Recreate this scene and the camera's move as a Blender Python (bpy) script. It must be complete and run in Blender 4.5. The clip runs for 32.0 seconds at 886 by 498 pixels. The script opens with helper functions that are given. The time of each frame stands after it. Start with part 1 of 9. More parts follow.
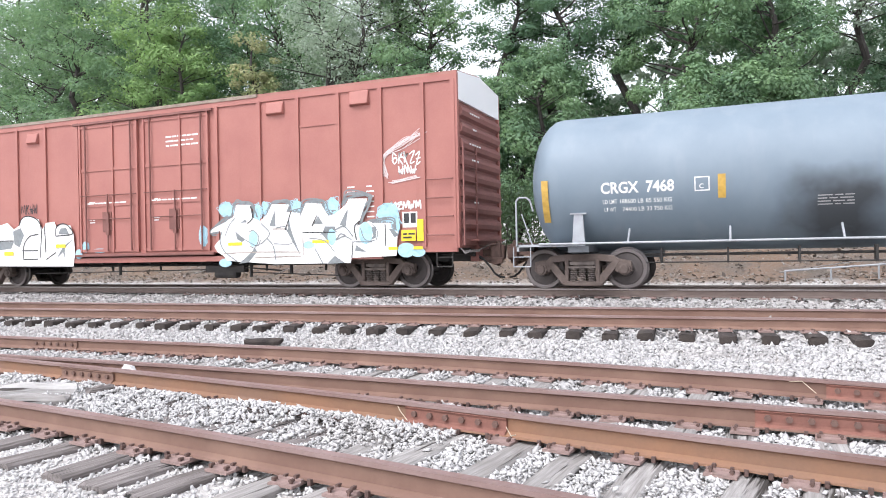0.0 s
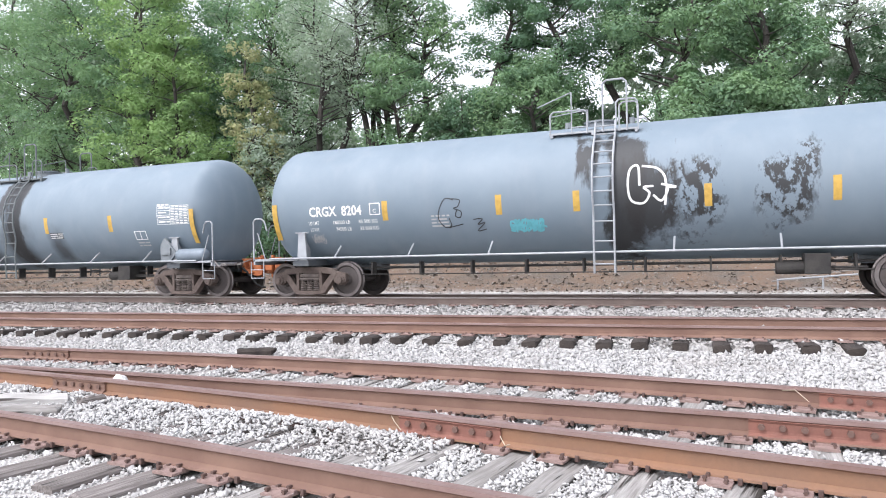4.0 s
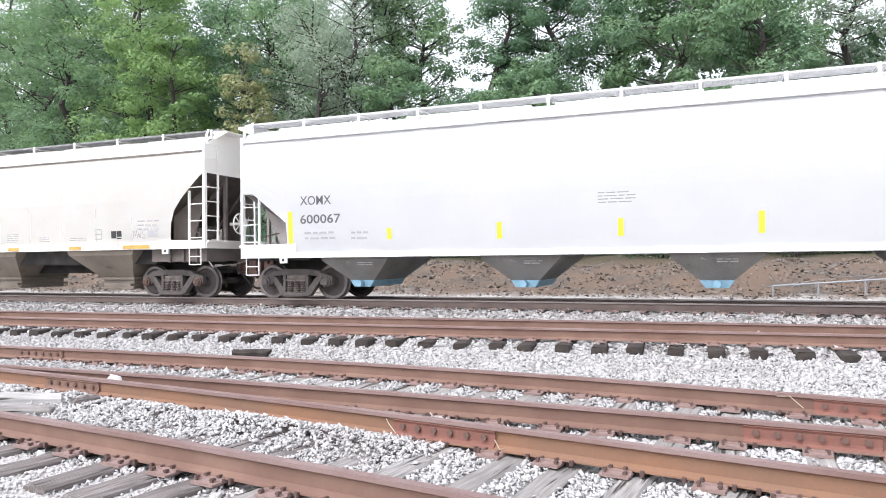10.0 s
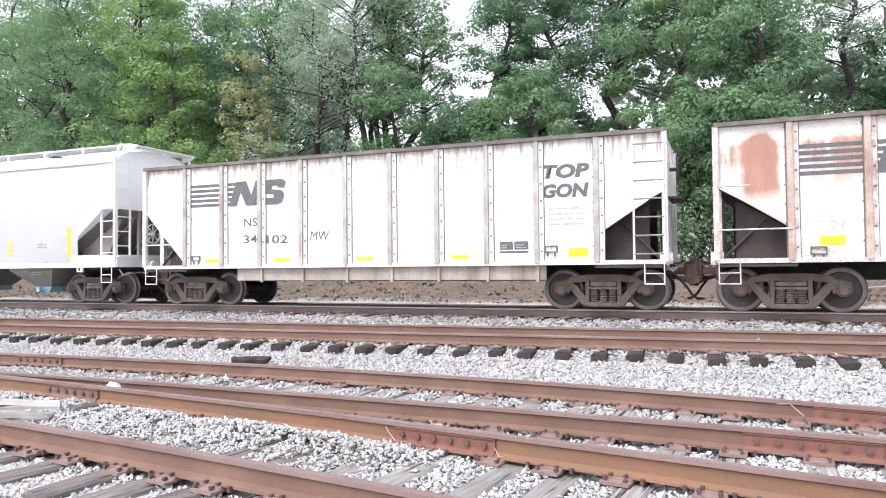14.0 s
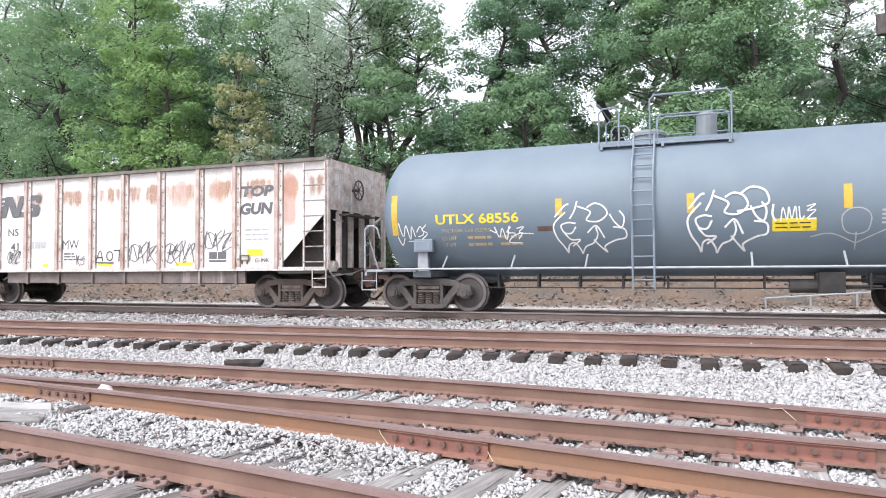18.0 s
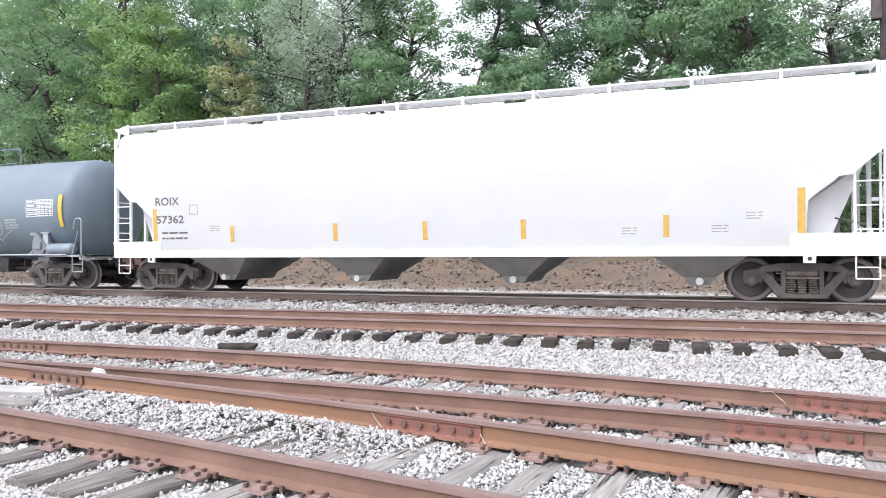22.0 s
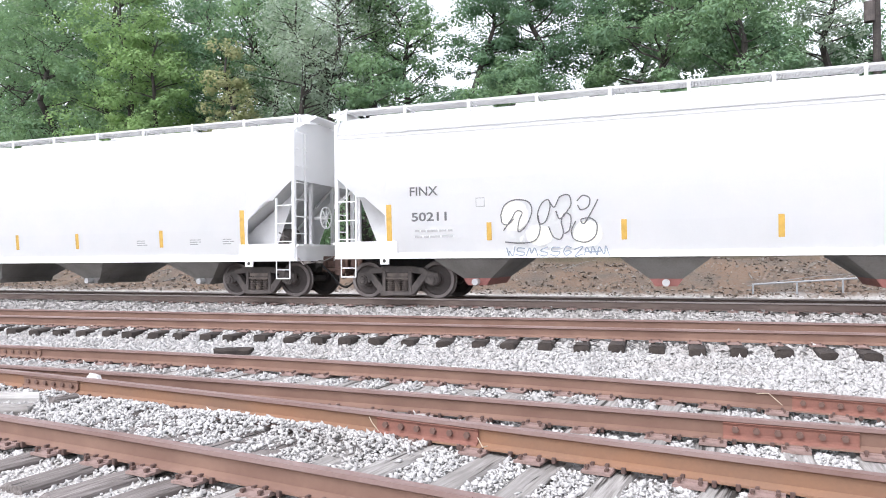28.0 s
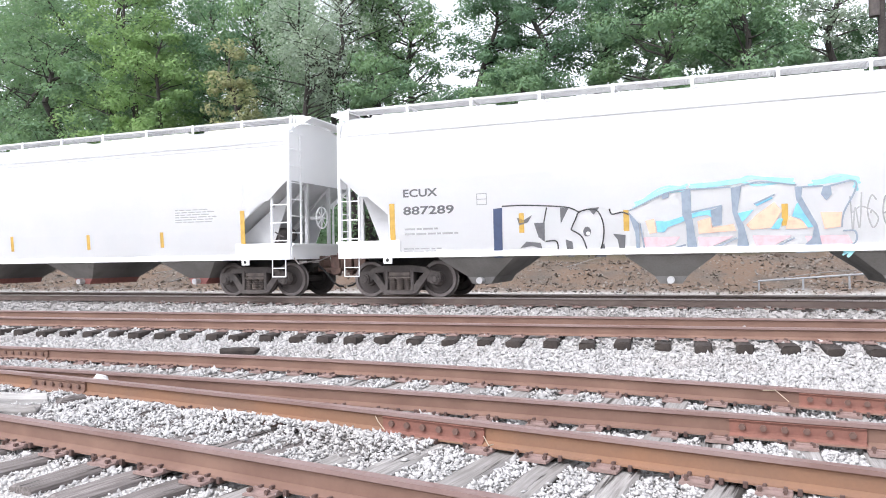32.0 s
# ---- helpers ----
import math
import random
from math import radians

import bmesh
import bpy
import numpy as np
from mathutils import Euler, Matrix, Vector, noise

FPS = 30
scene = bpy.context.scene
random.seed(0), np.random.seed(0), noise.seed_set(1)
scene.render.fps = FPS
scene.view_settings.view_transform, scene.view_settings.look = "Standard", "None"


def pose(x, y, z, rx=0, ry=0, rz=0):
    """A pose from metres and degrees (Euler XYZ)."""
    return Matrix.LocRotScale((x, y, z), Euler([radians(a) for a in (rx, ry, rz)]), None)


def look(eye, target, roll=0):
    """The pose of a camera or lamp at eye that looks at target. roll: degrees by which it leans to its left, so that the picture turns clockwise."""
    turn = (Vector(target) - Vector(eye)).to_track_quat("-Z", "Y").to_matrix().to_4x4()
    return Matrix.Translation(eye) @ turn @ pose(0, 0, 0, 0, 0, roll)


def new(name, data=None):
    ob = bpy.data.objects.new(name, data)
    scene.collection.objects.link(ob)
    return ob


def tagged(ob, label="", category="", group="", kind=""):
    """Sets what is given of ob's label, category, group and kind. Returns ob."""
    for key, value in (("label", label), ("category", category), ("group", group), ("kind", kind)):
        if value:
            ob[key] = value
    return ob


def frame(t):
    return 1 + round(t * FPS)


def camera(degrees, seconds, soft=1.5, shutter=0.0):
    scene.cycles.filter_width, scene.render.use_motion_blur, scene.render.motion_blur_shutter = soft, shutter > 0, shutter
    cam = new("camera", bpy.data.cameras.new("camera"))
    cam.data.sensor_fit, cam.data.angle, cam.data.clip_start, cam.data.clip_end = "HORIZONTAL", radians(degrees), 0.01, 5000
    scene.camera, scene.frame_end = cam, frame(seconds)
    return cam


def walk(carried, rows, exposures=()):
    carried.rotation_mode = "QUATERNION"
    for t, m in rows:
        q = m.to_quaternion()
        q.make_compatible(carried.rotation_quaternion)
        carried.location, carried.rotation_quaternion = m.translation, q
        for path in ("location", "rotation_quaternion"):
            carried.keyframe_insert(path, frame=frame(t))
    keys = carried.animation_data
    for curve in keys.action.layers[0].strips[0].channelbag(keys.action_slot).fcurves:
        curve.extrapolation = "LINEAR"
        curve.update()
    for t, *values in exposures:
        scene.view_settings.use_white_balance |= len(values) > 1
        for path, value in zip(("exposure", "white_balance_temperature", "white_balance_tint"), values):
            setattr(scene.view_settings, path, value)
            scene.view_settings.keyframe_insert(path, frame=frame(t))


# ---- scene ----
from mathutils.geometry import tessellate_polygon

cam = camera(64.83, 32.0, soft=1.0)
EYE = (0.0, 0.0, 0.933)
TURNS = [
    (0, 89.98, 1.12, 22.50), (0.5, 90.12, 0.84, 22.59), (1, 90.16, 0.61, 22.41), (1.5, 90.51, 0.53, 22.14),
    (2, 90.30, 0.55, 22.39), (2.5, 90.37, 0.66, 22.40), (3, 90.51, 0.84, 22.59), (3.5, 90.73, 1.20, 22.06),
    (5.5, 90.68, 1.10, 21.92), (6, 90.61, 1.11, 21.85), (6.5, 90.83, 1.01, 21.70), (7, 90.75, 0.92, 21.82),
    (7.5, 90.59, 0.93, 21.51), (8, 90.52, 0.83, 21.70), (8.5, 90.70, 0.68, 21.45), (9, 90.86, 0.67, 21.57),
    (9.5, 90.93, 0.77, 21.55), (10, 90.96, 0.59, 21.69), (10.5, 90.70, 0.98, 21.65), (11, 90.44, 1.07, 21.46),
    (11.5, 90.72, 0.90, 21.35), (12, 90.99, 0.69, 21.64), (12.5, 90.96, 0.88, 22.06), (13, 91.20, 0.68, 21.76),
    (13.5, 91.55, 0.57, 21.74), (14, 91.55, 0.55, 21.67), (14.5, 91.46, 0.41, 21.70), (16.5, 91.52, 0.50, 21.69),
    (17, 91.67, 0.44, 21.57), (17.5, 91.94, 0.48, 21.48), (18, 91.83, 0.30, 21.18), (18.5, 91.90, 0.50, 21.05),
    (19, 91.79, 0.41, 21.01), (19.5, 91.08, 0.59, 20.75), (20, 91.18, 0.73, 20.47), (20.5, 90.77, 0.68, 20.55),
    (21, 90.32, 0.86, 20.28), (21.5, 90.87, 0.52, 20.07), (22, 90.52, 0.19, 20.64), (22.5, 90.43, 0.32, 21.07),
    (23, 90.57, 0.40, 21.56), (23.5, 90.60, 0.27, 21.36), (24, 90.67, 0.47, 21.15), (24.5, 90.76, 0.58, 20.98),
    (25, 90.55, 0.63, 20.97), (25.5, 90.57, 0.32, 20.94), (27.5, 90.73, 0.38, 20.26), (28, 90.79, 0.47, 20.33),
    (28.5, 90.73, 0.56, 20.14), (29, 90.70, 0.48, 20.41), (29.5, 90.61, 0.39, 20.25), (30, 90.52, 0.48, 20.50),
    (30.5, 90.65, 0.52, 20.41), (31, 90.66, 0.70, 20.67), (31.5, 90.79, 0.94, 20.58), (32, 90.69, 0.88, 20.72),
]
walk(cam, [(t, pose(*EYE, rx, ry, rz)) for t, rx, ry, rz in TURNS])

# ---- world, sun ----
SUN_ELEV, SUN_AZ = radians(54), radians(205)
world = bpy.data.worlds.new("sky")
scene.world = world
world.use_nodes = True
wn = world.node_tree.nodes
sky = wn.new("ShaderNodeTexSky")
sky.sky_type = "NISHITA"
sky.sun_disc = False
sky.sun_elevation = SUN_ELEV
sky.sun_rotation = SUN_AZ
sky.air_density, sky.dust_density, sky.ozone_density = 1.0, 2.0, 1.0
overcast = wn.new("ShaderNodeHueSaturation")
overcast.inputs["Saturation"].default_value = 0.22
world.node_tree.links.new(sky.outputs[0], overcast.inputs["Color"])
world.node_tree.links.new(overcast.outputs[0], wn["Background"].inputs[0])
wn["Background"].inputs[1].default_value = 0.235
sun_data = bpy.data.lights.new("sun", "SUN")
sun_data.energy = 1.4
sun_data.angle = radians(25)
sun_data.color = (1.0, 0.99, 0.97)
sun = new("sun", sun_data)
sun.matrix_world = look((40 * math.cos(SUN_ELEV) * math.sin(SUN_AZ), 40 * math.cos(SUN_ELEV) * math.cos(SUN_AZ), 40 * math.sin(SUN_ELEV)), (0, 0, 0))
scene.view_settings.exposure = 0.70
scene.view_settings.use_white_balance = True
scene.view_settings.white_balance_temperature = 6300
scene.view_settings.white_balance_tint = 14

# ---- materials ----
MATS = {}


def node_mat(name):
    m = bpy.data.materials.new(name)
    m.use_nodes = True
    nt = m.node_tree
    return m, nt, nt.nodes["Principled BSDF"]


def mixcol(nt, fac, a, b):
    n = nt.nodes.new("ShaderNodeMix")
    n.data_type = "RGBA"
    for sock, v in ((n.inputs[0], fac), (n.inputs[6], a), (n.inputs[7], b)):
        if isinstance(v, (tuple, list)):
            sock.default_value = (*v, 1)
        elif isinstance(v, (int, float)):
            sock.default_value = v
        else:
            nt.links.new(v, sock)
    return n.outputs[2]


def mathn(nt, op, a, b=0.5, clamp=False):
    n = nt.nodes.new("ShaderNodeMath")
    n.operation, n.use_clamp = op, clamp
    for sock, v in ((n.inputs[0], a), (n.inputs[1], b)):
        if isinstance(v, (int, float)):
            sock.default_value = v
        else:
            nt.links.new(v, sock)
    return n.outputs[0]


def ramp(nt, v, lo, hi):
    n = nt.nodes.new("ShaderNodeMapRange")
    n.inputs[1].default_value, n.inputs[2].default_value = lo, hi
    nt.links.new(v, n.inputs[0])
    return n.outputs[0]


def coords(nt, scale=(1, 1, 1), offset=(0, 0, 0), kind="Object"):
    tc = nt.nodes.new("ShaderNodeTexCoord")
    mp = nt.nodes.new("ShaderNodeMapping")
    mp.inputs["Scale"].default_value = scale
    mp.inputs["Location"].default_value = offset
    nt.links.new(tc.outputs[kind], mp.inputs[0])
    return mp.outputs[0]


def noise_tex(nt, vec, scale, detail=4, rough=0.55):
    n = nt.nodes.new("ShaderNodeTexNoise")
    n.inputs["Scale"].default_value = scale
    n.inputs["Detail"].default_value = detail
    n.inputs["Roughness"].default_value = rough
    nt.links.new(vec, n.inputs["Vector"])
    return n.outputs[0]


def bump(nt, bsdf, height, strength, dist=0.01):
    b = nt.nodes.new("ShaderNodeBump")
    b.inputs["Strength"].default_value = strength
    b.inputs["Distance"].default_value = dist
    nt.links.new(height, b.inputs["Height"])
    nt.links.new(b.outputs[0], bsdf.inputs["Normal"])


def surface(name, col, col2, rough=0.6, metal=0.0, scale=3.0, fine=40.0, grain=0.15, streak=None, streak_amt=(0.6, 0.75), streak_scale=(1.2, 1.2, 0.12), bump_s=0.2, bump_d=0.004, edge=None):
    """A weathered surface: two colours blended by large and fine noise, and optional vertical streaks."""
    if name in MATS:
        return MATS[name]
    m, nt, b = node_mat(name)
    v = coords(nt)
    big = noise_tex(nt, v, scale)
    fin = noise_tex(nt, v, fine, 3)
    f = mathn(nt, "ADD", ramp(nt, big, 0.35, 0.7), mathn(nt, "MULTIPLY", mathn(nt, "SUBTRACT", fin, 0.5), grain * 6), True)
    c = mixcol(nt, f, col, col2)
    if streak:
        vs = coords(nt, streak_scale)
        s1 = noise_tex(nt, vs, 2.6, 6, 0.65)
        s2 = noise_tex(nt, v, 0.55, 3)
        sf = ramp(nt, mathn(nt, "ADD", mathn(nt, "MULTIPLY", s1, 0.62), mathn(nt, "MULTIPLY", s2, 0.38)), *streak_amt)
        c = mixcol(nt, sf, c, streak)
    nt.links.new(c, b.inputs["Base Color"])
    b.inputs["Roughness"].default_value = rough
    b.inputs["Metallic"].default_value = metal
    nt.links.new(mathn(nt, "ADD", mathn(nt, "MULTIPLY", fin, 0.25), rough - 0.12), b.inputs["Roughness"])
    bump(nt, b, fin, bump_s, bump_d)
    MATS[name] = m
    return m


def stone_mat(name, cols, rough=0.9, fine=60, pale=(0.48, 0.468, 0.456)):
    m, nt, b = node_mat(name)
    g = nt.nodes.new("ShaderNodeNewGeometry")
    cr = nt.nodes.new("ShaderNodeValToRGB")
    e = cr.color_ramp.elements
    while len(e) < len(cols):
        e.new(0.5)
    for i, c in enumerate(cols):
        e[i].position = i / (len(cols) - 1)
        e[i].color = (*c, 1)
    nt.links.new(g.outputs["Random Per Island"], cr.inputs[0])
    v = coords(nt)
    fin = noise_tex(nt, v, fine, 3)
    big = noise_tex(nt, v, 0.7, 3)
    c = mixcol(nt, ramp(nt, fin, 0.3, 0.8), cr.outputs[0], pale)
    c = mixcol(nt, mathn(nt, "MULTIPLY", ramp(nt, big, 0.5, 0.8), 0.4), c, (0.30, 0.265, 0.24))
    nt.links.new(c, b.inputs["Base Color"])
    b.inputs["Roughness"].default_value = rough
    bump(nt, b, fin, 0.4, 0.006)
    MATS[name] = m
    return m


def leaf_mat(name, c1, c2):
    m, nt, b = node_mat(name)
    g = nt.nodes.new("ShaderNodeNewGeometry")
    v = coords(nt)
    big = noise_tex(nt, v, 0.45, 3)
    f = mathn(nt, "ADD", mathn(nt, "MULTIPLY", g.outputs["Random Per Island"], 0.25), mathn(nt, "MULTIPLY", ramp(nt, big, 0.3, 0.7), 0.75))
    c = mixcol(nt, f, c1, c2)
    nt.links.new(c, b.inputs["Base Color"])
    b.inputs["Roughness"].default_value = 0.75
    b.inputs["Specular IOR Level"].default_value = 0.25
    tr = nt.nodes.new("ShaderNodeBsdfTranslucent")
    nt.links.new(mixcol(nt, 0.5, c, (0.22, 0.36, 0.12)), tr.inputs[0])
    mx = nt.nodes.new("ShaderNodeMixShader")
    mx.inputs[0].default_value = 0.46
    nt.links.new(b.outputs[0], mx.inputs[1])
    nt.links.new(tr.outputs[0], mx.inputs[2])
    nt.links.new(mx.outputs[0], nt.nodes["Material Output"].inputs[0])
    MATS[name] = m
    return m


def plain(name, col, rough=0.5, metal=0.0):
    if name in MATS:
        return MATS[name]
    m, nt, b = node_mat(name)
    v = coords(nt)
    fin = noise_tex(nt, v, 9.0, 5)
    dark = tuple(0.72 * c for c in col)
    nt.links.new(mixcol(nt, ramp(nt, fin, 0.45, 0.75), col, dark), b.inputs["Base Color"])
    b.inputs["Roughness"].default_value, b.inputs["Metallic"].default_value = rough, metal
    MATS[name] = m
    return m


M_RAIL = surface("rusted_rail", (0.168, 0.097, 0.073), (0.225, 0.138, 0.103), 0.8, 0.0, 2.0, 45, 0.12, streak=(0.21, 0.115, 0.075), streak_scale=(0.5, 0.5, 1.5))
M_RAIL_ORANGE = surface("orange_rusted_rail", (0.25, 0.135, 0.08), (0.20, 0.12, 0.082), 0.85, 0.0, 1.5, 45, 0.12)
M_HEAD = surface("worn_rail_head", (0.28, 0.20, 0.186), (0.21, 0.13, 0.113), 0.5, 0.3, 1.2, 30, 0.1)
M_RAIL_DARK = surface("dusty_dark_rail", (0.135, 0.102, 0.09), (0.19, 0.148, 0.13), 0.7, 0.3, 2.0, 40, 0.1)
M_SHINY = surface("polished_rail_head", (0.30, 0.27, 0.26), (0.20, 0.17, 0.16), 0.3, 0.9, 2.0, 30, 0.08)
M_BAR = surface("rusted_joint_bar", (0.25, 0.112, 0.084), (0.19, 0.09, 0.07), 0.8, 0.1, 4, 50, 0.15)
M_WHITE = surface("white_hopper_paint", (0.90, 0.90, 0.90), (0.87, 0.88, 0.885), 0.45, 0, 1.0, 30, 0.06)
M_STEEL_RUST = surface("rusted_fastening", (0.10, 0.064, 0.056), (0.17, 0.105, 0.085), 0.8, 0.2, 6, 60, 0.15)
M_PLATE = surface("dusty_tie_plate", (0.30, 0.215, 0.195), (0.21, 0.145, 0.125), 0.85, 0.1, 6, 60, 0.2)
M_TIE_DARK = surface("creosote_timber", (0.024, 0.019, 0.017), (0.055, 0.044, 0.038), 0.9, 0, 5, 70, 0.25, bump_s=0.6, bump_d=0.01)


def timber(name, pale, dark, crack):
    """Weathered wood with grain and splits along the local y axis."""
    m, nt, b = node_mat(name)
    info = nt.nodes.new("ShaderNodeObjectInfo")
    tc = nt.nodes.new("ShaderNodeTexCoord")
    add = nt.nodes.new("ShaderNodeVectorMath")
    nt.links.new(tc.outputs["Object"], add.inputs[0])
    off = nt.nodes.new("ShaderNodeCombineXYZ")
    nt.links.new(mathn(nt, "MULTIPLY", info.outputs["Random"], 40.0), off.inputs[0])
    nt.links.new(off.outputs[0], add.inputs[1])
    mp = nt.nodes.new("ShaderNodeMapping")
    mp.inputs["Scale"].default_value = (1, 0.06, 1)
    nt.links.new(add.outputs[0], mp.inputs[0])
    grain = noise_tex(nt, mp.outputs[0], 45, 5, 0.6)
    split = noise_tex(nt, mp.outputs[0], 14, 3, 0.5)
    big = noise_tex(nt, add.outputs[0], 2.5, 3)
    c = mixcol(nt, ramp(nt, grain, 0.35, 0.65), pale, dark)
    c = mixcol(nt, mathn(nt, "MULTIPLY", ramp(nt, big, 0.45, 0.75), 0.6), c, dark)
    c = mixcol(nt, mathn(nt, "MULTIPLY", info.outputs["Random"], 0.45), c, dark)
    c = mixcol(nt, ramp(nt, split, 0.40, 0.35), c, crack)
    nt.links.new(c, b.inputs["Base Color"])
    b.inputs["Roughness"].default_value = 0.92
    bump(nt, b, mathn(nt, "ADD", grain, mathn(nt, "MULTIPLY", ramp(nt, split, 0.34, 0.42), 2.0)), 0.7, 0.012)
    MATS[name] = m
    return m


M_TIE = timber("grey_split_timber", (0.41, 0.395, 0.38), (0.20, 0.187, 0.175), (0.04, 0.035, 0.03))
M_BLEACHED = timber("bleached_split_timber", (0.58, 0.57, 0.555), (0.36, 0.345, 0.33), (0.09, 0.08, 0.075))
M_TIE_BROWN = timber("dark_brown_split_timber", (0.27, 0.245, 0.235), (0.11, 0.095, 0.088), (0.015, 0.015, 0.013))
M_BALLAST = stone_mat("ballast_stone", [(0.30, 0.296, 0.291), (0.50, 0.494, 0.487), (0.60, 0.593, 0.585), (0.42, 0.414, 0.408), (0.68, 0.673, 0.665)])
M_BALLAST_FAR = stone_mat("dusty_ballast_stone", [(0.16, 0.152, 0.146), (0.30, 0.288, 0.28), (0.42, 0.406, 0.396), (0.23, 0.22, 0.212), (0.48, 0.466, 0.456)])
M_BALLAST_SIDING = stone_mat("grey_ballast_stone", [(0.21, 0.205, 0.20), (0.40, 0.393, 0.386), (0.50, 0.494, 0.486), (0.31, 0.304, 0.298), (0.57, 0.564, 0.556)], pale=(0.46, 0.45, 0.44))
M_RUBBLE = stone_mat("rubble_stone", [(0.09, 0.068, 0.055), (0.16, 0.125, 0.098), (0.13, 0.118, 0.106), (0.34, 0.315, 0.285), (0.165, 0.105, 0.07)], pale=(0.17, 0.143, 0.12))
M_BARK = surface("bark", (0.035, 0.031, 0.029), (0.075, 0.066, 0.06), 0.95, 0, 2, 14, 0.3, bump_s=0.8, bump_d=0.03)
M_TRUCK = surface("dusty_cast_steel", (0.075, 0.066, 0.063), (0.13, 0.112, 0.104), 0.85, 0.1, 4, 40, 0.2)
M_TRUCK_BROWN = surface("brown_cast_steel", (0.094, 0.07, 0.06), (0.148, 0.116, 0.102), 0.85, 0.1, 4, 40, 0.2)
M_WHEEL = surface("rusted_wheel_plate", (0.075, 0.064, 0.061), (0.115, 0.098, 0.094), 0.75, 0.25, 3, 40, 0.15)
M_RIM = surface("rubbed_wheel_rim", (0.20, 0.18, 0.175), (0.14, 0.12, 0.115), 0.45, 0.6, 3, 40, 0.1)
M_SPRING = surface("spring_steel", (0.13, 0.11, 0.10), (0.21, 0.175, 0.155), 0.7, 0.3, 6, 50, 0.1)
M_UNDER = surface("black_underframe", (0.025, 0.024, 0.024), (0.06, 0.055, 0.05), 0.8, 0.1, 3, 40, 0.2)
M_COUPLER = surface("brown_coupler_steel", (0.095, 0.06, 0.05), (0.16, 0.10, 0.08), 0.8, 0.2, 6, 50, 0.2)
M_COUPLER_RUST = surface("bright_rust_coupler", (0.42, 0.14, 0.05), (0.30, 0.10, 0.045), 0.85, 0.1, 6, 50, 0.2)
M_HOSE = plain("black_rubber", (0.02, 0.02, 0.02), 0.7)
M_REFLECT = plain("yellow_reflective_tape", (0.54, 0.34, 0.07), 0.45)
M_REFLECT_LEMON = plain("lemon_reflective_tape", (0.74, 0.72, 0.04), 0.45)
M_WHITE_MARK = plain("white_stencil", (0.82, 0.82, 0.80), 0.6)
M_BLACK_MARK = plain("black_stencil", (0.03, 0.03, 0.032), 0.6)
M_GREY_MARK = plain("grey_stencil", (0.12, 0.12, 0.127), 0.6)
M_PALE_MARK = plain("faded_stencil", (0.42, 0.42, 0.42), 0.6)
M_YELLOW_MARK = plain("yellow_stencil", (0.80, 0.60, 0.03), 0.6)
M_FADED_AMBER = plain("faded_amber_stencil", (0.44, 0.34, 0.20), 0.6)
M_AMBER = plain("amber_tape", (0.60, 0.40, 0.05), 0.5)
M_CYAN_SPRAY = plain("pale_blue_spray", (0.36, 0.58, 0.67), 0.6)
M_PALE_CYAN = plain("faint_cyan_spray", (0.55, 0.70, 0.74), 0.6)
M_TEAL_SPRAY = plain("muted_teal_spray", (0.13, 0.43, 0.49), 0.6)
M_BLUE_SPRAY = plain("navy_spray", (0.045, 0.065, 0.13), 0.6)
M_PINK_SPRAY = plain("pink_spray", (0.72, 0.47, 0.50), 0.6)
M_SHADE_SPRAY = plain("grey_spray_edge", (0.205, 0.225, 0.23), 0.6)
M_HAZE_SPRAY = plain("thin_white_overspray", (0.66, 0.56, 0.54), 0.7)
M_CYAN_HALO = plain("bright_cyan_spray", (0.34, 0.70, 0.76), 0.6)
M_BLUE_FILL = plain("sky_blue_spray", (0.20, 0.52, 0.68), 0.6)
M_SLATE_SPRAY = plain("slate_spray", (0.25, 0.30, 0.36), 0.6)
M_ORANGE_SPRAY = plain("orange_spray", (0.84, 0.50, 0.36), 0.6)


# ---- mesh helpers ----
def box(bm, x0, x1, y0, y1, z0, z1, mi=0):
    vs = [bm.verts.new((x, y, z)) for x in (x0, x1) for y in (y0, y1) for z in (z0, z1)]
    for f in ((0, 1, 3, 2), (4, 6, 7, 5), (0, 4, 5, 1), (2, 3, 7, 6), (0, 2, 6, 4), (1, 5, 7, 3)):
        bm.faces.new([vs[i] for i in f]).material_index = mi


def tube(bm, a, b, r, n=8, r2=None, mi=0):
    a, b = Vector(a), Vector(b)
    d = (b - a).normalized()
    u = d.orthogonal().normalized()
    w = d.cross(u)
    rings = []
    for p, rr in ((a, r), (b, r if r2 is None else r2)):
        rings.append([bm.verts.new(p + (u * math.cos(2 * math.pi * i / n) + w * math.sin(2 * math.pi * i / n)) * rr) for i in range(n)])
    for i in range(n):
        bm.faces.new((rings[0][i], rings[0][(i + 1) % n], rings[1][(i + 1) % n], rings[1][i])).material_index = mi
    bm.faces.new(rings[0][::-1]).material_index = mi
    bm.faces.new(rings[1]).material_index = mi


def pipe(bm, pts, r, n=6, mi=0):
    for a, b in zip(pts, pts[1:]):
        tube(bm, a, b, r, n, mi=mi)


def prism(bm, pts, y0, y1, mi=0):
    """Extrudes an outline of (x, z) points from y0 to y1."""
    a = [bm.verts.new((x, y0, z)) for x, z in pts]
    b = [bm.verts.new((x, y1, z)) for x, z in pts]
    bm.faces.new(a).material_index = mi
    bm.faces.new(b[::-1]).material_index = mi
    n = len(pts)
    for i in range(n):
        bm.faces.new((a[i], b[i], b[(i + 1) % n], a[(i + 1) % n])).material_index = mi


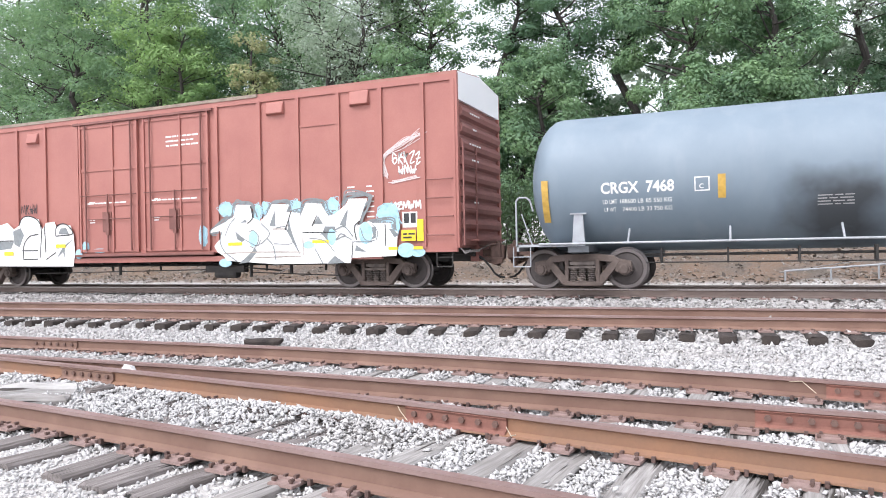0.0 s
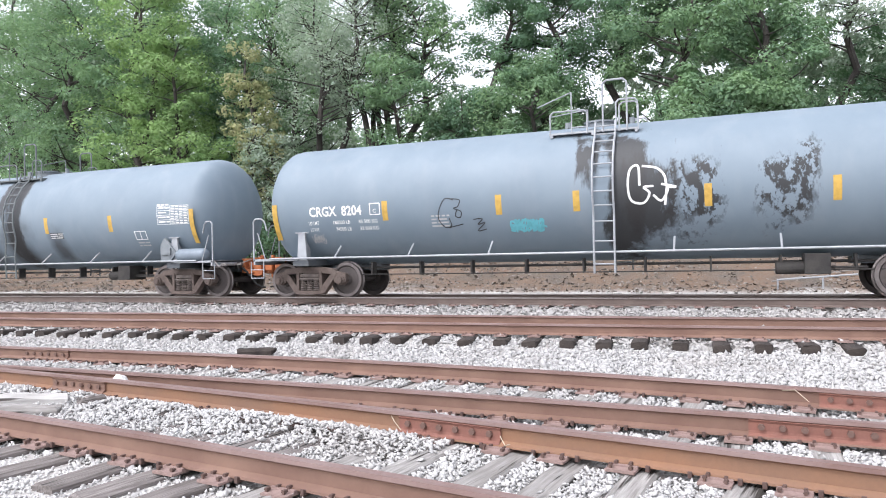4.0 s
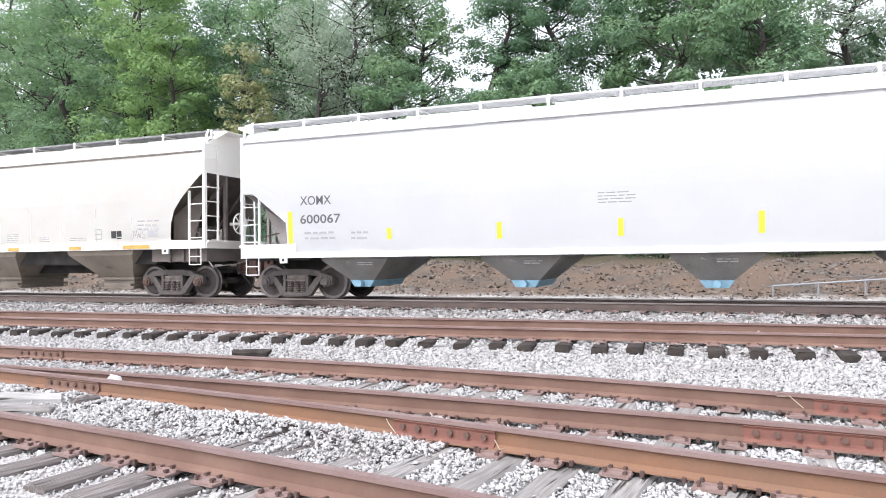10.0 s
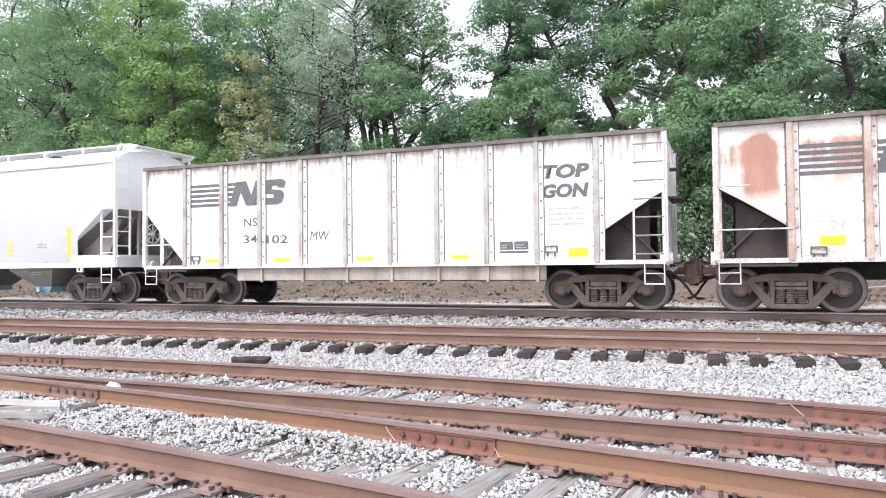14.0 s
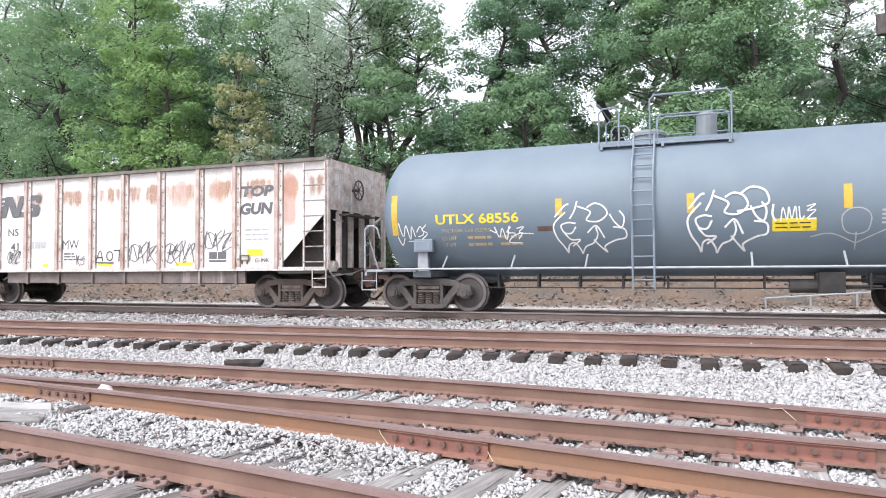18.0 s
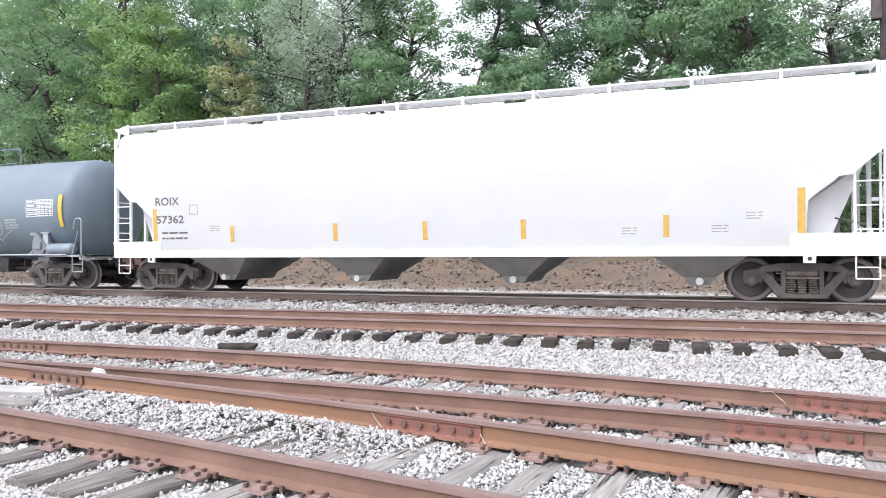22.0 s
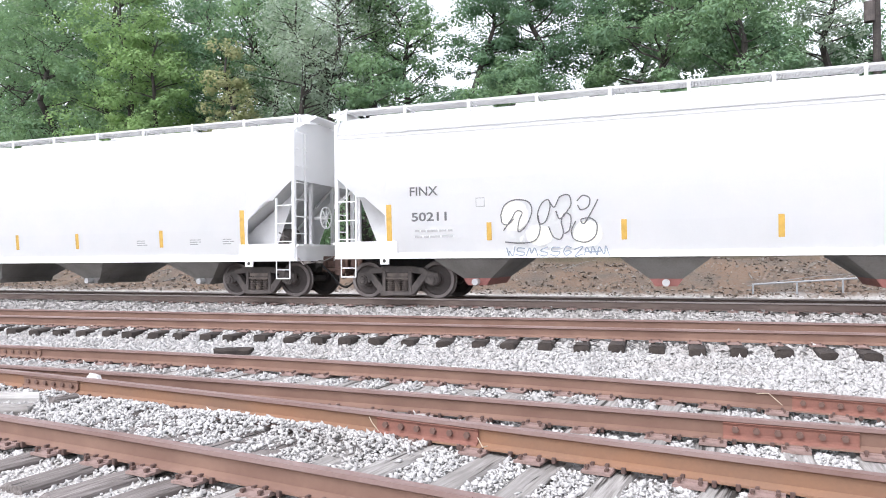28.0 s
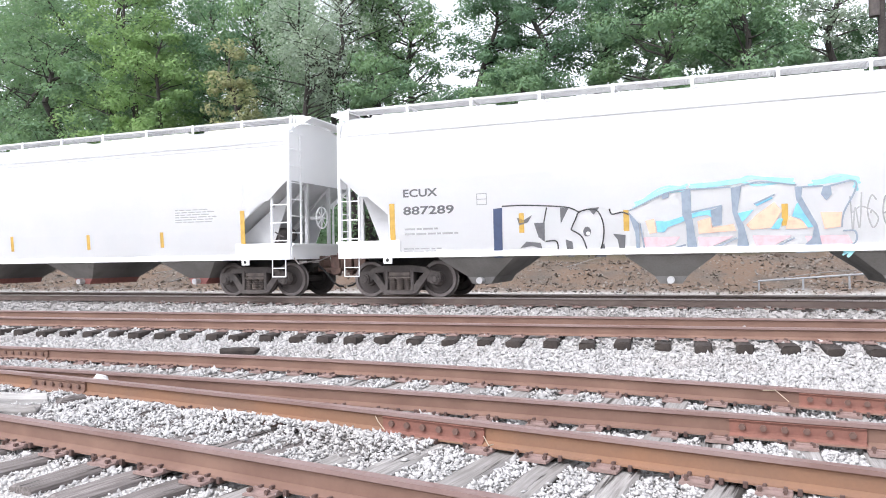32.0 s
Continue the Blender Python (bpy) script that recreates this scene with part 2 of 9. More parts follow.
def lathe(bm, prof, axis="y", n=24, mats=None, centre=(0, 0, 0), caps=True):
    """Turns a profile of (radius, position along the axis) round the axis."""
    rings = []
    for r, s in prof:
        ring = []
        for i in range(n):
            a = 2 * math.pi * i / n
            c, d = r * math.cos(a), r * math.sin(a)
            p = {"y": (c, s, d), "x": (s, c, d), "z": (c, d, s)}[axis]
            ring.append(bm.verts.new((p[0] + centre[0], p[1] + centre[1], p[2] + centre[2])))
        rings.append(ring)
    for k, (a, b) in enumerate(zip(rings, rings[1:])):
        for i in range(n):
            f = bm.faces.new((a[i], a[(i + 1) % n], b[(i + 1) % n], b[i]))
            f.material_index = mats[k] if mats else 0
    if caps:
        bm.faces.new(rings[0][::-1])
        bm.faces.new(rings[-1])


def soften(bm, d=0.01):
    bmesh.ops.bevel(bm, geom=bm.edges[:], offset=d, segments=1, affect="EDGES", profile=0.5)


def finish(name, bm, mats, smooth=False):
    bmesh.ops.recalc_face_normals(bm, faces=bm.faces[:])
    me = bpy.data.meshes.new(name)
    bm.to_mesh(me)
    bm.free()
    for m in mats if isinstance(mats, (list, tuple)) else [mats]:
        me.materials.append(m)
    if smooth:
        for p in me.polygons:
            p.use_smooth = True
    return me


SPLIT = {"end_post", "bracket", "crossover_walk", "roof_grab_iron", "poling_pocket", "guard_rail", "side_sill", "side_handrail", "end_railing", "walkway", "grab_iron", "eave_rail",
         "hatch_cover", "corner_post", "roof_fascia", "side_wall", "stub_sill", "manway_fittings", "door_track", "brake_gear"}


def islands(bm):
    """Groups of faces that touch or nearly touch."""
    seen, groups = set(), []
    for f in bm.faces:
        if f.index in seen:
            continue
        stack, comp = [f], []
        seen.add(f.index)
        while stack:
            g = stack.pop()
            comp.append(g)
            for v in g.verts:
                for h in v.link_faces:
                    if h.index not in seen:
                        seen.add(h.index)
                        stack.append(h)
        co = np.array([tuple(v.co) for g in comp for v in g.verts])
        groups.append([co.min(0) - 0.004, co.max(0) + 0.004, comp])
    merged = True
    while merged:
        merged = False
        for i in range(len(groups)):
            for j in range(i + 1, len(groups)):
                a, b = groups[i], groups[j]
                if (a[0] <= b[1]).all() and (b[0] <= a[1]).all():
                    groups[i] = [np.minimum(a[0], b[0]), np.maximum(a[1], b[1]), a[2] + b[2]]
                    groups.pop(j)
                    merged = True
                    break
            if merged:
                break
    return [g[2] for g in groups]


def part(name, bm, mats, parent=None, label="", smooth=False, at=None):
    if name in SPLIT:
        bm.faces.index_update()
        groups = islands(bm)
        if len(groups) > 1:
            obs = []
            for comp in groups:
                one = bmesh.new()
                vmap = {}
                for f in comp:
                    for v in f.verts:
                        if v not in vmap:
                            vmap[v] = one.verts.new(v.co)
                    one.faces.new([vmap[v] for v in f.verts]).material_index = f.material_index
                obs.append(one)
            bm.free()
            made = [part(name + "_piece", one, mats, parent, label, smooth, at) for one in obs]
            for ob in made:
                ob.name = name
            return made[0]
    ob = new(name, finish(name, bm, mats, smooth))
    if parent:
        ob.parent = parent
    if at:
        ob.matrix_basis = at
    if label:
        ob["label"] = label
    return ob


def share(name, mesh, parent, at=None, label=""):
    ob = new(name, mesh)
    ob.parent = parent
    if at:
        ob.matrix_basis = at
    if label:
        ob["label"] = label
    return ob


def from_arrays(name, verts, faces, mats, smooth=False):
    me = bpy.data.meshes.new(name)
    nv, nf, k = len(verts), len(faces), faces.shape[1]
    me.vertices.add(nv)
    me.vertices.foreach_set("co", np.asarray(verts, np.float32).ravel())
    me.loops.add(nf * k)
    me.loops.foreach_set("vertex_index", np.asarray(faces, np.int32).ravel())
    me.polygons.add(nf)
    me.polygons.foreach_set("loop_start", np.arange(0, nf * k, k, dtype=np.int32))
    me.polygons.foreach_set("loop_total", np.full(nf, k, np.int32))
    me.update(calc_edges=True)
    for m in mats if isinstance(mats, (list, tuple)) else [mats]:
        me.materials.append(m)
    if smooth:
        me.polygons.foreach_set("use_smooth", np.ones(nf, bool))
    return me


# ---- plan ----
TRACK_Y, RAIL_Y = 16.05, 0.75      # centre of the train's track, half the rail spacing
NEAR_Z = 0.933 - 1.25              # top of the near rails
D_Z = -0.147                       # top of the middle track's rails
RAIL_H = 0.172
K = 1.25 / 1.22


def bend(a, b, c, lo, hi):
    """A rail's line y(x): a gentle parabola, straight beyond its ends."""
    def f(x):
        q = min(max(x / K, lo), hi)
        return K * (a * q * q + b * q + c + (x / K - q) * (2 * a * q + b))
    return f


line_c = bend(-0.0123, -0.1439, 7.0854, -7, 1.3)
line_b1 = bend(-0.0043, -0.0614, 5.7583, -8, 1.2)
line_b2 = bend(-0.0053, -0.1797, 4.6662, -8, 1.0)
line_a = bend(-0.0065, -0.1777, 3.2538, -5.5, -1.0)


def line_d(x):
    return 11.02 + 0.0594 * min(max(x, -30), 8)


GROUND_Y = [-60, 2, 8.4, 9.4, 10.2, 10.5, 10.7, 12.9, 13.6, 14.3, 14.75, 17.3, 18.1, 19.5, 24, 26.5, 29.5, 33, 60, 3000]
GROUND_Z = [-0.56, -0.56, -0.56, -0.55, -0.49, -0.41, -0.365, -0.365, -0.37, -0.27, -0.21, -0.21, -0.40, -0.45, -0.40, -0.1, 0.75, 1.0, 1.3, 1.3]


def ground_z(x, y):
    x, y = np.asarray(x, float), np.asarray(y, float)
    shift = np.where((y > 8) & (y < 14), 0.0594 * np.clip(x + 4.0, -26, 12), 0)
    return np.interp(y - shift, GROUND_Y, GROUND_Z)


# ---- ground ----
def ground_sheet():
    xs = np.concatenate([np.array([-2500, -900, -300, -120]), np.arange(-70, 50.1, 1.0), np.array([100, 300, 900, 2500])])
    ys = np.concatenate([np.array([-1500, -300, -60, -20]), np.arange(-6, 60.1, 0.5), np.array([80, 140, 300, 900, 3000])])
    gx, gy = np.meshgrid(xs, ys)
    gz = ground_z(gx, gy)
    rng = np.random.RandomState(3)
    lump = np.array([noise.fractal(Vector((x * 0.35, y * 0.35, 0.3)), 1.0, 2.0, 4) for x, y in zip(gx.ravel(), gy.ravel())]).reshape(gx.shape)
    gz = gz + lump * np.interp(gy, [18, 25, 28, 33, 60], [0.0, 0.06, 0.35, 0.3, 0.1])
    n, m = len(xs), len(ys)
    i = np.arange(n * m).reshape(m, n)
    f = np.stack([i[:-1, :-1], i[:-1, 1:], i[1:, 1:], i[1:, :-1]], -1).reshape(-1, 4)
    mt, nt, b = node_mat("gravel_and_dirt")
    g = nt.nodes.new("ShaderNodeNewGeometry")
    sep = nt.nodes.new("ShaderNodeSeparateXYZ")
    nt.links.new(g.outputs["Position"], sep.inputs[0])
    v = coords(nt)
    vor = nt.nodes.new("ShaderNodeTexVoronoi")
    vor.inputs["Scale"].default_value = 19
    nt.links.new(v, vor.inputs["Vector"])
    grey = mixcol(nt, vor.outputs["Color"], (0.30, 0.282, 0.268), (0.54, 0.525, 0.50))
    patch = noise_tex(nt, v, 0.6, 5)
    fin = noise_tex(nt, v, 14, 5)
    dirt = mixcol(nt, ramp(nt, patch, 0.36, 0.54), (0.09, 0.074, 0.063), (0.165, 0.10, 0.064))
    dirt = mixcol(nt, ramp(nt, fin, 0.35, 0.75), dirt, (0.17, 0.145, 0.12))
    litter = mixcol(nt, ramp(nt, fin, 0.35, 0.7), (0.05, 0.045, 0.03), (0.13, 0.11, 0.07))
    edge = mathn(nt, "ADD", sep.outputs[1], mathn(nt, "MULTIPLY", mathn(nt, "SUBTRACT", patch, 0.5), 3.0))
    c = mixcol(nt, ramp(nt, edge, 24.0, 25.2), grey, dirt)
    c = mixcol(nt, ramp(nt, edge, 30.5, 32.5), c, litter)
    nt.links.new(c, b.inputs["Base Color"])
    b.inputs["Roughness"].default_value = 0.95
    bump(nt, b, mathn(nt, "ADD", vor.outputs["Distance"], fin), 0.7, 0.03)
    ob = new("ground", from_arrays("ground", np.stack([gx, gy, gz], -1).reshape(-1, 3), f, mt, True))
    tagged(ob, "pale gravel ground rising to a brown dirt bank", "ground", kind="structure")


ground_sheet()

# ---- rails ----
RAIL_PROFILE = [(-0.036, 0.0), (0.036, 0.0), (0.037, -0.030), (0.012, -0.044), (0.009, -0.135), (0.070, -0.158), (0.072, -0.172),
                (-0.072, -0.172), (-0.070, -0.158), (-0.009, -0.135), (-0.012, -0.044), (-0.037, -0.030)]


def rail_mesh(name, line, x0, x1, z, mats, step=0.5):
    bm = bmesh.new()
    xs = np.linspace(x0, x1, max(2, int((x1 - x0) / step)))
    rings = []
    for x in xs:
        y = line(x)
        rings.append([bm.verts.new((x, y + p[0], z + p[1])) for p in RAIL_PROFILE])
    n = len(RAIL_PROFILE)
    for a, b in zip(rings, rings[1:]):
        for i in range(n):
            f = bm.faces.new((a[i], a[(i + 1) % n], b[(i + 1) % n], b[i]))
            f.material_index = 0 if i in (0, 1, n - 1) else 1
    bm.faces.new(rings[0])
    bm.faces.new(rings[-1][::-1])
    return finish(name, bm, mats)


def rail_at(x, line):
    """Place and turn on a rail's line at x."""
    return pose(x, line(x), 0, 0, 0, math.degrees(math.atan2(line(x + 0.05) - line(x - 0.05), 0.1)))


def joint_bar_mesh(mat):
    bm = bmesh.new()
    L = 0.46
    prism_pts = [(-0.046, -0.040), (-0.020, -0.036), (-0.014, -0.060), (-0.016, -0.118), (-0.026, -0.134), (-0.066, -0.150), (-0.070, -0.160), (-0.040, -0.160), (-0.032, -0.120), (-0.034, -0.060)]
    a = [bm.verts.new((-L, y, z)) for y, z in prism_pts]
    b = [bm.verts.new((L, y, z)) for y, z in prism_pts]
    bm.faces.new(a)
    bm.faces.new(b[::-1])
    for i in range(len(a)):
        bm.faces.new((a[i], b[i], b[(i + 1) % len(a)], a[(i + 1) % len(a)]))
    return finish("joint_bar", bm, mat)


def bolt_mesh():
    bm = bmesh.new()
    lathe(bm, [(0.026, -0.062), (0.026, -0.040), (0.014, -0.040), (0.014, -0.02)], "y", 6)
    return finish("bolt", bm, M_STEEL_RUST)


def spike_mesh():
    bm = bmesh.new()
    box(bm, -0.008, 0.008, -0.008, 0.008, -0.03, 0.014)
    prism(bm, [(-0.014, 0.008), (0.014, 0.008), (0.010, 0.024), (-0.010, 0.024)], -0.010, 0.024)
    return finish("spike", bm, M_STEEL_RUST)


def plate_mesh():
    bm = bmesh.new()
    prism(bm, [(-0.10, -0.196), (0.10, -0.196), (0.10, -0.180), (0.092, -0.176), (-0.092, -0.176), (-0.10, -0.180)], -0.185, 0.185)
    box(bm, -0.10, 0.10, -0.100, -0.076, -0.18, -0.164)
    box(bm, -0.10, 0.10, 0.076, 0.100, -0.18, -0.164)
    return finish("tie_plate", bm, M_PLATE)


def anchor_mesh():
    """A spring clip hooked round the rail's foot."""
    bm = bmesh.new()
    prism(bm, [(-0.013, -0.186), (0.013, -0.186), (0.012, -0.156), (-0.012, -0.156)], -0.090, -0.062)
    box(bm, -0.011, 0.011, -0.092, 0.09, -0.194, -0.180)
    box(bm, -0.014, 0.014, -0.098, -0.082, -0.192, -0.148)
    soften(bm, 0.003)
    return finish("rail_anchor", bm, M_STEEL_RUST)


def tie_mesh(name, length, mat, seed, w=0.115, h=0.17):
    rng = random.Random(seed)
    bm = bmesh.new()
    n = 9
    rings = []
    for k in range(n):
        y = -length / 2 + length * k / (n - 1)
        ww = w * rng.uniform(0.94, 1.04)
        hh = rng.uniform(-0.012, 0.004)
        rings.append([bm.verts.new((sx * ww + rng.uniform(-0.006, 0.006), y + (rng.uniform(-0.015, 0.015) if k in (0, n - 1) else 0), z)) for sx, z in ((-1, -h), (1, -h), (1, hh - 0.02), (0.8, hh), (0.15, hh - rng.uniform(0, 0.012)), (-0.75, hh), (-1, hh - 0.025))])
    m = 7
    for a, b in zip(rings, rings[1:]):
        for i in range(m):
            bm.faces.new((a[i], a[(i + 1) % m], b[(i + 1) % m], b[i]))
    bm.faces.new(rings[0])
    bm.faces.new(rings[-1][::-1])
    return finish(name, bm, mat)


JOINT, JOINT_BROWN, BOLT, SPIKE, PLATE, ANCHOR = joint_bar_mesh(M_BAR), joint_bar_mesh(M_RAIL), bolt_mesh(), spike_mesh(), plate_mesh(), anchor_mesh()
TIES_GREY = [tie_mesh("timber_tie", 2.75, M_TIE, s) for s in range(5)]
TIES_BROWN = [tie_mesh("timber_tie", 2.75, M_TIE_BROWN, 20 + s, 0.12) for s in range(5)]
TIES_DARK = [tie_mesh("creosote_tie", 2.6, M_TIE_DARK, 40 + s) for s in range(5)]


def rail(line, x0, x1, z, mats, label, joints=(), group="rails", plates=(), bolts_side=-1):
    r = new("rail", rail_mesh("rail", line, x0, x1, z, mats))
    tagged(r, label, "rail", group, "structure")
    for jx in joints:
        m = rail_at(jx, line)
        j = share("joint_bar", JOINT if jx > -5 else JOINT_BROWN, r, Matrix.Translation((0, 0, z)) @ m, "bolted rusty red joint bar" if jx > -5 else "bolted brown joint bar")
        for k in range(6):
            share("bolt", BOLT, j, pose(-0.37 + 0.148 * k, 0.006, -0.088))
    for px in plates:
        m = Matrix.Translation((0, 0, z)) @ rail_at(px, line)
        p = share("tie_plate", PLATE, r, m)
        if z == NEAR_Z:
            for sx in random.choice(((-0.15, 0.15), (-0.15,), (0.15,))):
                share("rail_anchor", ANCHOR, r, m @ pose(sx + random.uniform(-0.02, 0.02), 0, 0))
        for sx, sy in ((-0.055, -0.085), (0.05, -0.085), (0.03, 0.085), (-0.07, -0.155), (0.068, -0.150)):
            share("spike", SPIKE, p, pose(sx + random.uniform(-0.01, 0.01), sy, -0.176 + random.uniform(-0.005, 0.012), 0, 0, 0 if sy < 0 else 180))
    return r


random.seed(5)
NEAR_PITCH = 0.50
near_ties = [-13.6 + NEAR_PITCH * k for k in range(40)]
A_TIES = [x + random.uniform(-0.05, 0.05) for x in near_ties if x < 2.2]
C_TIES = [x + 0.22 + random.uniform(-0.05, 0.05) for x in near_ties if x < 4.5]
rail(line_a, -15, 30, NEAR_Z, [M_HEAD, M_RAIL], "rusty brown steel rail with spiked tie plates", plates=[x for x in A_TIES if -6.5 < x < 0.5])
rail(line_b2, -9.3, 30, NEAR_Z, [M_HEAD, M_RAIL_ORANGE], "orange rusty diverging rail with bolted joint bars", joints=[-2.04, -6.75], plates=[x for x in A_TIES if -9 < x < 2.2])
rail(line_b1, -16, 30, NEAR_Z, [M_HEAD, M_RAIL], "rusty brown rail with a worn bright head", joints=[0.60], plates=[x for x in C_TIES if -9 < x < 2.2])
rail(line_c, -18, 30, NEAR_Z, [M_HEAD, M_RAIL], "rusty brown rail with a worn head beside gravel", joints=[1.22, -9.6], plates=[x for x in C_TIES if -10 < x < 2.2])
rail(line_d, -70, 45, D_Z, [M_HEAD, M_RAIL], "rusty rail of the raised middle track", plates=[-12 + 0.54 * k for k in range(30)])
rail(lambda x: line_d(x) + 1.5, -70, 45, D_Z, [M_HEAD, M_RAIL], "rusty far rail of the middle track")
rail(lambda x: TRACK_Y - RAIL_Y, -90, 60, 0, [M_SHINY, M_RAIL_DARK], "dark rail under the train with a polished head", plates=[-14 + 0.54 * k for k in range(36)])
rail(lambda x: TRACK_Y + RAIL_Y, -90, 60, 0, [M_SHINY, M_RAIL_DARK], "dark rail under the train with a polished head")


# ---- ties ----
def lay(meshes, name, label, group, places):
    for k, m in enumerate(places):
        ob = new(name, meshes[k % len(meshes)])
        ob.matrix_basis = m
        tagged(ob, label, "railroad tie", group)


def tie_pose(x, y, z, rz):
    return pose(x, y, z + random.uniform(-0.012, 0.006), random.uniform(-0.4, 0.4), random.uniform(-1.5, 1.5), rz + random.uniform(-2.5, 2.5))


NEAR_TIE_Z = NEAR_Z - RAIL_H - 0.02
a_tie_poses, c_tie_poses = [], []
for x in A_TIES:
    ya, yb = line_a(x), line_b2(x)
    a_tie_poses.append(tie_pose(x + 0.02, (ya + yb) / 2 - 0.05, NEAR_TIE_Z, -9))
for x in C_TIES:
    yc, yb = line_c(x), line_b1(x)
    c_tie_poses.append(tie_pose(x, (yc + yb) / 2, NEAR_TIE_Z, -3))
lay(TIES_GREY, "timber_tie", "grey weathered split timber tie sunk in ballast", "ties of the near track", [m for m in a_tie_poses if m.translation.x > -2.7])
lay(TIES_BROWN, "timber_tie", "grey-brown split timber tie with a bare end", "ties of the near track", [m for m in a_tie_poses if m.translation.x <= -2.7])
lay(TIES_GREY, "timber_tie", "grey weathered timber tie between pale stones", "ties of the siding", c_tie_poses)
D_TIES = [-32 + 0.54 * k for k in range(75)]
lay(TIES_DARK, "creosote_tie", "black creosoted tie with its end bare above gravel", "ties of the middle track",
    [tie_pose(x, line_d(x) + 0.75 + random.uniform(-0.06, 0.06), D_Z - RAIL_H - 0.02, 3.4) for x in D_TIES])
T_TIES = [-42 + 0.54 * k for k in range(105)]
lay(TIES_DARK, "creosote_tie", "black creosoted tie under the train's rails", "ties of the train's track",
    [tie_pose(x, TRACK_Y, -RAIL_H - 0.02, 0) for x in T_TIES])


# ---- ballast ----
# a crushed stone; the far ones are bedded so that their undersides stay out of sight
STONE = 1.35 * np.array([(1, 0, 0), (-1, 0, 0), (0, 1, 0), (0, -1, 0), (0, 0, 1), (0, 0, -1)], float)
STONE_F = np.array([(0, 2, 4), (2, 1, 4), (1, 3, 4), (3, 0, 4), (2, 0, 5), (1, 2, 5), (3, 1, 5), (0, 3, 5)])
BEDDED = 1.35 * np.array([(1, 0, -0.25), (-1, 0, -0.25), (0, 1, -0.25), (0, -1, -0.25), (0.12, 0.08, 0.8)], float)
BEDDED_F = STONE_F[:4]


def stones(name, px, py, pz, size, mat, label, seed, flat=0.7, shape=(BEDDED, BEDDED_F)):
    """Many small angular stones joined in one mesh."""
    rng = np.random.RandomState(seed)
    n = len(px)
    k = len(shape[0])
    v = shape[0][None] * (1 + rng.uniform(-0.42, 0.25, (n, k, 3))) + rng.uniform(-0.18, 0.18, (n, k, 3))
    v *= (size * np.clip(rng.lognormal(-0.12, 0.36, n), 0.45, 2.0))[:, None, None] * np.stack([rng.uniform(0.95, 1.5, n), rng.uniform(0.8, 1.1, n), rng.uniform(0.5, 0.85, n) * flat / 0.7], -1)[:, None, :]
    # turned freely about the upright, tilted less: stones lie on their broad sides
    q = rng.normal(size=(n, 4)) * np.array([1.0, 0.42, 0.42, 1.0])
    q /= np.linalg.norm(q, axis=1)[:, None]
    w, x, y, z = q.T
    R = np.stack([1 - 2 * (y * y + z * z), 2 * (x * y - z * w), 2 * (x * z + y * w), 2 * (x * y + z * w), 1 - 2 * (x * x + z * z), 2 * (y * z - x * w), 2 * (x * z - y * w), 2 * (y * z + x * w), 1 - 2 * (x * x + y * y)], -1).reshape(n, 3, 3)
    v = np.einsum("nij,nkj->nki", R, v) + np.stack([px, py, pz], -1)[:, None, :]
    f = (shape[1][None] + k * np.arange(n)[:, None, None]).reshape(-1, shape[1].shape[1])
    ob = new(name, from_arrays(name, v.reshape(-1, 3), f, mat))
    return tagged(ob, label, "ballast", kind="stuff")


def scatter(y0, y1, per_m2, seed):
    rng = np.random.RandomState(seed)
    px, py = [], []
    strips = int((y1 - y0) / 0.25)
    for k in range(strips):
        a, b = y0 + (y1 - y0) * k / strips, y0 + (y1 - y0) * (k + 1) / strips
        lo, hi = -1.62 * b - 0.7, 0.34 * b + 0.8
        n = int(per_m2(0.5 * (a + b)) * (b - a) * (hi - lo))
        px.append(rng.uniform(lo, hi, n))
        py.append(rng.uniform(a, b, n))
    return np.concatenate(px), np.concatenate(py), rng


def tie_cover(px, py, ties, half_l, half_w=0.106):
    """True where a place lies on one of the ties."""
    on = np.zeros(len(px), bool)
    for m in ties:
        inv = m.inverted()
        lx = inv[0][0] * px + inv[0][1] * py + inv[0][3]
        ly = inv[1][0] * px + inv[1][1] * py + inv[1][3]
        on |= (np.abs(lx) < half_w) & (np.abs(ly) < half_l)
    return on


